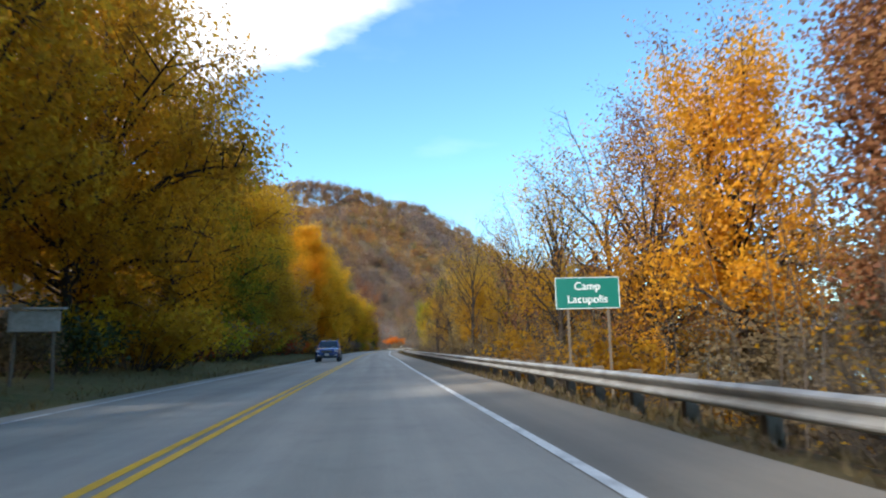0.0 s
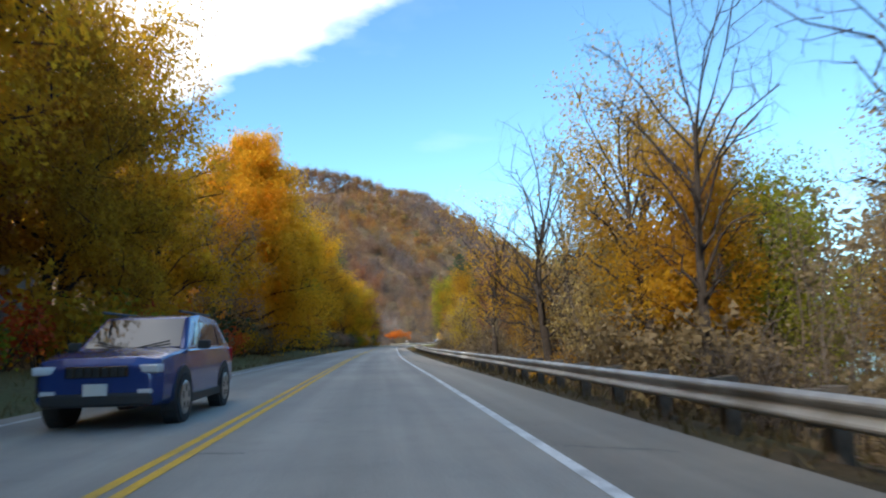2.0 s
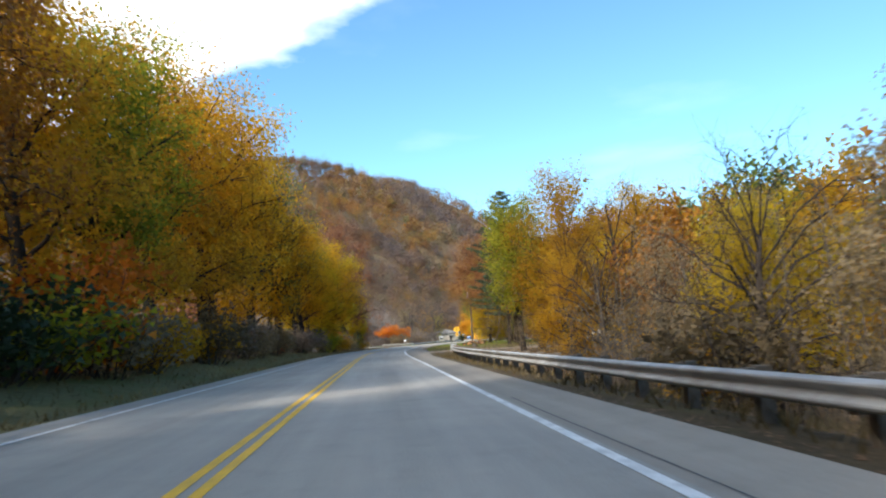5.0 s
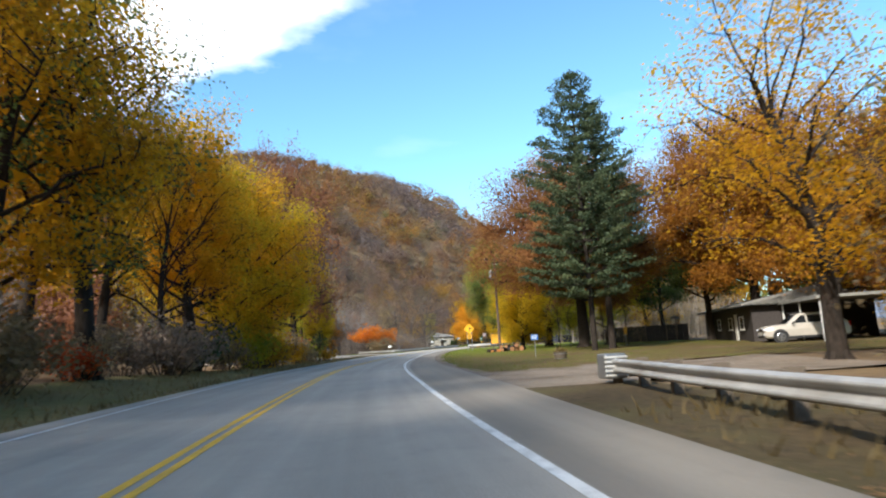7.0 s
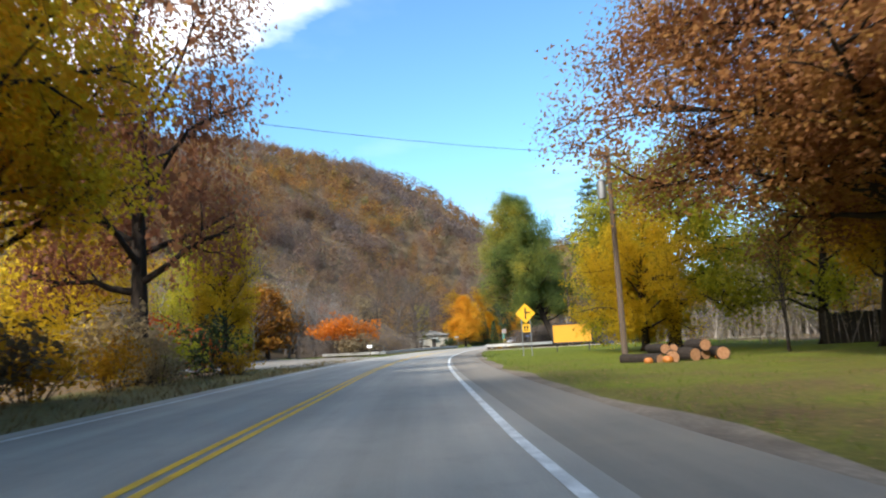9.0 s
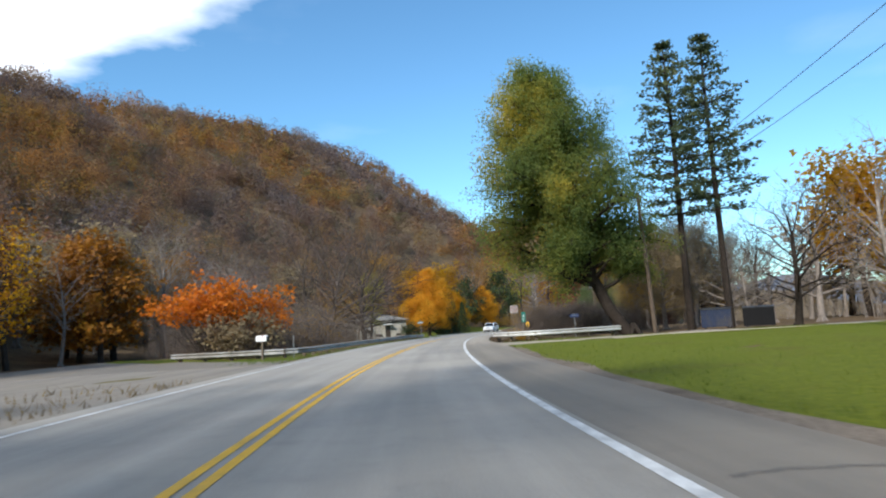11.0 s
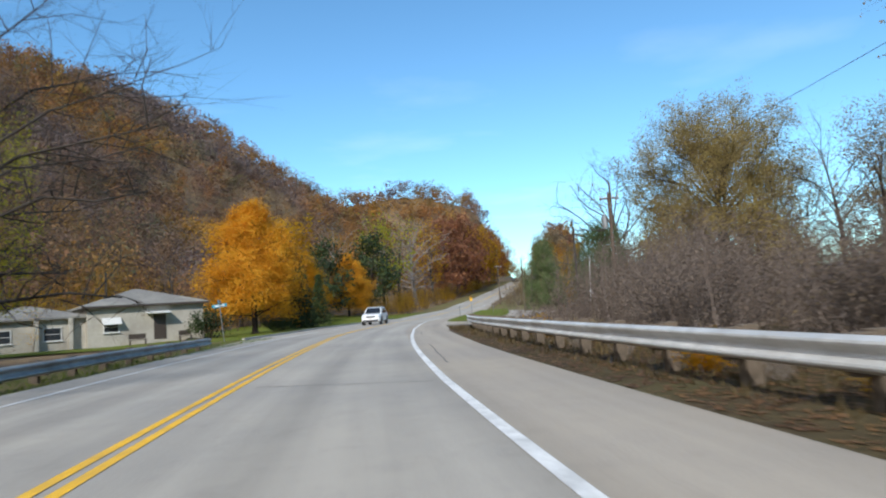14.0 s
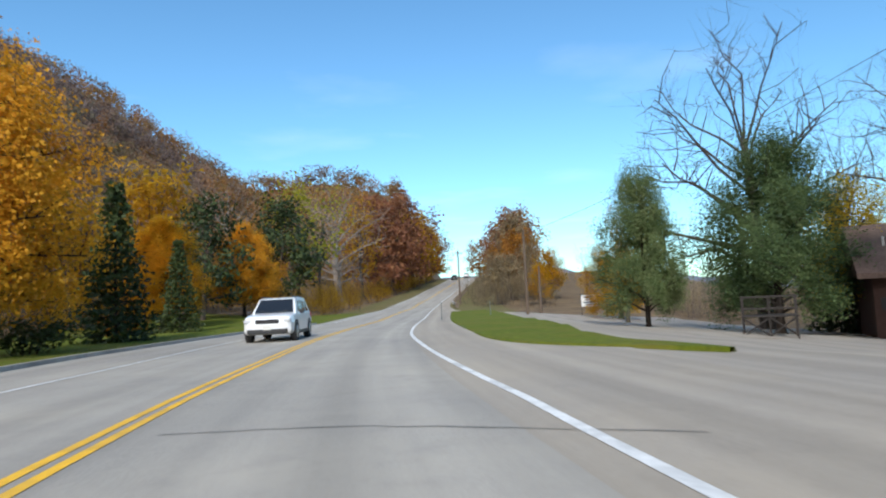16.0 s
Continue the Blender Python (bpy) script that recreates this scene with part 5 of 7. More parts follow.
def thicket(name, spots, mat, bark, label, seed=4, leaf=7, size=0.085, twigs=7):
    """A tangle of thin stems and small leaves too many to count, at (s, d, height)."""
    rng = np.random.default_rng(seed)
    v, f, tips = [], [], []
    for s, d, h in spots:
        x, y = on_road(s, d)
        z = gz(x, y)
        for _ in range(3):
            a = Vector((float(x) + rng.normal(0, 0.7), float(y) + rng.normal(0, 0.7), z - 0.2))
            e = a + Vector((rng.normal(0, 0.16) * h, rng.normal(0, 0.16) * h, h * rng.uniform(0.65, 1.05)))
            m = a.lerp(e, 0.5) + Vector(rng.normal(0, 0.12, 3))
            tube(v, f, [a, m, e], 0.0055 * h, 0.002 * h, 3)
            for _ in range(twigs):
                k = a.lerp(m, rng.uniform(0.3, 1)) if rng.random() < 0.4 else m.lerp(e, rng.random())
                o = k + Vector((rng.normal(0, 1), rng.normal(0, 1), rng.uniform(0.2, 1.4))).normalized() * h * rng.uniform(0.12, 0.3)
                tube(v, f, [k, o], 0.0024 * h, 0.0012 * h, 3)
                tips += [o, k.lerp(o, 0.5)]
    nf = len(f)
    lv, lf = leaf_quads(rng, np.array([tuple(p) for p in tips]), int(leaf * 2.2), 0.3, size)
    lf = lf + len(v)
    me = mesh_of(name, [tuple(q) for q in v] + [tuple(q) for q in lv.tolist()], f + lf.tolist(), [bark, mat], index=[0] * nf + [1] * len(lf))
    return tagged(new(name, me), label, "thicket", kind="stuff")


rt = np.random.default_rng(9)
thicket("thicket", [(s, rt.uniform(10, 34), rt.uniform(3.0, 7.0)) for s in np.arange(0, 152, 0.28)], DUN, BARK, "tangled grey and tan thicket along the lake shore", 1)
thicket("thicket", [(s, rt.uniform(24, 40), rt.uniform(2.5, 6)) for s in np.arange(212, 250, 0.8)] + [(s, rt.uniform(36, 70), rt.uniform(4, 8)) for s in np.arange(250, 312, 0.35)] + [(s, rt.uniform(44, 75), rt.uniform(4, 8)) for s in np.arange(140, 214, 0.6)], TAN, TWIG, "tangled thicket behind the garden", 2)
thicket("thicket", [(s, rt.uniform(8.6, 20), rt.uniform(1.5, 3.3)) for s in np.arange(275, 303, 0.09)] + [(s, 10.5 + (s - 303) * 0.35 + rt.uniform(0, 6), rt.uniform(2.2, 3.9)) for s in np.arange(303, 311, 0.06)] + [(s, rt.uniform(11, 15), rt.uniform(0.5, 0.9)) for s in np.arange(304, 322, 0.25)], BRUSH, BRUSHWOOD, "grey tangled brush behind the guard rail", 3, leaf=4, size=0.045, twigs=13)
thicket("thicket", [(s + (d - 6) * 0.9, -d, rt.uniform(1.8, 5.0)) for s, d in [(s, rt.uniform(8, 24)) for s in np.arange(258, 297, 0.11)]], BRUSH, BRUSHWOOD, "grey tangled brush at the hill's foot", 4, leaf=3, size=0.06, twigs=11)
thicket("thicket", [(s, -rt.uniform(24, 40), rt.uniform(4, 8.0)) for s in np.arange(318, 430, 0.6)], OLIVE, BARK, "dark tangled wood's edge behind the house", 5)
spots = []
for _ in range(260):
    x, y = rt.uniform(84, 122), rt.uniform(338, 372)
    sp, dp = road_sd(np.array([x]), np.array([y]))
    if dp[0] > 30:
        spots.append((float(sp[0]), float(dp[0]), rt.uniform(2.5, 5.5)))
thicket("thicket", spots, TAN, BRUSHWOOD, "tan leafless brush beyond the turn-out", 8, leaf=5)
thicket("thicket", [(s, rt.uniform(8.5, 20), rt.uniform(2.0, 5.0)) for s in np.arange(402, 540, 0.7)], TAN, BARK, "brown brush beside the rise", 6)
thicket("thicket", [(s, -rt.uniform(9, 20), rt.uniform(2.0, 5.0)) for s in np.arange(395, 540, 0.7)], OLIVE, DARKBARK, "dark brush beside the rise", 7)

# The wooded bluff: every crown a few boughs of loose sprays, with one tint of its own
def bluff_woods():
    rng = np.random.default_rng(12)
    n = 15000
    x, y = rng.uniform(-330, 330, n), rng.uniform(150, 800, n)
    cx_ = rng.uniform(-260, 90, 1500)
    x, y = np.concatenate([x, cx_]), np.concatenate([y, rng.uniform(801, 872, 1500)])
    s, d = road_sd(x, y)
    z = ground_z(x, y, s, d)
    keep = ((d < -40) & (z > 2.5) | (d < -24) & (z > 1.0) & (s > 222) & (s < 312) | (d < -33) & (s < 380) & (s > 312) | (d < -30) & (s > 380) | (d < -36) & (s < 150) & (s > -10) | (d < -62) & (s < 222) & (s >= 150)) & (s < S_MAX - 20)
    keep &= ~((d > -62) & (s > 222) & (s < 316))
    x, y, z, s, d = x[keep], y[keep], z[keep], s[keep], d[keep]
    near = np.hypot(x - 10, y - 240)
    order = np.argsort(near)
    crest = y[order] > 804
    order = np.concatenate([order[~crest][:2600], order[~crest][2600:9000:2], order[crest]])
    sprays, tint_b, fb, nb = [], [], [], 0
    for i in order:
        far_off = near[i] >= 330
        h, w = rng.uniform(7, 14), rng.uniform(2.6, 5.4) * (1.3 if far_off else 1.0)
        t = rng.random()
        c = np.array([x[i], y[i], z[i] + h * 0.5])
        size = np.array([w * rng.uniform(0.8, 1.2), w * rng.uniform(0.8, 1.2), h * 0.45])
        lobes = rng.normal(0, 0.40, (rng.integers(4, 7), 3)) + np.array([0, 0, 0.12])
        # each bough a loose cloud of sprays
        m = 420 if near[i] < 220 else 280 if not far_off else 130
        pick = lobes[rng.integers(0, len(lobes), m)]
        u = rng.normal(0, 1, (m, 3))
        u /= np.linalg.norm(u, axis=1)[:, None]
        q = c + (pick + u * rng.uniform(0.42, 0.64, (m, 1))) * size
        v, f = leaf_quads(rng, q, 1, 0.12, 0.46 if near[i] < 220 else 0.62 if not far_off else 1.05, up=0.8, heart=c, outward=1.6)
        sprays.append(v); fb.append(f + nb); nb += len(v); tint_b.append(np.full(len(v), t) + rng.normal(0, 0.02, len(v)))
    return np.concatenate(sprays), np.concatenate(fb), np.concatenate(tint_b)


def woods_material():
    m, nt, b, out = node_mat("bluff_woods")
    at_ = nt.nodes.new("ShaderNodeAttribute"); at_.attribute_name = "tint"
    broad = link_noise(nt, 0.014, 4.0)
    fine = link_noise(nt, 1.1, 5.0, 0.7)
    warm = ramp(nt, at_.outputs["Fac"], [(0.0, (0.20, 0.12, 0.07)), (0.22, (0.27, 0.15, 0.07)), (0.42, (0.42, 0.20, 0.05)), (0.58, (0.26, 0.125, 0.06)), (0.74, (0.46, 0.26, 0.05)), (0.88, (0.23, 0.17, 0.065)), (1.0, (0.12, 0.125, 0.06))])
    # cold: grey-mauve of leafless trees, greyed further to imitate the haze of distance
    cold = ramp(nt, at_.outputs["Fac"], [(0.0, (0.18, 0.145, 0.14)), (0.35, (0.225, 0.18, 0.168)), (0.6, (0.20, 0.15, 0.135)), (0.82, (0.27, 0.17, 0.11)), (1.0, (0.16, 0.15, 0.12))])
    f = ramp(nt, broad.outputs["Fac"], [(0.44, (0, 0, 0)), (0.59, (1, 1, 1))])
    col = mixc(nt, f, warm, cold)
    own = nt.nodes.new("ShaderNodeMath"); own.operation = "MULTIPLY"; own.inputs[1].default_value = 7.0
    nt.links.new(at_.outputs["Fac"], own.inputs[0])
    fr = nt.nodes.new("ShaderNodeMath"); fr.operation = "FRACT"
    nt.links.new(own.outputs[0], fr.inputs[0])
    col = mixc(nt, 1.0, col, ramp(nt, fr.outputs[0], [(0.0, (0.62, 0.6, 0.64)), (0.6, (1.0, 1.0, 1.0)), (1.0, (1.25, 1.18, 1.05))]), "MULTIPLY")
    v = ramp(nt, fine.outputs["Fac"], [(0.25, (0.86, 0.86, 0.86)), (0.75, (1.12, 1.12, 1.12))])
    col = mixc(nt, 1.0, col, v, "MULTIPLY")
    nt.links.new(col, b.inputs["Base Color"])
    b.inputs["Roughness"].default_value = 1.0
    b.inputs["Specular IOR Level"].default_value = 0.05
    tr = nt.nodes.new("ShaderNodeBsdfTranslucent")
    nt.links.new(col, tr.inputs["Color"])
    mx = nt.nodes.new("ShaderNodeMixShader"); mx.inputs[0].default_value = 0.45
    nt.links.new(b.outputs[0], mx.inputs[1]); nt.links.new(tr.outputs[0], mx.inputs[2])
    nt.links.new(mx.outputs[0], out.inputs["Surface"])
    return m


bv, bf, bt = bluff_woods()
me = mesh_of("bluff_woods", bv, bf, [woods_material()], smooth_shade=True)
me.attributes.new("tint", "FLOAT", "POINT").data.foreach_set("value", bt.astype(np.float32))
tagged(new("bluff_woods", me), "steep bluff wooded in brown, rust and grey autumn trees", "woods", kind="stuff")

rb = random.Random(31)
for k in range(130):
    s, d = rb.uniform(224, 314), -rb.uniform(23, 62)
    leaf = rb.choice(["BROWN", "TAN", "RUST", "BROWN", "OLIVE", "GOLD", "TAN"])
    proto = rb.choice(["oak_a", "oak_b", "oak_c", "oak_b", "bare_a", "bare_c"]) if d < -32 else rb.choice(["bare_a", "bare_b", "bare_c", "oak_b", "sparse_b"])
    plant_sd(proto, s, d, rb.uniform(8.5, 12.5), LEAF[leaf], TWIG if proto.startswith("bare") else BARK, far=True, wide=1.15,
             label="leafless grey tree on the bluff's lower slope" if proto.startswith("bare") else f"tree with {WORDS[leaf]} leaves on the bluff's lower slope", group="trees on the lower slope")

# One mass of the far, uncountable trees
vs, fs, ix, mats, n = [], [], [], [], 0
for store in (FAR_LEAF, FAR_WOOD):
    for name_, (v, f, count) in store.items():
        mats.append(bpy.data.materials[name_])
        vs += v
        fs += [tuple(i + n for i in q) for q in f]
        ix += [len(mats) - 1] * len(f)
        n += count
tagged(new("far_woods", mesh_of("far_woods", np.concatenate(vs), fs, mats, index=ix)), "mixed autumn woods in gold, brown, tan and green", "woods", kind="stuff")

# Far bluffs across the lake
# blue-grey base colour stands in for air haze over the far shore
FARHILL = surface("far_haze_blue_bluffs", (0.12, 0.15, 0.20), (0.18, 0.21, 0.26), 0.01, 1.0, relief=0)
fv, ff = [], []
for i in range(80):
    a = radians(-20 + i * 2.4)
    r = 2600
    hgt = 95 + 30 * math.sin(i * 0.55) + 16 * math.sin(i * 1.7)
    fv += [(math.sin(a) * r, math.cos(a) * r + 200, -6), (math.sin(a) * (r + 250), math.cos(a) * (r + 250) + 200, hgt), (math.sin(a) * (r + 900), math.cos(a) * (r + 900) + 200, hgt * 0.9)]
for i in range(79):
    for j in (0, 1):
        ff.append((3 * i + j, 3 * i + 3 + j, 3 * i + 4 + j, 3 * i + 1 + j))
tagged(new("backdrop", mesh_of("backdrop", fv, ff, [FARHILL], smooth_shade=True)), "hazy blue bluffs across the lake", "hills", kind="structure")


# ---------------------------------------------------------------- guard rails
def w_profile():
    """A W-beam's cross-section: offset towards the traffic, height."""
    pts = [(0.0, 0.155), (0.012, 0.15), (0.075, 0.118), (0.083, 0.095), (0.075, 0.072), (0.01, 0.022), (0.0, 0.0), (0.01, -0.022), (0.075, -0.072), (0.083, -0.095), (0.075, -0.118), (0.012, -0.15), (0.0, -0.155)]
    return pts


def guard_rail(path, top, label, face=-1, post=1.905, post_mat=None, beam_mat=None):
    """path: plan points; face: -1 if traffic is to the left of the path's run."""
    p = catmull(path, 10)
    s = np.concatenate([[0], np.cumsum(np.linalg.norm(np.diff(p, axis=0), axis=1))])
    L = s[-1]
    x0, y0 = p[0]
    root = thing("guard_rail", pose(float(x0), float(y0), gz(x0, y0)), label, "guard rail")
    zr = gz(x0, y0)

    def at(u):
        i = np.interp(u, s, p[:, 0]), np.interp(u, s, p[:, 1])
        j = np.interp(min(u + 0.5, L), s, p[:, 0]) - np.interp(max(u - 0.5, 0), s, p[:, 0]), np.interp(min(u + 0.5, L), s, p[:, 1]) - np.interp(max(u - 0.5, 0), s, p[:, 1])
        l = math.hypot(*j)
        return float(i[0]), float(i[1]), j[0] / l, j[1] / l

    def level(u):
        x, y, _, _ = at(u)
        ss, dd = road_sd(x, y)
        return float(road_z(ss)[0] if np.ndim(road_z(ss)) else road_z(ss))

    prof = w_profile()
    n_panels = max(1, round(L / 3.81))
    for k in range(n_panels):
        u0, u1 = L * k / n_panels, min(L, L * (k + 1) / n_panels + 0.25)
        v, f = [], []
        us = np.linspace(u0, u1, 5)
        lap = 0.004 * (k % 2)
        for u in us:
            x, y, tx, ty = at(u)
            nx, ny = (ty, -tx) if face > 0 else (-ty, tx)
            z = level(u) + top - 0.155
            for side in (0.0, -0.006):
                for o, h in prof:
                    o2 = o + side + lap
                    v.append((x + nx * o2 - x0, y + ny * o2 - y0, z + h - zr))
        m = 2 * len(prof)
        q = len(prof)
        for i in range(len(us) - 1):
            for j in range(q - 1):
                for b in (0, q):
                    f.append((i * m + b + j, i * m + b + j + 1, (i + 1) * m + b + j + 1, (i + 1) * m + b + j))
        part("beam", mesh_of("beam", v, f, [beam_mat or GALV]), None, root)
    bm = B()
    box(bm, 0, 0, 0, 0.16, 0.2, 1.5, 0.01)
    post_me = bpy.data.meshes.new("rail_post"); bm.to_mesh(post_me); bm.free(); post_me.materials.append(post_mat or POST)
    bm = B()
    box(bm, 0, 0, 0, 0.15, 0.2, 0.36, 0.01)
    block_me = bpy.data.meshes.new("offset_block"); bm.to_mesh(block_me); bm.free(); block_me.materials.append(post_mat or POST)
    for u in np.arange(0.4, L, post):
        x, y, tx, ty = at(u)
        nx, ny = (ty, -tx) if face > 0 else (-ty, tx)
        a = math.degrees(math.atan2(ty, tx))
        o = part("post", post_me, None, root)
        z = level(u) + top
        o.matrix_basis = pose(x - nx * 0.31 - x0, y - ny * 0.31 - y0, z - 0.75 - zr + 0.03, 0, 0, a)
        o = part("block", block_me, None, root)
        o.matrix_basis = pose(x - nx * 0.11 - x0, y - ny * 0.11 - y0, z - 0.17 - zr, 0, 0, a)
    return root


RAIL_A = [tuple(map(float, on_road(s, d))) for s, d in ((-60, 6.15), (-20, 6.15), (20, 6.15), (60, 6.05), (90, 5.95), (120, 6.0), (140, 6.3), (150, 6.9), (157, 7.6))]
guard_rail(RAIL_A, 0.54, "long weathered grey W-beam guard rail on timber posts", face=-1, beam_mat=OLDGALV)
RAIL_B = [(31.5, 259.0), (28.5, 258.6), (25.6, 258.9), (24.0, 260.2), (23.9, 262.6)] + [tuple(map(float, on_road(s, d))) for s, d in ((273, 6.5), (282, 6.4), (292, 6.45), (302, 6.6), (312, 6.9), (321, 7.5))]
guard_rail(RAIL_B, 0.63, "galvanised guard rail curving round the corner of the side road", face=-1)
RAIL_C = [(3.5, 262.5), (7, 259.8)] + [tuple(map(float, on_road(s, d))) for s, d in ((258, -5.6), (266, -5.2), (280, -5.1), (295, -5.1), (310.5, -5.2))]
guard_rail(RAIL_C, 0.5, "low weathered guard rail on the far side", face=1, beam_mat=OLDGALV)
RAIL_D = [tuple(map(float, on_road(s, d))) for s, d in ((404, 6.6), (412, 6.2), (424, 6.0), (440, 6.0), (470, 6.0))]
guard_rail(RAIL_D, 0.72, "distant galvanised guard rail on the rise", face=-1)

# ---------------------------------------------------------------- signs and posts
def panel(bm, w, h, t=0.012, r=0.04, z=0.0):
    """A sign plate with rounded corners, upright in x and z, facing -y."""
    pts = []
    for cx_, cz_, a0 in ((w / 2 - r, h / 2 - r, 0), (-w / 2 + r, h / 2 - r, 90), (-w / 2 + r, -h / 2 + r, 180), (w / 2 - r, -h / 2 + r, 270)):
        for k in range(4):
            a = radians(a0 + k * 30)
            pts.append((cx_ + r * math.cos(a), cz_ + r * math.sin(a)))
    f = [bm.verts.new((x, -t / 2, z + q)) for x, q in pts]
    b = [bm.verts.new((x, t / 2, z + q)) for x, q in pts]
    n = len(pts)
    bm.faces.new(f); bm.faces.new(b[::-1])
    for i in range(n):
        bm.faces.new((f[i], b[i], b[(i + 1) % n], f[(i + 1) % n]))
    bmesh.ops.recalc_face_normals(bm, faces=bm.faces)
    return bm


def upost(h, w=0.06, d=0.035):
    """A U-channel steel sign post with its foot below the ground."""
    bm = B()
    box(bm, 0, 0, h / 2 - 0.2, w, 0.006, h + 0.4)
    box(bm, -w / 2, d / 2, h / 2 - 0.2, 0.006, d, h + 0.4)
    box(bm, w / 2, d / 2, h / 2 - 0.2, 0.006, d, h + 0.4)
    return bm


def border(bm, w, h, t=0.018, y=-0.009):
    for x, z, sx, sz in ((0, h / 2 - t, w - 2 * t, t), (0, -h / 2 + t, w - 2 * t, t), (-w / 2 + t, 0, t, h - 2 * t), (w / 2 - t, 0, t, h - 2 * t)):
        box(bm, x, y, z, sx, 0.004, sz)
    return bm


UP = Euler((radians(90), 0, 0)).to_matrix().to_4x4()

# Green place sign behind the rail
gs_ = thing("place_sign", pose(6.4, 19.3, gz(6.4, 19.3), 0, 0, -4), "green place-name sign with white letters on two posts", "road sign")
zc = 2.55 - gz(6.4, 19.3)
pl = part("plate", panel(B(), 2.0, 0.98, 0.012, 0.05, zc), SIGNGREEN, gs_)
o = part("border", border(B(), 2.0, 0.98), SIGNWHITE, pl, "thin white border"); o.matrix_basis = pose(0, 0, zc)
writing("Camp", 0.34, pl, Matrix.Translation((0, -0.010, zc + 0.20)) @ UP, SIGNWHITE)
writing("Lacupolis", 0.34, pl, Matrix.Translation((0, -0.010, zc - 0.20)) @ UP, SIGNWHITE)
for x in (-0.62, 0.62):
    o = part("post", upost(zc + 0.45, 0.07), POST, gs_); o.matrix_basis = pose(x, 0.012, 0)

# Roadside notice box under the trees
nb = thing("notice_box", pose(-8.8, 17.6, gz(-8.8, 17.6), 0, 0, 14), "weathered pale notice box with a small roof on two posts", "notice board")
part("cabinet", box(B(), 0, 0, 1.75, 1.15, 0.22, 0.55, 0.02), surface("weathered_white_board", (0.24, 0.215, 0.185), (0.40, 0.36, 0.32), 6, 0.9), nb)
part("roof", box(B(), 0, 0, 2.08, 1.4, 0.5, 0.06, 0.01, (4, 0, 0)), MATS["weathered_white_board"], nb)
for x in (-0.42, 0.42):
    part("post", rod(B(), (x * 1.15, 0.05, -0.3), (x, 0.05, 1.6), 0.05, 0.045), POST, nb)

# Rail end: impact head and yellow marker
xe, ye = RAIL_A[-1]
he = thing("rail_end_head", pose(xe, ye, gz(xe, ye), 0, 0, heading(156)), "ribbed steel impact head at the rail's end", "guard rail end")
part("body", box(B(), 0, 0.12, 0.42, 0.5, 0.55, 0.55, 0.03), STEEL, he)
for i in range(5):
    part("rib", box(B(), 0, -0.165, 0.22 + 0.1 * i, 0.54, 0.05, 0.05, 0.012), GALV, he)
part("foot", box(B(), 0.1, 0.1, 0.0, 0.16, 0.2, 0.5, 0.01), POST, he)
om = thing("object_marker", pose(25.6, 197.3, gz(25.6, 197.3), 0, 0, heading(156)), "yellow object marker on a thin post in the garden", "road sign")
part("plate", panel(B(), 0.30, 0.62, 0.008, 0.02, 1.35), SIGNYEL, om)
part("post", upost(1.5, 0.05), STEEL, om)
bm = B()
for i in range(3):
    box(bm, 0, -0.007, 1.17 + 0.19 * i, 0.30, 0.004, 0.06, rot=(0, 30, 0))
part("stripes", bm, BLACK, om, "black slanting stripes")

# Side-road warning sign with its small plate
ws_ = thing("warning_sign", pose(16.4, 222.5, gz(16.4, 222.5) - 0.1, 0, 0, -9), "yellow diamond side-road warning sign on two posts", "road sign")
dm = part("diamond", panel(B(), 0.92, 0.92, 0.01, 0.06), SIGNYEL, ws_); dm.matrix_basis = pose(0, 0, 2.85, 0, 45, 0)
bm = B(); box(bm, 0, -0.009, 2.85, 0.10, 0.004, 0.72); box(bm, 0.19, -0.009, 2.9, 0.30, 0.004, 0.10)
part("symbol", bm, BLACK, ws_, "black side-road symbol")
part("plate", panel(B(), 0.5, 0.5, 0.01, 0.04, 1.9), SIGNYEL, ws_, "small yellow speed plate")
bm = B()
for x, z, w in ((-0.09, 1.96, 0.11), (0.09, 1.96, 0.11), (0, 1.78, 0.3)):
    box(bm, x, -0.009, z, w, 0.004, 0.17 if z > 1.9 else 0.06)
part("legend", bm, BLACK, ws_, "black bars of writing")
for x in (-0.28, 0.28):
    o = part("post", upost(2.75 if x < 0 else 2.5), STEEL, ws_); o.matrix_basis = pose(x, 0.012, 0)

# Blank yellow board in a black frame
bb = thing("yellow_board", pose(21.9, 228.5, gz(21.9, 228.5), 0, 0, -30), "blank yellow board in a black frame on legs", "sign board")
part("face", panel(B(), 2.85, 1.35, 0.02, 0.02, 1.38), plain("amber_board_paint", (0.62, 0.29, 0.008), 0.5), bb)
bm = B()
for x, z, sx, sz in ((0, 2.08, 3.05, 0.1), (0, 0.68, 3.05, 0.1), (-1.47, 1.38, 0.1, 1.5), (1.47, 1.38, 0.1, 1.5)):
    box(bm, x, -0.01, z, sx, 0.08, sz, 0.01)
part("frame", bm, BLACK, bb)
for x in (-1.2, 1.2):
    part("leg", box(B(), x, 0.08, 0.15, 0.08, 0.08, 1.5, 0.008), BLACK, bb)

# No-parking style square sign on two posts
ns = thing("square_sign", pose(28.9, 271.2, gz(28.9, 271.2), 0, 0, -24), "white square sign with a ringed symbol on two posts", "road sign")
zc = 2.38
part("plate", panel(B(), 0.62, 0.62, 0.01, 0.04, zc), plain("faded_sign_sheeting", (0.42, 0.40, 0.385), 0.6), ns)
me = bpy.data.meshes.new("ring")
v, f = [], []
for i in range(24):
    a = 2 * math.pi * i / 24
    for r in (0.20, 0.27):
        v.append((r * math.cos(a), -0.009, zc + r * math.sin(a)))
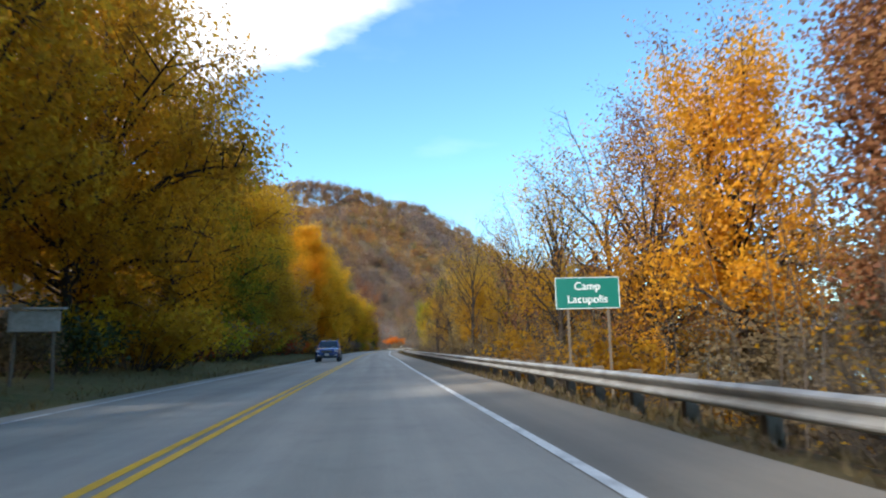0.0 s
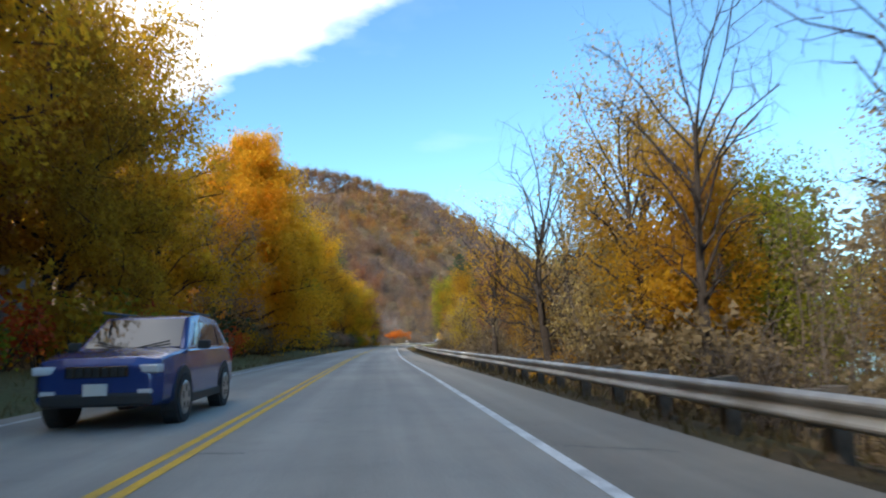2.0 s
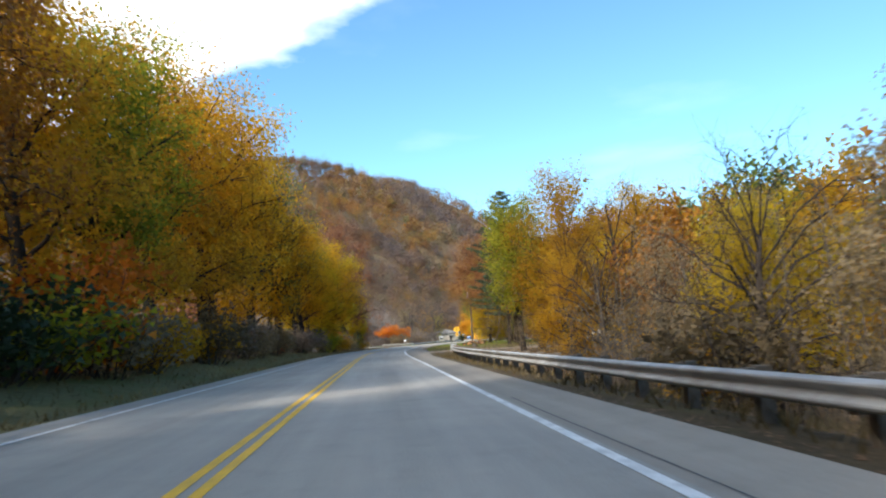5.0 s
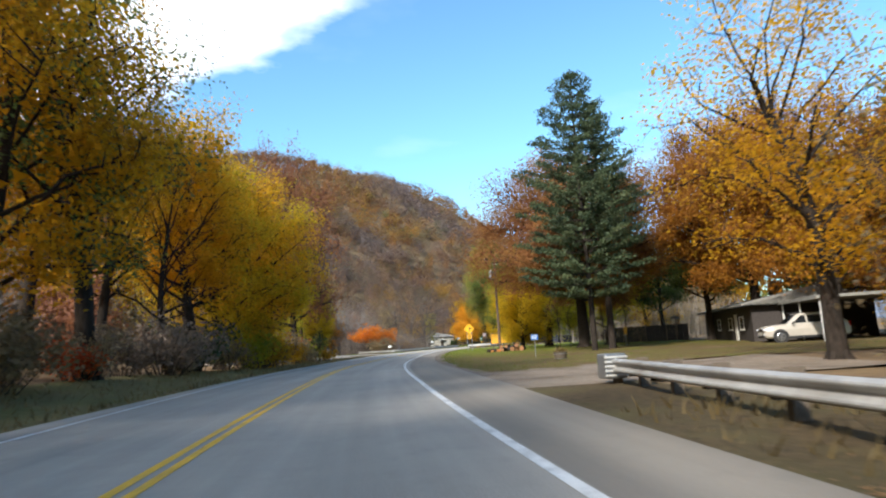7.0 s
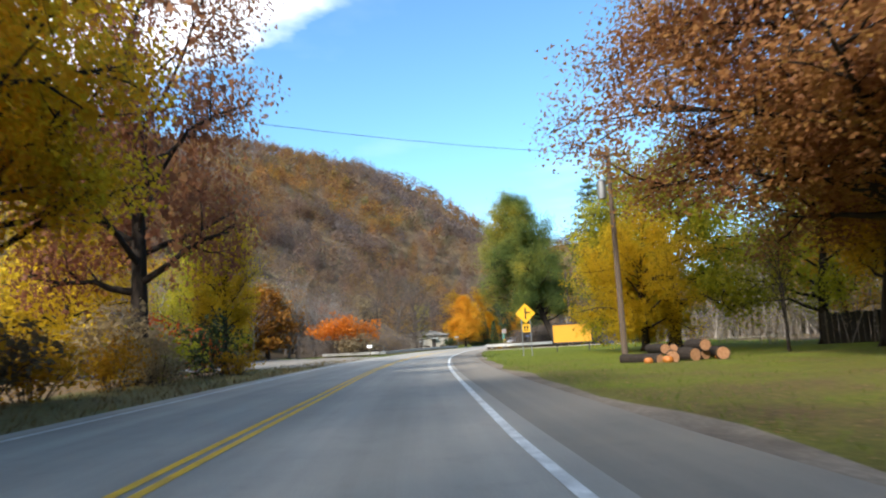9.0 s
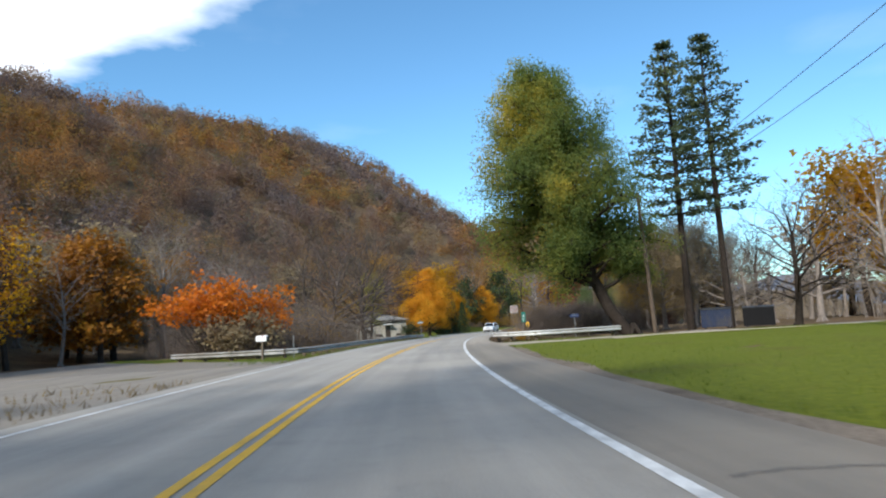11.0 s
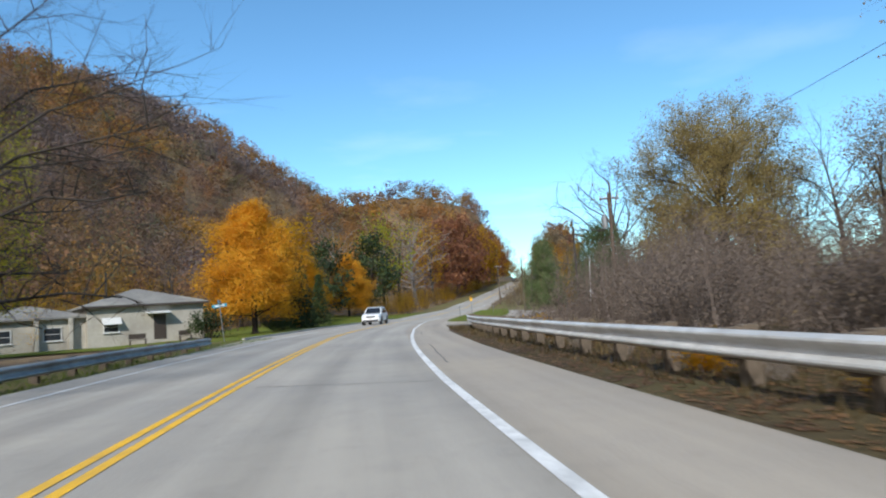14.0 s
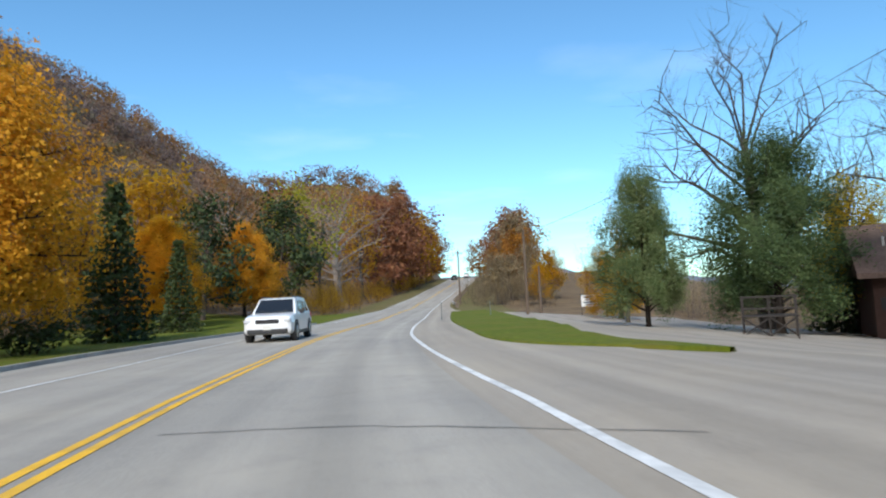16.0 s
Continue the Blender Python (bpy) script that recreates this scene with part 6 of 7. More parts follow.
for i in range(24):
    j = (i + 1) % 24
    f.append((2 * i, 2 * i + 1, 2 * j + 1, 2 * j))
part("ring", mesh_of("ring", v, f, [plain("faded_red", (0.42, 0.24, 0.21), 0.7)]), None, ns, "faded red ring")
part("bar", box(B(), 0, -0.009, zc, 0.5, 0.004, 0.06, rot=(0, 45, 0)), MATS["faded_red"], ns, "faded red bar")
part("symbol", box(B(), 0, -0.0085, zc, 0.2, 0.003, 0.14), plain("faded_grey", (0.30, 0.29, 0.28), 0.7), ns, "faded grey symbol")
for x in (-0.22, 0.30):
    o = part("post", upost(2.65), POST, ns); o.matrix_basis = pose(x, 0.012, 0)

# Mile marker
mm = thing("mile_marker", pose(26.5, 263.6, gz(26.5, 263.6), 0, 3, -20), "tall green mile marker with white digits", "road sign")
zc = 1.62
pl = part("plate", panel(B(), 0.28, 0.74, 0.008, 0.03, zc), SIGNGREEN, mm)
writing("6", 0.25, pl, Matrix.Translation((0, -0.007, zc + 0.10)) @ UP, SIGNWHITE)
writing("5", 0.25, pl, Matrix.Translation((0, -0.007, zc - 0.19)) @ UP, SIGNWHITE)
part("post", box(B(), 0, 0.05, 0.62, 0.09, 0.06, 1.9, 0.01), POST, mm)
om = thing("object_marker", pose(26.4, 262.5, gz(26.4, 262.5), 0, 0, -22), "small yellow and black object marker on a post", "road sign")
part("plate", panel(B(), 0.18, 0.34, 0.008, 0.015, 1.08), SIGNYEL, om)
bm = B(); v = [bm.verts.new(p) for p in ((-0.085, -0.007, 0.93), (0.085, -0.007, 0.93), (0, -0.007, 1.24))]; bm.faces.new(v)
part("wedge", bm, BLACK, om, "black wedge")
part("post", box(B(), 0, 0.05, 0.45, 0.08, 0.06, 1.5, 0.01), POST, om)
st = thing("street_sign", pose(28.6, 259.7, gz(28.6, 259.7), 0, 0, -12), "blue street-name blade on a thin post", "street sign")
pl = part("blade", panel(B(), 0.6, 0.2, 0.01, 0.02, 1.45), plain("navy_sign_sheeting", (0.012, 0.03, 0.10), 0.45), st)
part("legend", box(B(), 0, -0.007, 1.45, 0.42, 0.003, 0.05), STEEL, pl, "white bar of writing")
part("post", rod(B(), (0, 0.02, -0.3), (0, 0.02, 1.6), 0.022), STEEL, st)
st = thing("street_sign", pose(32.3, 319.3, gz(32.3, 319.3), 0, -5, -10), "leaning street sign with two crossed blue-green blades", "street sign")
TEAL = plain("teal_sign_sheeting", (0.02, 0.22, 0.30), 0.4)
for z, a in ((2.35, 0), (2.6, 80)):
    o = part("blade", panel(B(), 0.9, 0.22, 0.012, 0.02), TEAL, st); o.matrix_basis = pose(0, 0, z, 0, 0, a)
    part("legend", box(B(), 0, -0.008, 0, 0.62, 0.003, 0.09), SIGNWHITE, o, "white bar of writing")
part("post", rod(B(), (0, 0, -0.3), (0, 0, 2.72), 0.03), STEEL, st)

# Yellow chevron-like marker past the rail, and delineators
om = thing("object_marker", pose(46.6, 312.6, gz(46.6, 312.6), 0, 0, -24), "tall yellow and black marker past the rail's end", "road sign")
part("plate", panel(B(), 0.16, 0.32, 0.008, 0.015, 1.68), SIGNYEL, om)
bm = B(); v = [bm.verts.new(p) for p in ((-0.07, -0.007, 1.83), (0.07, -0.007, 1.83), (0, -0.007, 1.6))]; bm.faces.new(v)
part("wedge", bm, BLACK, om, "black wedge")
part("post", box(B(), 0, 0.03, 0.72, 0.05, 0.03, 2.1, 0.006), STEEL, om)
for x, y, h in ((10.4, 256.9, 1.25), (66.5, 349.0, 1.3), (73.5, 352.0, 1.2)):
    dl = thing("delineator", pose(x, y, gz(x, y)), "thin pale roadside delineator post", "post", "delineators")
    part("post", box(B(), 0, 0, h / 2 - 0.15, 0.055, 0.03, h + 0.3, 0.008), STEEL, dl)
    part("reflector", box(B(), 0, -0.018, h - 0.12, 0.07, 0.01, 0.1, 0.004), STEEL, dl)

# Mailbox at the far rail
mb = thing("mailbox", pose(8.78, 256.2, gz(8.78, 256.2), 0, 0, -30), "white metal mailbox on a timber post", "mailbox")
bm = B(); box(bm, 0, 0, 1.12, 0.62, 0.28, 0.18, 0.01)
bmesh.ops.create_cone(bm, cap_ends=True, segments=16, radius1=0.14, radius2=0.14, depth=0.62, matrix=Matrix.Translation((0, 0, 1.2)) @ Euler((0, radians(90), 0)).to_matrix().to_4x4())
bx = part("box", bm, SIGNWHITE, mb)
part("door", box(B(), 0.316, 0, 1.15, 0.012, 0.25, 0.26, 0.006), BLACK, bx, "dark door")
part("flag", box(B(), 0.1, -0.16, 1.28, 0.05, 0.01, 0.16), MATS["faded_red"], bx, "red flag")
part("post", box(B(), 0, 0, 0.4, 0.11, 0.11, 1.4, 0.01), POST, mb)


# ---------------------------------------------------------------- poles and cables
def pole(x, y, h, tilt=(0, 0), arm=0.0, drum=False, label="weathered timber utility pole", turn=0):
    p = thing("utility_pole", pose(x, y, gz(x, y), tilt[0], tilt[1], turn), label, "utility pole")
    part("shaft", rod(B(), (0, 0, -0.6), (0, 0, h), 0.16, 0.10, 12), POLE, p)
    if arm:
        a = part("crossarm", box(B(), 0, -0.14, h - 0.45, arm, 0.10, 0.12, 0.01), POLE, p)
        for u in (-0.46, -0.2, 0.2, 0.46):
            part("insulator", rod(B(), (u * arm, -0.14, h - 0.39), (u * arm, -0.14, h - 0.22), 0.045, 0.03), SIGNWHITE, a)
        part("brace", rod(B(), (-0.4 * arm, -0.17, h - 0.5), (0, -0.17, h - 1.1), 0.018), STEEL, p)
        part("brace", rod(B(), (0.4 * arm, -0.17, h - 0.5), (0, -0.17, h - 1.1), 0.018), STEEL, p)
    if drum:
        d = part("transformer", rod(B(), (-0.42, 0, h - 2.6), (-0.42, 0, h - 1.75), 0.22, 0.22, 16), STEEL, p, "grey steel transformer drum")
        part("lid", rod(B(), (-0.42, 0, h - 1.75), (-0.42, 0, h - 1.66), 0.235, 0.12, 16), STEEL, d)
        part("bushing", rod(B(), (-0.42, 0, h - 1.66), (-0.42, 0, h - 1.42), 0.035, 0.02), SIGNWHITE, d)
    return p


pole(17.4, 210.9, 10.3, (0, 0), 1.9, True, "tall timber utility pole with crossarm and transformer", turn=-8)
pole(34.3, 259.3, 9.7, (0, -2.2), 0, False, "plain timber utility pole beside the cottonwood")
pole(58.3, 311.6, 9.3, (0, 0), 1.4, True, "timber utility pole with crossarm and transformer", turn=-30)
pole(82.5, 357.2, 8.2, (0, 0), 0, False, "distant timber utility pole")
pole(88.0, 361.0, 5.0, (0, 0), 0, False, "short distant timber pole")
pole(101, 392, 8.5, (0, 0), 1.4, False, "distant timber utility pole on the rise")


def cable(a, b, sag=0.7, r=0.012):
    a, b = Vector(a), Vector(b)
    pts = [a.lerp(b, i / 12) - Vector((0, 0, sag * 4 * (i / 12) * (1 - i / 12))) for i in range(13)]
    v, f = [], []
    tube(v, f, pts, r, r, 4)
    tagged(new("cable", mesh_of("cable", v, f, [BLACK])), "thin black overhead cable between the poles", "cable", "overhead cables")


cable((17.4, 210.9, 9.9), (34.0, 259.3, 9.3))
cable((17.4, 210.9, 9.0), (34.0, 259.3, 8.6), 0.9)
cable((34.0, 259.3, 9.3), (58.3, 311.6, 8.6))
cable((58.3, 311.6, 8.7), (82.5, 357.2, 7.4))
cable((17.4, 210.9, 9.9), (-14, 203, 11.0))
cable((58.3, 311.6, 7.2), (71.5, 322, 3.2), 0.3)
lp = thing("lamp_post", pose(55.8, 312.9, gz(55.8, 312.9), 0, 0, -30), "dark slim lamp post with a side arm", "lamp post")
part("shaft", rod(B(), (0, 0, -0.4), (0, 0, 7.4), 0.09, 0.06, 10), plain("dark_bronze", (0.05, 0.04, 0.035), 0.5, 0.4), lp)
arm_ = part("arm", rod(B(), (0, 0, 6.6), (1.9, 0, 6.5), 0.035, 0.03), MATS["dark_bronze"], lp)
part("lamp_head", box(B(), 2.05, 0, 6.45, 0.55, 0.22, 0.12, 0.03), MATS["dark_bronze"], arm_)
wp = thing("flag_pole", pose(57.0, 313.2, gz(57, 313.2), 0, 5, 0), "thin white pole leaning by the brown house", "pole")
part("shaft", rod(B(), (0, 0, -0.3), (0, 0, 4.6), 0.035, 0.03), SIGNWHITE, wp)
part("dish", rod(B(), (0.15, -0.12, 1.9), (0.18, -0.2, 1.95), 0.34, 0.30, 20), plain("grey_dish", (0.45, 0.45, 0.45), 0.5), wp, "round grey dish")

# ---------------------------------------------------------------- houses
# stucco tones lowered by a fifth to imitate shade from the bare trees
CREAM = surface("cream_stucco", (0.39, 0.359, 0.296), (0.484, 0.445, 0.374), 7.0, 0.9, stain=(0.328, 0.296, 0.242), stain_scale=0.5, relief=0.3)
GREYROOF = surface("grey_shingles", (0.13, 0.125, 0.115), (0.25, 0.24, 0.215), 9.0, 0.95, stain=(0.30, 0.29, 0.25), stain_scale=0.4, relief=0.5)
BROWNROOF = surface("brown_shingles", (0.075, 0.05, 0.04), (0.15, 0.105, 0.085), 9.0, 0.95, stain=(0.18, 0.13, 0.10), stain_scale=0.5, relief=0.5)
DARKWALL = surface("dark_plank_wall", (0.035, 0.03, 0.028), (0.075, 0.065, 0.06), 6.0, 0.9, relief=0.4, stretch=(6, 6, 0.5))
REDWALL = surface("dark_red_brown_siding", (0.04, 0.022, 0.018), (0.085, 0.05, 0.04), 6.0, 0.9, relief=0.4, stretch=(1, 1, 8))
WINDOW = glass("window_glass", (0.03, 0.035, 0.04), 0.05)
TRIM = plain("white_trim", (0.62, 0.61, 0.57), 0.6)
DARKDOOR = plain("dark_brown_door", (0.055, 0.04, 0.03), 0.5)


def roof_hip(bm, x0, x1, y0, y1, z, rise, over=0.4, thick=0.14, hip=True):
    """A hipped or gabled roof over a rectangle, with eaves and thickness."""
    x0, x1, y0, y1 = x0 - over, x1 + over, y0 - over, y1 + over
    ym = (y0 + y1) / 2
    k = (y1 - y0) / 2 if hip else 0.0
    for dz, rev in ((thick, False), (0.0, True)):
        e = [bm.verts.new(p) for p in ((x0, y0, z + dz), (x1, y0, z + dz), (x1, y1, z + dz), (x0, y1, z + dz))]
        a, b = bm.verts.new((x0 + k, ym, z + rise + dz)), bm.verts.new((x1 - k, ym, z + rise + dz))
        for q in ((e[0], e[1], b, a), (e[2], e[3], a, b), (e[1], e[2], b), (e[3], e[0], a)):
            bm.faces.new(q[::-1] if rev else q)
        if not rev:
            top = e
        else:
            for i in range(4):
                bm.faces.new((top[i], e[i], e[(i + 1) % 4], top[(i + 1) % 4]))
    return bm


def window(parent, x, y, z, w, h, turn=0, sill=True):
    """A framed pane set in front of a wall that faces -y before turning."""
    g = new("window"); g.parent = parent; g.matrix_basis = pose(x, y, z, 0, 0, turn)
    part("pane", box(B(), 0, 0.0, 0, w, 0.03, h), WINDOW, g)
    bm = B()
    for px, pz, sx, sz in ((0, h / 2, w + 0.12, 0.07), (0, -h / 2, w + 0.12, 0.07), (-w / 2, 0, 0.07, h), (w / 2, 0, 0.07, h), (0, 0, w, 0.04)):
        box(bm, px, -0.02, pz, sx, 0.06, sz, 0.006)
    part("frame", bm, TRIM, g)
    if sill:
        part("sill", box(B(), 0, -0.05, -h / 2 - 0.06, w + 0.2, 0.12, 0.05, 0.006), TRIM, g)
    return g


def walls(parent, name, material, x0, x1, y0, y1, z0, z1, t=0.2):
    """Four walls round a plan, each a part of its own."""
    cx, cy, cz, h = (x0 + x1) / 2, (y0 + y1) / 2, (z0 + z1) / 2, z1 - z0
    for x, y, sx, sy in ((cx, y0 + t / 2, x1 - x0, t), (cx, y1 - t / 2, x1 - x0, t), (x0 + t / 2, cy, t, y1 - y0 - 2 * t), (x1 - t / 2, cy, t, y1 - y0 - 2 * t)):
        part(name, box(B(), x, y, cz, sx, sy, h), material, parent)


# Cream house beside the maple: long main block and a lower wing
h1 = thing("house", pose(24.4, 335.0, 0.25, 0, 0, 9), "low cream stucco house with grey hipped roof", "house")
walls(h1, "wall", CREAM, 0.2, 9.2, 0, 8.5, -1.0, 2.75)
part("roof", roof_hip(B(), 0.2, 9.2, 0, 8.5, 2.75, 1.5, 0.45), GREYROOF, h1)
part("fascia", box(B(), 4.7, -0.46, 2.78, 9.9, 0.04, 0.16, 0.006), DARKDOOR, h1)
walls(h1, "wing_wall", CREAM, -7.5, 0.2, 0.8, 7.5, -1.0, 2.05)
part("wing_roof", roof_hip(B(), -7.5, 0.1, 0.8, 7.5, 2.05, 1.1, 0.45), GREYROOF, h1)
part("porch_post", box(B(), -0.9, 0.35, 0.6, 0.3, 0.3, 2.9, 0.02), CREAM, h1)
part("porch_post", box(B(), -3.2, 0.35, 0.6, 0.3, 0.3, 2.9, 0.02), CREAM, h1)
d1 = new("door"); d1.parent = h1; d1.matrix_basis = pose(5.6, -0.03, 0.95)
part("leaf", box(B(), 0, 0, 0, 0.95, 0.06, 2.05, 0.01), DARKDOOR, d1)
part("knob", rod(B(), (0.36, -0.03, 0), (0.36, -0.09, 0), 0.03), STEEL, d1)
part("awning", box(B(), 5.4, -0.5, 2.15, 1.9, 1.0, 0.07, 0.01, (10, 0, 0)), TRIM, h1, "pale flat door canopy")
window(h1, 1.9, -0.03, 1.15, 1.1, 0.85)
part("window_awning", box(B(), 1.9, -0.33, 1.62, 1.4, 0.75, 0.05, 0.01, (48, 0, 0)), TRIM, h1, "white sloping window awning")
window(h1, -2.1, 0.77, 0.9, 1.2, 1.0)
window(h1, -5.4, 0.77, 0.9, 1.2, 1.0)
part("chimney_pipe", rod(B(), (2.2, 3.5, 3.6), (2.2, 3.5, 6.0), 0.06), BLACK, h1, "thin dark roof pipe")
for x, y, sx in ((3.6, -1.2, 1.3), (7.4, -0.9, 1.0)):
    px, py = 24.4 + x * 0.988 - y * 0.156, 335.0 + x * 0.156 + y * 0.988
    bn = thing("bench", pose(px, py, gz(px, py), 0, 0, 9), "dark garden bench against the cream house", "bench", "benches")
    part("seat", box(B(), 0, 0, 0.45, sx, 0.42, 0.05, 0.01), DARKDOOR, bn)
    part("backrest", box(B(), 0, 0.2, 0.72, sx, 0.05, 0.4, 0.01), DARKDOOR, bn)
    for u in (-0.45, 0.45):
        part("leg", box(B(), u * sx, 0, 0.2, 0.06, 0.4, 0.45, 0.006), DARKDOOR, bn)
plant("shrub_a", 33.6, 334.6, 2.7, DARKGREEN, DARKBARK, name="shrub", category="shrub", wide=1.0, label="dark clipped evergreen shrub at the house corner")
plant("shrub_b", 41.5, 342.5, 1.8, DARKGREEN, DARKBARK, name="shrub", category="shrub", wide=1.2, label="dark low shrub beside the maple")
plant("shrub_b", 46.5, 352.5, 1.6, BROWN, DARKBARK, name="shrub", category="shrub", wide=1.0, label="brown low shrub at the kerb")

# Dark house with carport behind the lawn
h2 = thing("house", pose(27.3, 180.5, gz(30, 190) + 0.0, 0, 0, 90 - 23), "long low dark-walled house with a grey roof", "house")
walls(h2, "wall", DARKWALL, 3.0, 25.0, -7.5, 0.0, -0.6, 2.45)
part("roof", roof_hip(B(), 3.0, 25.0, -7.5, 0.0, 2.45, 0.9, 0.7, hip=False), GREYROOF, h2)
for x in (6.5, 11.0, 16.5):
    g = window(h2, x, 0.03, 1.3, 1.4, 0.9, 180)
d2 = new("door"); d2.parent = h2; d2.matrix_basis = pose(8.8, 0.03, 0.95, 0, 0, 180)
part("leaf", box(B(), 0, 0, 0, 0.95, 0.06, 2.05, 0.01), TRIM, d2)
part("knob", rod(B(), (0.36, -0.03, 0), (0.36, -0.09, 0), 0.03), STEEL, d2)
part("chimney", box(B(), 12, -3.8, 3.7, 0.9, 0.9, 1.6, 0.02), POST, h2, "dark chimney stack")
cp = thing("carport", pose(30.1, 180.2, gz(27, 178), 0, 0, 90 - 23), "open carport with flat grey roof on thin posts", "carport")
part("roof", box(B(), -2.2, -2.6, 2.5, 8.6, 7.2, 0.16, 0.02), GREYROOF, cp)
part("fascia", box(B(), -2.2, 1.02, 2.5, 8.7, 0.05, 0.22, 0.006), GREYROOF, cp)
part("back_wall", box(B(), -2.2, -6.1, 1.0, 8.4, 0.15, 3.0), DARKWALL, cp)
for x, y in ((-6.2, 0.8), (-2.2, 0.8), (1.8, 0.8), (-6.2, -5.8)):
    part("post", box(B(), x, y, 1.0, 0.1, 0.1, 3.0, 0.008), TRIM, cp)
# plank fence running on from the house
fx0, fy0, fx1, fy1 = 36.5, 206.0, 30.5, 213.5
fn = thing("plank_fence", pose(fx0, fy0, gz(fx0, fy0), 0, 0, math.degrees(math.atan2(fy1 - fy0, fx1 - fx0))), "dark close-boarded plank fence", "fence")
bm = B(); box(bm, 0, 0, 0.8, 0.27, 0.03, 1.9, 0.004)
pk = bpy.data.meshes.new("plank"); bm.to_mesh(pk); bm.free(); pk.materials.append(DARKWALL)
for i in range(34):
    o = part("plank", pk, None, fn); o.matrix_basis = pose(0.14 + 0.285 * i, 0.006 * (i % 3), -0.05 + 0.015 * ((i * 7) % 5))
for i in range(5):
    part("fence_post", box(B(), i * 2.35, 0.08, 0.75, 0.1, 0.1, 2.1, 0.008), POST, fn)
bh = thing("bird_house", pose(32.0, 200.2, gz(32, 200.2), 0, 0, 20), "white bird house on a post", "bird house")
part("box", box(B(), 0, 0, 1.95, 0.5, 0.45, 0.45, 0.01), TRIM, bh)
bm = B(); roof_hip(bm, -0.25, 0.25, -0.23, 0.23, 2.17, 0.25, 0.1, 0.03, hip=False)
part("roof", bm, GREYROOF, bh)
part("post", box(B(), 0, 0, 0.75, 0.09, 0.09, 2.0, 0.008), POST, bh)
bs = thing("blue_sign", pose(11.7, 178.8, gz(11.7, 178.8), 0, 0, -12), "small dark blue sign on a thin post", "sign board")
pl = part("plate", panel(B(), 0.42, 0.32, 0.012, 0.02, 1.2), SIGNBLUE, bs)
for z in (1.28, 1.2, 1.12):
    part("legend", box(B(), 0, -0.009, z, 0.3, 0.003, 0.03), SIGNWHITE, pl, "pale bar of writing")
part("post", rod(B(), (0, 0.02, -0.3), (0, 0.02, 1.35), 0.02), STEEL, bs)

# planter tub and thin stake on the lawn
tb = thing("planter_tub", pose(11.6, 174.2, gz(11.6, 174.2)), "dark half-barrel planter with withered plants", "planter")
part("tub", rod(B(), (0, 0, -0.05), (0, 0, 0.48), 0.38, 0.48, 20), POST, tb)
for z in (0.08, 0.36):
    part("hoop", rod(B(), (0, 0, z), (0, 0, z + 0.04), 0.385 + 0.2 * z + 0.015, 0.39 + 0.2 * z + 0.018, 20), STEEL, tb)
lv, lf = leaf_quads(np.random.default_rng(3), np.array([(0.3 * math.cos(i), 0.3 * math.sin(i), 0.5) for i in range(9)]), 26, 0.12, 0.12)
tb.scale = (0.72, 0.72, 0.85)
part("plants", mesh_of("plants", lv, lf, [DRYGRASS]), None, tb, "withered brown plants")
sk = thing("stake", pose(12.0, 175.8, gz(12, 175.8)), "thin dark stake in the lawn", "stake")
part("shaft", rod(B(), (0, 0, -0.3), (0, 0, 1.3), 0.025), BLACK, sk)

# logs and pumpkins by the lawn
CUT = surface("fresh_cut_wood", (0.22, 0.10, 0.045), (0.38, 0.21, 0.11), 12.0, 0.9, relief=0.3)
PUMPKIN = plain("pumpkin_skin", (0.42, 0.14, 0.02), 0.5)
rg = random.Random(3)
for i in range(9):
    x, y = 15.6 + 0.62 * (i % 5) + rg.uniform(-0.1, 0.1), 205.0 + rg.uniform(-0.5, 0.9)
    r, L = rg.uniform(0.16, 0.28), rg.uniform(1.0, 2.0)
    lg = thing("log", pose(x, y, gz(x, y) + r * 0.9 + (0.34 if i > 5 else 0), 0, 0, rg.uniform(40, 130)), "cut log with pale orange ends beside the lawn", "log", "cut logs")
    part("bark", rod(B(), (-L / 2, 0, 0), (L / 2, 0, 0), r, r * 0.94, 14), DARKBARK, lg)
    for e in (-1, 1):
        part("cut_end", rod(B(), (e * L / 2, 0, 0), (e * (L / 2 + 0.012), 0, 0), r * 0.9, r * 0.88, 14), CUT, lg, "pale orange cut end")
for x, y, r in ((15.0, 204.2, 0.17), (15.6, 203.9, 0.2), (17.9, 204.3, 0.15)):
    bm = B()
    bmesh.ops.create_uvsphere(bm, u_segments=24, v_segments=12, radius=r)
    for v in bm.verts:
        a = math.atan2(v.co.y, v.co.x)
        k = 1 - 0.07 * abs(math.sin(a * 5))
        v.co.x *= k; v.co.y *= k; v.co.z *= 0.78
        v.co.z -= 0.12 * r * math.exp(-(v.co.x ** 2 + v.co.y ** 2) / (0.1 * r * r)) * (1 if v.co.z > 0 else -1)
    pk_ = thing("pumpkin", pose(x, y, gz(x, y) + r * 0.72), "ribbed orange pumpkin on the grass", "pumpkin", "pumpkins")
    part("fruit", bm, PUMPKIN, pk_)
    part("stalk", rod(B(), (0, 0, r * 0.66), (0.03, 0, r * 0.98), 0.03, 0.02, 6), BARK, pk_)

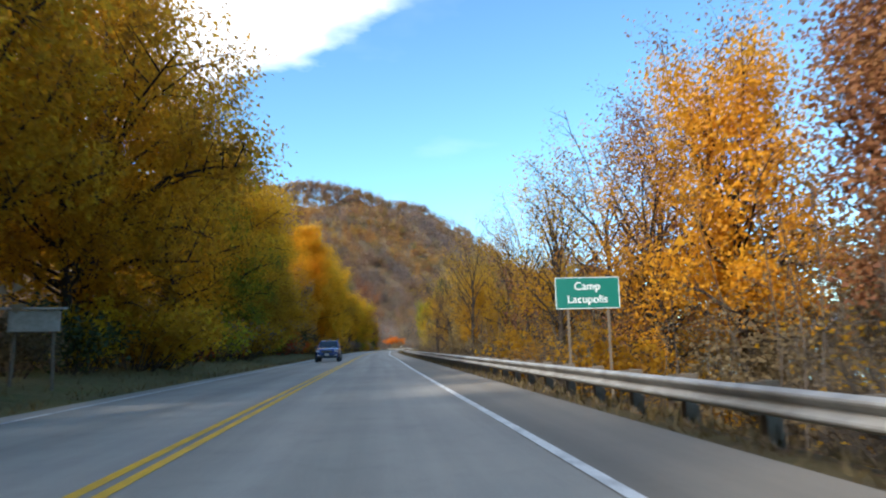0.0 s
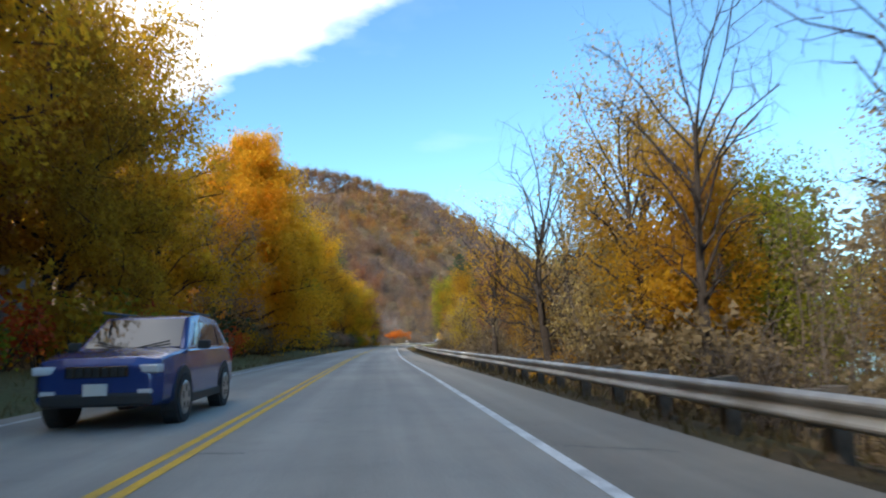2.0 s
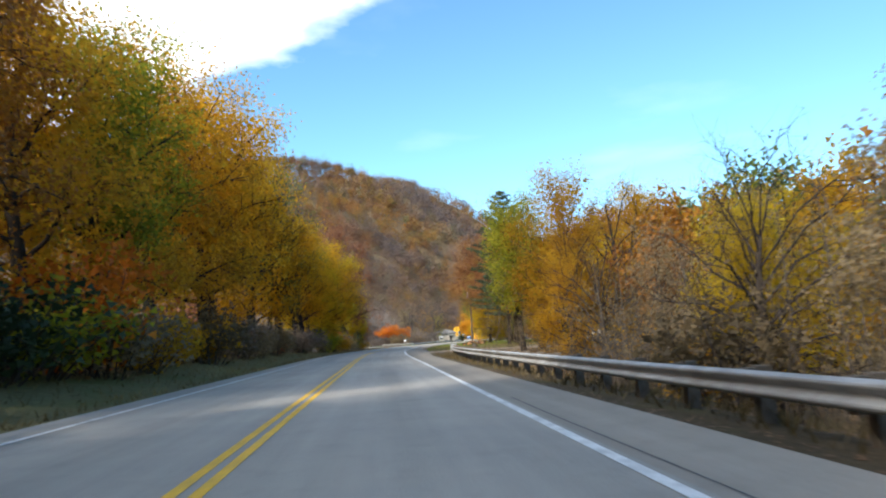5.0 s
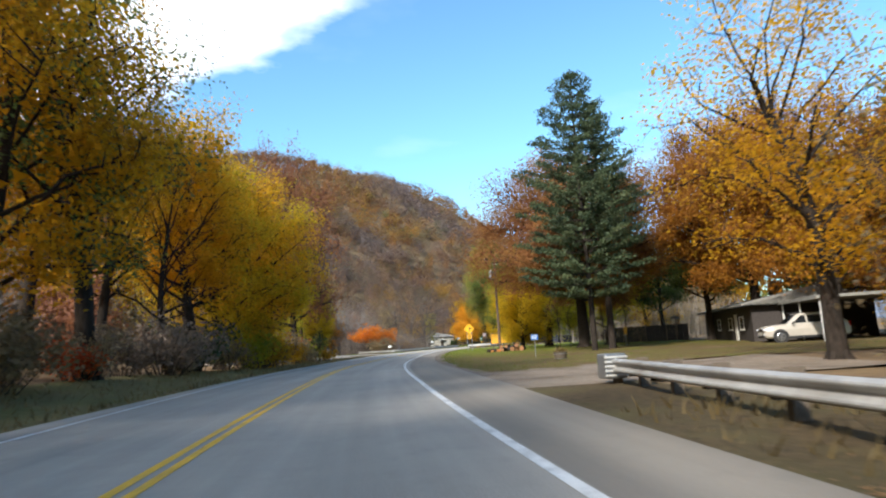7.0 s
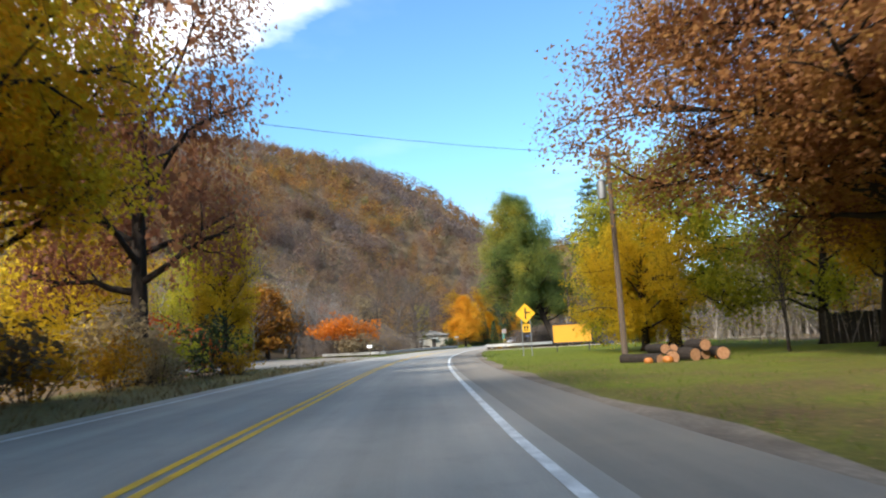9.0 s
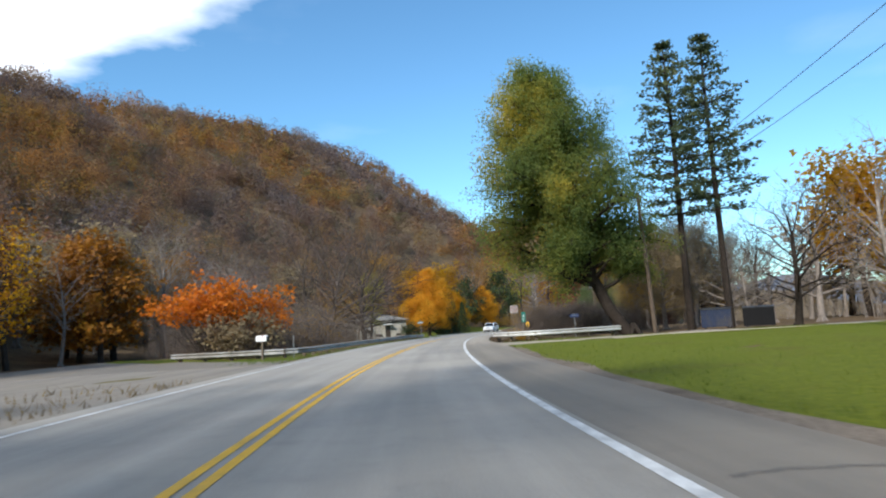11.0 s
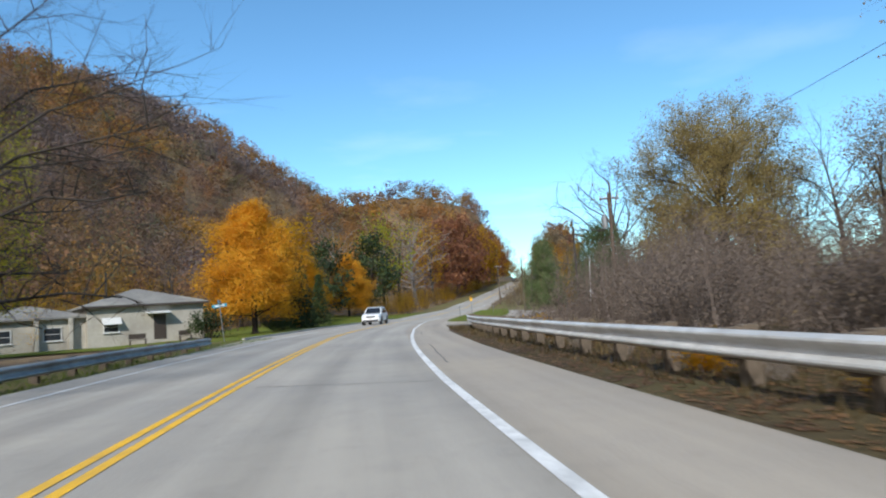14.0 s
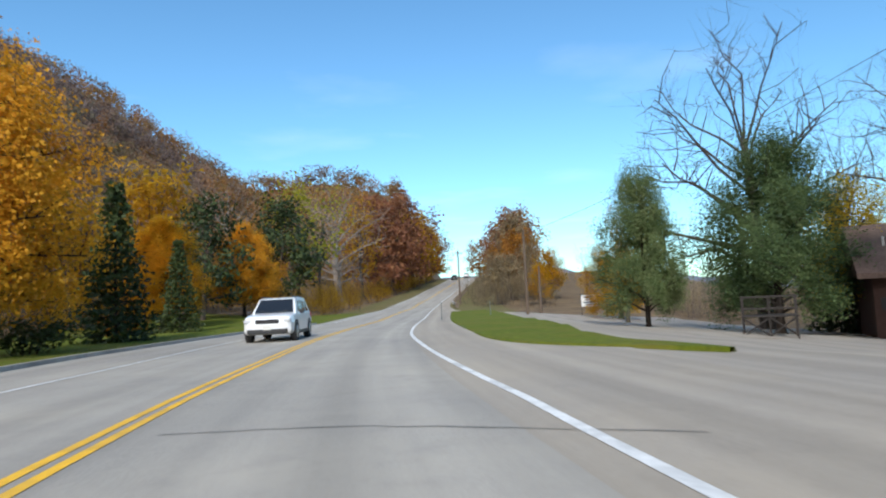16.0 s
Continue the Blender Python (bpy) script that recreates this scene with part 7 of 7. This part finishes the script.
# dumpsters behind the side road
DBLUE = surface("dark_blue_steel", (0.008, 0.016, 0.042), (0.016, 0.03, 0.07), 5.0, 0.8, 0.0, stain=(0.05, 0.045, 0.045), stain_scale=0.8, relief=0.1)
for x, y, m, words in ((39.7, 259.9, DBLUE, "dark blue steel dumpster behind the side road"), (41.8, 258.2, plain("black_steel", (0.01, 0.01, 0.011), 0.85, spec=0.2), "black steel dumpster behind the side road")):
    dp = thing("dumpster", pose(x, y, gz(x, y), 0, 0, -42), words, "dumpster", "dumpsters")
    dp.scale = (0.52, 0.62, 0.76)
    part("body", slab(B(), [(-1.9, -0.9), (1.9, -0.9), (1.75, 0.9), (-1.75, 0.9)], 0.12, 1.75), m, dp)
    for i in range(6):
        part("rib", box(B(), -1.75 + 0.7 * i, -0.94, 0.95, 0.1, 0.08, 1.5, 0.01), m, dp)
    part("lid", box(B(), 0, 0.0, 1.82, 3.9, 1.95, 0.1, 0.02, (4, 0, 0)), BLACK, dp)
    for e in (-1, 1):
        part("skid", box(B(), e * 1.5, 0, 0.05, 0.15, 1.7, 0.16, 0.01), BLACK, dp)

# Brown house past the rail
h3 = thing("house", pose(71.6, 323.8, -1.45, 0, 0, -63.4), "dark red-brown house with a brown shingled gable roof", "house")
walls(h3, "wall", REDWALL, 0.2, 8.0, 0.6, 9.4, -1.5, 2.75)
part("roof", roof_hip(B(), 0.2, 8.0, 0.6, 9.4, 2.75, 2.5, 0.6, hip=False), BROWNROOF, h3)
for x in (0.25, 7.95):
    bm = B()
    v = [bm.verts.new(p) for p in ((x, 0.6, 2.7), (x, 9.4, 2.7), (x, 5.0, 5.0))]
    bm.faces.new(v)
    part("gable", bm, REDWALL, h3)
part("fascia", box(B(), 4.1, -0.02, 2.72, 9.0, 0.05, 0.16, 0.006), BROWNROOF, h3, "brown eaves board")
part("window_band", box(B(), 1.3, 0.58, 1.5, 1.7, 0.05, 0.55, 0.01), BLACK, h3, "dark strip window")
part("wall_box", box(B(), 3.1, 0.55, 1.35, 0.55, 0.15, 0.8, 0.01), SIGNWHITE, h3, "white box on the wall")
# the wall is closed; a black panel paints the darkness inside an opening
part("doorway", box(B(), 8.02, 3.2, 1.0, 0.06, 2.4, 2.2, 0.01), BLACK, h3, "dark open doorway")
for x in (1.0, 3.6):
    part("vent_pipe", rod(B(), (x, 2.6, 3.6), (x, 2.6, 4.6), 0.05), TRIM, h3, "white roof vent pipe")

# timber deck with railing in front of it
# timber colour taken near black to stand in for the tree's shadow
DECKWOOD = plain("shade_darkened_deck_timber", (0.022, 0.017, 0.014), 0.8)
dk = thing("deck", pose(65.6, 325.2, gz(65.6, 325.2), 0, 0, -62), "dark timber deck with railing and cross braces", "deck")
dk.scale = (0.6, 0.6, 0.85)
part("floor", box(B(), 0, 0, 0.95, 3.4, 2.4, 0.08, 0.01), DECKWOOD, dk)
for x, y in ((-1.6, -1.1), (0, -1.1), (1.6, -1.1), (-1.6, 1.1), (1.6, 1.1)):
    part("post", box(B(), x, y, 0.8, 0.1, 0.1, 2.2, 0.008), DECKWOOD, dk)
for x0, x1 in ((-1.6, 0), (0, 1.6)):
    part("brace", rod(B(), (x0, -1.12, 0.05), (x1, -1.12, 0.9), 0.045, 0.045, 4), DECKWOOD, dk)
    part("brace", rod(B(), (x1, -1.12, 0.05), (x0, -1.12, 0.9), 0.045, 0.045, 4), DECKWOOD, dk)
for z in (1.3, 1.85):
    part("handrail", box(B(), 0, -1.12, z, 3.4, 0.05, 0.09, 0.008), DECKWOOD, dk)
for i in range(16):
    part("baluster", box(B(), -1.5 + 0.2 * i, -1.12, 1.58, 0.035, 0.035, 0.55), DECKWOOD, dk)
bn = thing("wheelie_bin", pose(64.0, 318.6, gz(64, 318.6), 0, 0, -60), "blue plastic wheelie bin beside the house", "bin")
part("body", slab(B(), [(-0.28, -0.32), (0.28, -0.32), (0.25, 0.3), (-0.25, 0.3)], 0.08, 1.0), plain("blue_plastic", (0.02, 0.13, 0.42), 0.5), bn)
part("lid", box(B(), 0, 0, 1.03, 0.6, 0.68, 0.06, 0.02), MATS["blue_plastic"], bn)
for e in (-1, 1):
    part("wheel", rod(B(), (e * 0.3, 0.26, 0.1), (e * 0.25, 0.26, 0.1), 0.1, 0.1, 14), BLACK, bn)

# White board with dark writing by the shore
wb = thing("notice_board", pose(88.8, 354.5, gz(88.8, 354.5), 0, 0, -36), "wide white board with dark lines of writing", "sign board")
part("face", panel(B(), 2.4, 1.1, 0.04, 0.02, 1.5), SIGNWHITE, wb)
part("frame", box(B(), 0, 0.03, 2.1, 2.6, 0.1, 0.1, 0.01), DARKDOOR, wb)
for i, (z, w) in enumerate(((1.85, 1.9), (1.6, 1.6), (1.35, 2.0), (1.12, 1.5))):
    part("legend", box(B(), 0, -0.026, z, w, 0.006, 0.12), BLACK, wb, "dark bar of writing")
for x in (-1.2, 1.2):
    part("post", box(B(), x, 0.05, 0.8, 0.12, 0.12, 2.8, 0.01), POST, wb)


# ---------------------------------------------------------------- vehicles
TYRE = plain("tyre_rubber", (0.018, 0.018, 0.019), 0.85)
RIM = plain("alloy_rim", (0.36, 0.37, 0.38), 0.3, 0.9)
CARGLASS = glass("tinted_car_glass", (0.015, 0.017, 0.02), 0.04)
LAMP = glass("headlamp_lens", (0.55, 0.56, 0.58), 0.08)
TAIL = plain("red_lamp_lens", (0.35, 0.01, 0.01), 0.2)
CHROME = plain("dark_chrome", (0.10, 0.10, 0.11), 0.2, 0.9)
PLASTIC = plain("black_car_plastic", (0.02, 0.02, 0.021), 0.6)


def suv(m, paint, label, L=4.75, W=1.92, H=1.74):
    """A boxy sport utility car whose nose faces -y."""
    car = thing("car", m, label, "car")
    hw, hl = W / 2, L / 2
    # lower body: lofted cross-sections from nose to tail (y, half-width, z low, z high)
    secs = [(-hl, hw * 0.80, 0.42, 0.86), (-hl + 0.10, hw * 0.93, 0.32, 0.98), (-hl + 0.5, hw * 0.985, 0.28, 1.05), (-hl + 1.15, hw, 0.28, 1.10), (0, hw, 0.27, 1.12), (hl - 0.8, hw, 0.28, 1.13), (hl - 0.12, hw * 0.96, 0.32, 1.10), (hl, hw * 0.88, 0.45, 0.98)]
    v, f = [], []
    n = 10
    for y, w, z0, z1 in secs:
        zb = z0 + 0.62 * (z1 - z0)
        for x, z in ((-w * 0.9, z0), (-w, z0 + 0.1), (-w, zb), (-w * 0.94, z1 - 0.02), (-w * 0.6, z1 + 0.02), (w * 0.6, z1 + 0.02), (w * 0.94, z1 - 0.02), (w, zb), (w, z0 + 0.1), (w * 0.9, z0)):
            v.append((x, y, z))
    for i in range(len(secs) - 1):
        for j in range(n):
            f.append((i * n + j, i * n + (j + 1) % n, (i + 1) * n + (j + 1) % n, (i + 1) * n + j))
    f += [tuple(range(n)), tuple(range((len(secs) - 1) * n, len(secs) * n))[::-1]]
    body = part("body", mesh_of("body", v, f, [paint], smooth_shade=False), None, car)
    bm = B(); bm.from_mesh(body.data); bmesh.ops.recalc_face_normals(bm, faces=bm.faces); bm.to_mesh(body.data); bm.free()
    mod = body.modifiers.new("soft edges", "BEVEL"); mod.width, mod.segments, mod.limit_method = 0.035, 2, "ANGLE"
    # cabin
    cab = [(-hl + 1.22, 1.08, hw * 0.90), (-hl + 1.95, H - 0.06, hw * 0.74), (0.3, H, hw * 0.75), (hl - 0.75, H - 0.04, hw * 0.74), (hl - 0.15, 1.10, hw * 0.88)]
    v, f = [], []
    for y, z, w in cab:
        v += [(-w, y, z), (w, y, z)]
    v += [(-hw * 0.93, -hl + 1.22, 1.05), (hw * 0.93, -hl + 1.22, 1.05), (-hw * 0.93, hl - 0.15, 1.05), (hw * 0.93, hl - 0.15, 1.05)]
    f = [(2, 3, 5, 4), (4, 5, 7, 6), (0, 1, 3, 2), (6, 7, 9, 8), (0, 2, 4, 6, 8, 12, 10), (1, 11, 13, 9, 7, 5, 3), (10, 11, 1, 0), (8, 9, 13, 12)]
    cb = part("cabin", mesh_of("cabin", v, f, [paint]), None, car)
    bm = B(); bm.from_mesh(cb.data); bmesh.ops.recalc_face_normals(bm, faces=bm.faces); bm.to_mesh(cb.data); bm.free()
    mod = cb.modifiers.new("soft edges", "BEVEL"); mod.width, mod.segments, mod.limit_method = 0.05, 3, "ANGLE"

    def pane(name, q):
        bm = B()
        vs = [bm.verts.new(p) for p in q]
        bm.faces.new(vs)
        bmesh.ops.recalc_face_normals(bm, faces=bm.faces)
        return part(name, bm, CARGLASS, car)

    y0, y1 = -hl + 1.22, -hl + 1.95
    d = Vector((0, -(H - 1.14), (y1 - y0))).normalized() * 0.02
    a0, a1 = 0.1, 0.9
    def fw(u, sgn):
        return (sgn * (hw * 0.90 + (hw * 0.74 - hw * 0.90) * u) * 0.9, y0 + (y1 - y0) * u - 0.02, 1.08 + (H - 0.06 - 1.08) * u + 0.015)
    pane("windscreen", [fw(0.06, -1), fw(0.06, 1), fw(0.92, 1), fw(0.92, -1)])
    yr0, yr1 = hl - 0.15, hl - 0.75
    def rw(u, sgn):
        return (sgn * (hw * 0.88 + (hw * 0.74 - hw * 0.88) * u) * 0.86, yr0 + (yr1 - yr0) * u + 0.02, 1.10 + (H - 0.04 - 1.10) * u + 0.012)
    pane("rear_window", [rw(0.12, -1), rw(0.12, 1), rw(0.85, 1), rw(0.85, -1)])
    def side(y, u, sgn):
        return (sgn * (hw * 0.915 + (hw * 0.752 - hw * 0.915) * u + 0.012), y, 1.10 + (H - 0.05 - 1.10) * u)
    for sgn in (-1, 1):
        for ya, yb, yc, yd in ((-hl + 1.62, -hl + 2.12, -0.02, -0.02), (0.08, 0.08, 1.05, 1.05), (1.15, 1.15, hl - 0.92, hl - 0.62)):
            pane("side_window", [side(ya, 0.08, sgn), side(yb, 0.82, sgn), side(yc, 0.82, sgn), side(yd, 0.08, sgn)])
        part("mirror", box(B(), sgn * (hw + 0.10), -hl + 1.6, 1.15, 0.2, 0.1, 0.15, 0.03), PLASTIC, car)
        part("headlight", box(B(), sgn * hw * 0.74, -hl + 0.06, 0.83, 0.36, 0.16, 0.12, 0.03, (0, 0, -sgn * 14)), LAMP, car, "clear headlamp")
        part("fog_lamp", box(B(), sgn * hw * 0.70, -hl + 0.03, 0.52, 0.2, 0.1, 0.07, 0.02), LAMP, car)
        part("tail_light", box(B(), sgn * hw * 0.84, hl - 0.06, 0.95, 0.22, 0.12, 0.28, 0.03), TAIL, car, "red tail lamp")
        part("sill", box(B(), sgn * (hw - 0.03), 0.05, 0.33, 0.1, L * 0.5, 0.14, 0.02), PLASTIC, car)
        part("roof_rail", rod(B(), (sgn * hw * 0.66, -0.6, H + 0.02), (sgn * hw * 0.66, hl - 0.9, H + 0.02), 0.022), PLASTIC, car)
        for y in (-hl + 0.88, hl - 0.95):
            part("wheel_arch", rod(B(), (sgn * (hw - 0.20), y, 0.40), (sgn * (hw + 0.012), y, 0.40), 0.44, 0.44, 22), PLASTIC, car)
            w = part("tyre", rod(B(), (sgn * (hw - 0.22), y, 0.365), (sgn * (hw + 0.03), y, 0.365), 0.365, 0.365, 26), TYRE, car)
            part("rim", rod(B(), (sgn * (hw + 0.03), y, 0.365), (sgn * (hw + 0.042), y, 0.365), 0.25, 0.22, 20), RIM, w)
            for k in range(5):
                a = k * 1.257
                part("spoke_gap", box(B(), sgn * (hw + 0.042), y + 0.14 * math.sin(a), 0.365 + 0.14 * math.cos(a), 0.006, 0.07, 0.1), BLACK, w)
    g = part("grille", box(B(), 0, -hl + 0.015, 0.80, W * 0.46, 0.08, 0.16, 0.02), CHROME, car, "dark slotted grille")
    for i in range(7):
        part("slot", box(B(), (i - 3) * W * 0.062, -hl - 0.03, 0.80, 0.075, 0.012, 0.12), BLACK, g)
    part("bumper", box(B(), 0, -hl + 0.03, 0.42, W * 0.80, 0.14, 0.18, 0.04), PLASTIC, car)
    part("rear_bumper", box(B(), 0, hl - 0.03, 0.46, W * 0.84, 0.14, 0.2, 0.04), PLASTIC, car)
    part("plate", box(B(), 0, -hl - 0.045, 0.56, 0.32, 0.01, 0.16, 0.004), TRIM, car, "pale number plate")
    for yb in (-hl + 1.24,):
        for sgn in (-1, 1):
            part("wiper", rod(B(), (sgn * 0.1, yb - 0.03, 1.12), (sgn * 0.55, yb + 0.08, 1.22), 0.012), BLACK, car)
    return car


BLUEPAINT = plain("blue_car_paint", (0.018, 0.045, 0.19), 0.25, 0.3, 0.5, 0.6)
WHITECAR = plain("white_car_paint", (0.74, 0.75, 0.75), 0.3, 0.0, 0.5, 0.6)
TANCAR = plain("pale_tan_car_paint", (0.46, 0.42, 0.36), 0.35, 0.2, 0.5, 0.5)
DARKCAR = plain("dark_car_paint", (0.03, 0.032, 0.035), 0.3, 0.3, 0.5, 0.5)


def on_lane(s, d, flip=0):
    x, y = on_road(s, d)
    return pose(float(x), float(y), float(road_z(s)) + 0.0, 0, 0, heading(s) + flip)


suv(on_lane(52.8, -1.85), BLUEPAINT, "dark blue boxy sport utility car on the far lane", 4.4, 1.82, 1.68)
suv(on_lane(346.5, -1.85), WHITECAR, "white sport utility car on the far lane", 4.82, 1.94, 1.76)
suv(on_lane(531, -1.9), DARKCAR, "small dark car coming over the rise")
suv(on_lane(541, 1.4, 180), WHITECAR, "small white car going over the rise")
suv(pose(28.6, 178.6, gz(28.6, 178.6) + 0.02, 0, 0, -112), TANCAR, "pale tan sport utility car parked under the carport")

# ---------------------------------------------------------------- road wear
def crack(pts, w, label="dark sealed crack across the lane"):
    """A thin wandering strip of sealing tar along plan points given as (s, d)."""
    rng = random.Random(round(pts[0][0] * 10))
    p = catmull(pts, 8)
    v, f = [], []
    for i, (s, d) in enumerate(p):
        o = rng.uniform(-0.03, 0.03)
        k = w * rng.uniform(0.4, 1.0)
        i2 = min(i + 1, len(p) - 1); i1 = max(i - 1, 0)
        ts, td = p[i2][0] - p[i1][0], p[i2][1] - p[i1][1]
        l = math.hypot(ts, td) or 1
        ns, nd = -td / l, ts / l
        for e in (-0.5, 0.5):
            x, y = on_road(s + ns * (o + e * k), d + nd * (o + e * k))
            v.append((float(x), float(y), float(road_z(s)) + 0.004))
    for i in range(len(p) - 1):
        f.append((2 * i, 2 * i + 1, 2 * i + 3, 2 * i + 2))
    tagged(new("road_crack", mesh_of("road_crack", v, f, [TAR])), label, "road crack", kind="structure")


for line in (((48.4, -0.14), (48.3, 0.3), (48.2, 0.62)), ((47.8, 3.89), (47.5, 4.4), (47.2, 4.82)), ((56.8, 1.8), (56.7, 2.0), (56.6, 2.15)), ((28.7, 4.2), (28.5, 4.35), (28.4, 4.55)),
             ((72.3, -3.2), (72.2, -2.9), (72.1, -2.6)), ((250.0, 0.33), (249.8, 0.94), (249.7, 1.55)), ((248.8, 3.87), (248.6, 4.3), (248.4, 4.8)), ((259.1, 0.46), (259.2, 0.7), (259.4, 0.97)),
             ((291.2, 0.6), (290.5, 2.2), (289.9, 3.5)), ((300.9, 0.3), (300.8, 1.34), (300.6, 2.3)), ((325.2, 0.4), (324.8, 2.4), (323.4, 5.0)), ((315.7, 4.2), (315.4, 5.0), (315.0, 5.7)),
             ((305.0, 4.0), (304.9, 4.9), (304.6, 5.5)), ((117, 0.3), (117.1, 0.9), (117, 1.5)), ((213, 0.4), (213.1, 1.1), (212.9, 1.7)), ((226, 3.9), (226.1, 4.4), (226, 5.0))):
    crack(line, 0.042)
for line in (((66, 4.9), (70.1, 4.7), (73.9, 4.15), (80, 4.05)), ((80, 4.05), (90, 3.95), (98, 3.9), (114, 3.85)), ((264.4, 4.5), (263, 4.4), (261.0, 4.1), (259.6, 4.05)), ((293, 4.0), (296, 4.1), (300, 4.2)),
             ((309, 4.35), (311, 4.42), (313, 4.5)), ((157.6, 5.75), (160, 5.62), (163, 5.6), (167, 5.66))):
    crack(line, 0.04, "dark ragged seam along the shoulder")

# Kerb beside the lawn at the maple
ss = np.arange(322, 372, 1.0)
bm = B()
for s0, s1 in zip(ss[:-1], ss[1:]):
    q = []
    for s, d in ((s0, EDGE_L(s0)), (s1, EDGE_L(s1)), (s1, EDGE_L(s1) - 0.16), (s0, EDGE_L(s0) - 0.16)):
        x, y = on_road(s, d)
        q.append((float(x), float(y), float(road_z(s))))
    lo = [bm.verts.new((x, y, z - 0.1)) for x, y, z in q]
    hi = [bm.verts.new((x, y, z + 0.13)) for x, y, z in q]
    for i in range(4):
        bm.faces.new((lo[i], lo[(i + 1) % 4], hi[(i + 1) % 4], hi[i]))
    bm.faces.new(hi)
me = bpy.data.meshes.new("kerb"); bm.to_mesh(me); bm.free(); me.materials.append(CONCRETE)
tagged(new("kerb", me), "pale concrete kerb along the lawn", "kerb", kind="structure")


# ---------------------------------------------------------------- grass and fallen leaves
def strewn(name, spots, mat, label, category, size, lift, upright, seed):
    """Blades or fallen leaves lying on the ground at (s, d) places, too many to count."""
    rng = np.random.default_rng(seed)
    s, d = np.array(spots).T
    x, y = on_road(s, d)
    z = ground_z(x, y, s, d) + 0.035
    n = len(s)
    a = rng.uniform(0, 2 * np.pi, n)
    sz = size * rng.uniform(0.5, 1.3, n)
    ax = np.stack([np.cos(a), np.sin(a), np.zeros(n)], 1)
    if upright:
        tip = np.stack([rng.normal(0, 0.5, n), rng.normal(0, 0.5, n), np.ones(n)], 1) * sz[:, None]
        w = 0.10
    else:
        tip = np.stack([-np.sin(a), np.cos(a), rng.uniform(0.0, 0.16, n)], 1) * sz[:, None]
        w = 0.4
    p0 = np.stack([x, y, z + lift], 1)
    v = np.stack([p0 - ax * sz[:, None] * w, p0 + ax * sz[:, None] * w, p0 + tip], 1).reshape(-1, 3)
    tagged(new(name, mesh_of(name, v, np.arange(3 * n).reshape(-1, 3), [mat])), label, category, kind="stuff")


rl_ = np.random.default_rng(77)


def belt(n, s0, s1, d0, d1, power=1.6):
    s = rl_.uniform(s0, s1, n)
    return np.stack([s, d0 + (d1 - d0) * rl_.random(n) ** power], 1)


LITTER = foliage("leaf_litter", [(0.08, 0.04, 0.02), (0.15, 0.08, 0.035), (0.23, 0.13, 0.05), (0.32, 0.20, 0.07)], trans=0.2)
GRASSBLADE = foliage("grass_blades", [(0.04, 0.075, 0.01), (0.08, 0.13, 0.015), (0.14, 0.17, 0.02), (0.22, 0.20, 0.05)], trans=0.3)
strewn("fallen_leaves", belt(22000, 160, 212, 5.9, 24, 1.0), LITTER, "brown fallen leaves strewn over the lawn", "leaves", 0.07, 0.0, False, 1)
strewn("fallen_leaves", belt(7000, -4, 150, 4.9, 8.0, 1.0), LITTER, "brown leaves along the rail's foot", "leaves", 0.10, 0.0, False, 2)
strewn("fallen_leaves", belt(7000, -4, 220, -4.5, -10, 1.2), LITTER, "dry leaves along the bank's foot", "leaves", 0.11, 0.0, False, 3)
strewn("grass", belt(9000, 166, 256, 5.95, 16), GRASSBLADE, "short lawn grass beside the shoulder", "grass", 0.10, -0.02, True, 4)
strewn("grass", belt(9000, -4, 240, -4.45, -8.5), DRYGRASS, "dry grass along the far edge", "grass", 0.20, -0.02, True, 5)
BROWNGRASS = foliage("brown_grass", [(0.04, 0.03, 0.014), (0.08, 0.058, 0.024), (0.13, 0.092, 0.036), (0.18, 0.13, 0.05)], trans=0.2)
strewn("grass", belt(9000, -4, 152, 5.6, 8.2, 1.0), BROWNGRASS, "dry grass under the rail", "grass", 0.22, -0.02, True, 6)
strewn("grass", belt(9000, 263, 321, 6.1, 9.4, 1.0), BROWNGRASS, "dry grass and weeds under the rail", "grass", 0.15, -0.02, True, 7)
strewn("fallen_leaves", belt(12000, 264, 320, 5.6, 8.4, 1.0), LITTER, "brown leaves along the rail's foot", "leaves", 0.10, 0.0, False, 8)
strewn("grass", belt(6000, 250, 322, -4.7, -7.5), GRASSBLADE, "green grass beside the far rail", "grass", 0.14, -0.02, True, 9)
strewn("grass", belt(6000, 324, 372, -7.3, -14), GRASSBLADE, "short lawn grass behind the kerb", "grass", 0.10, -0.02, True, 10)
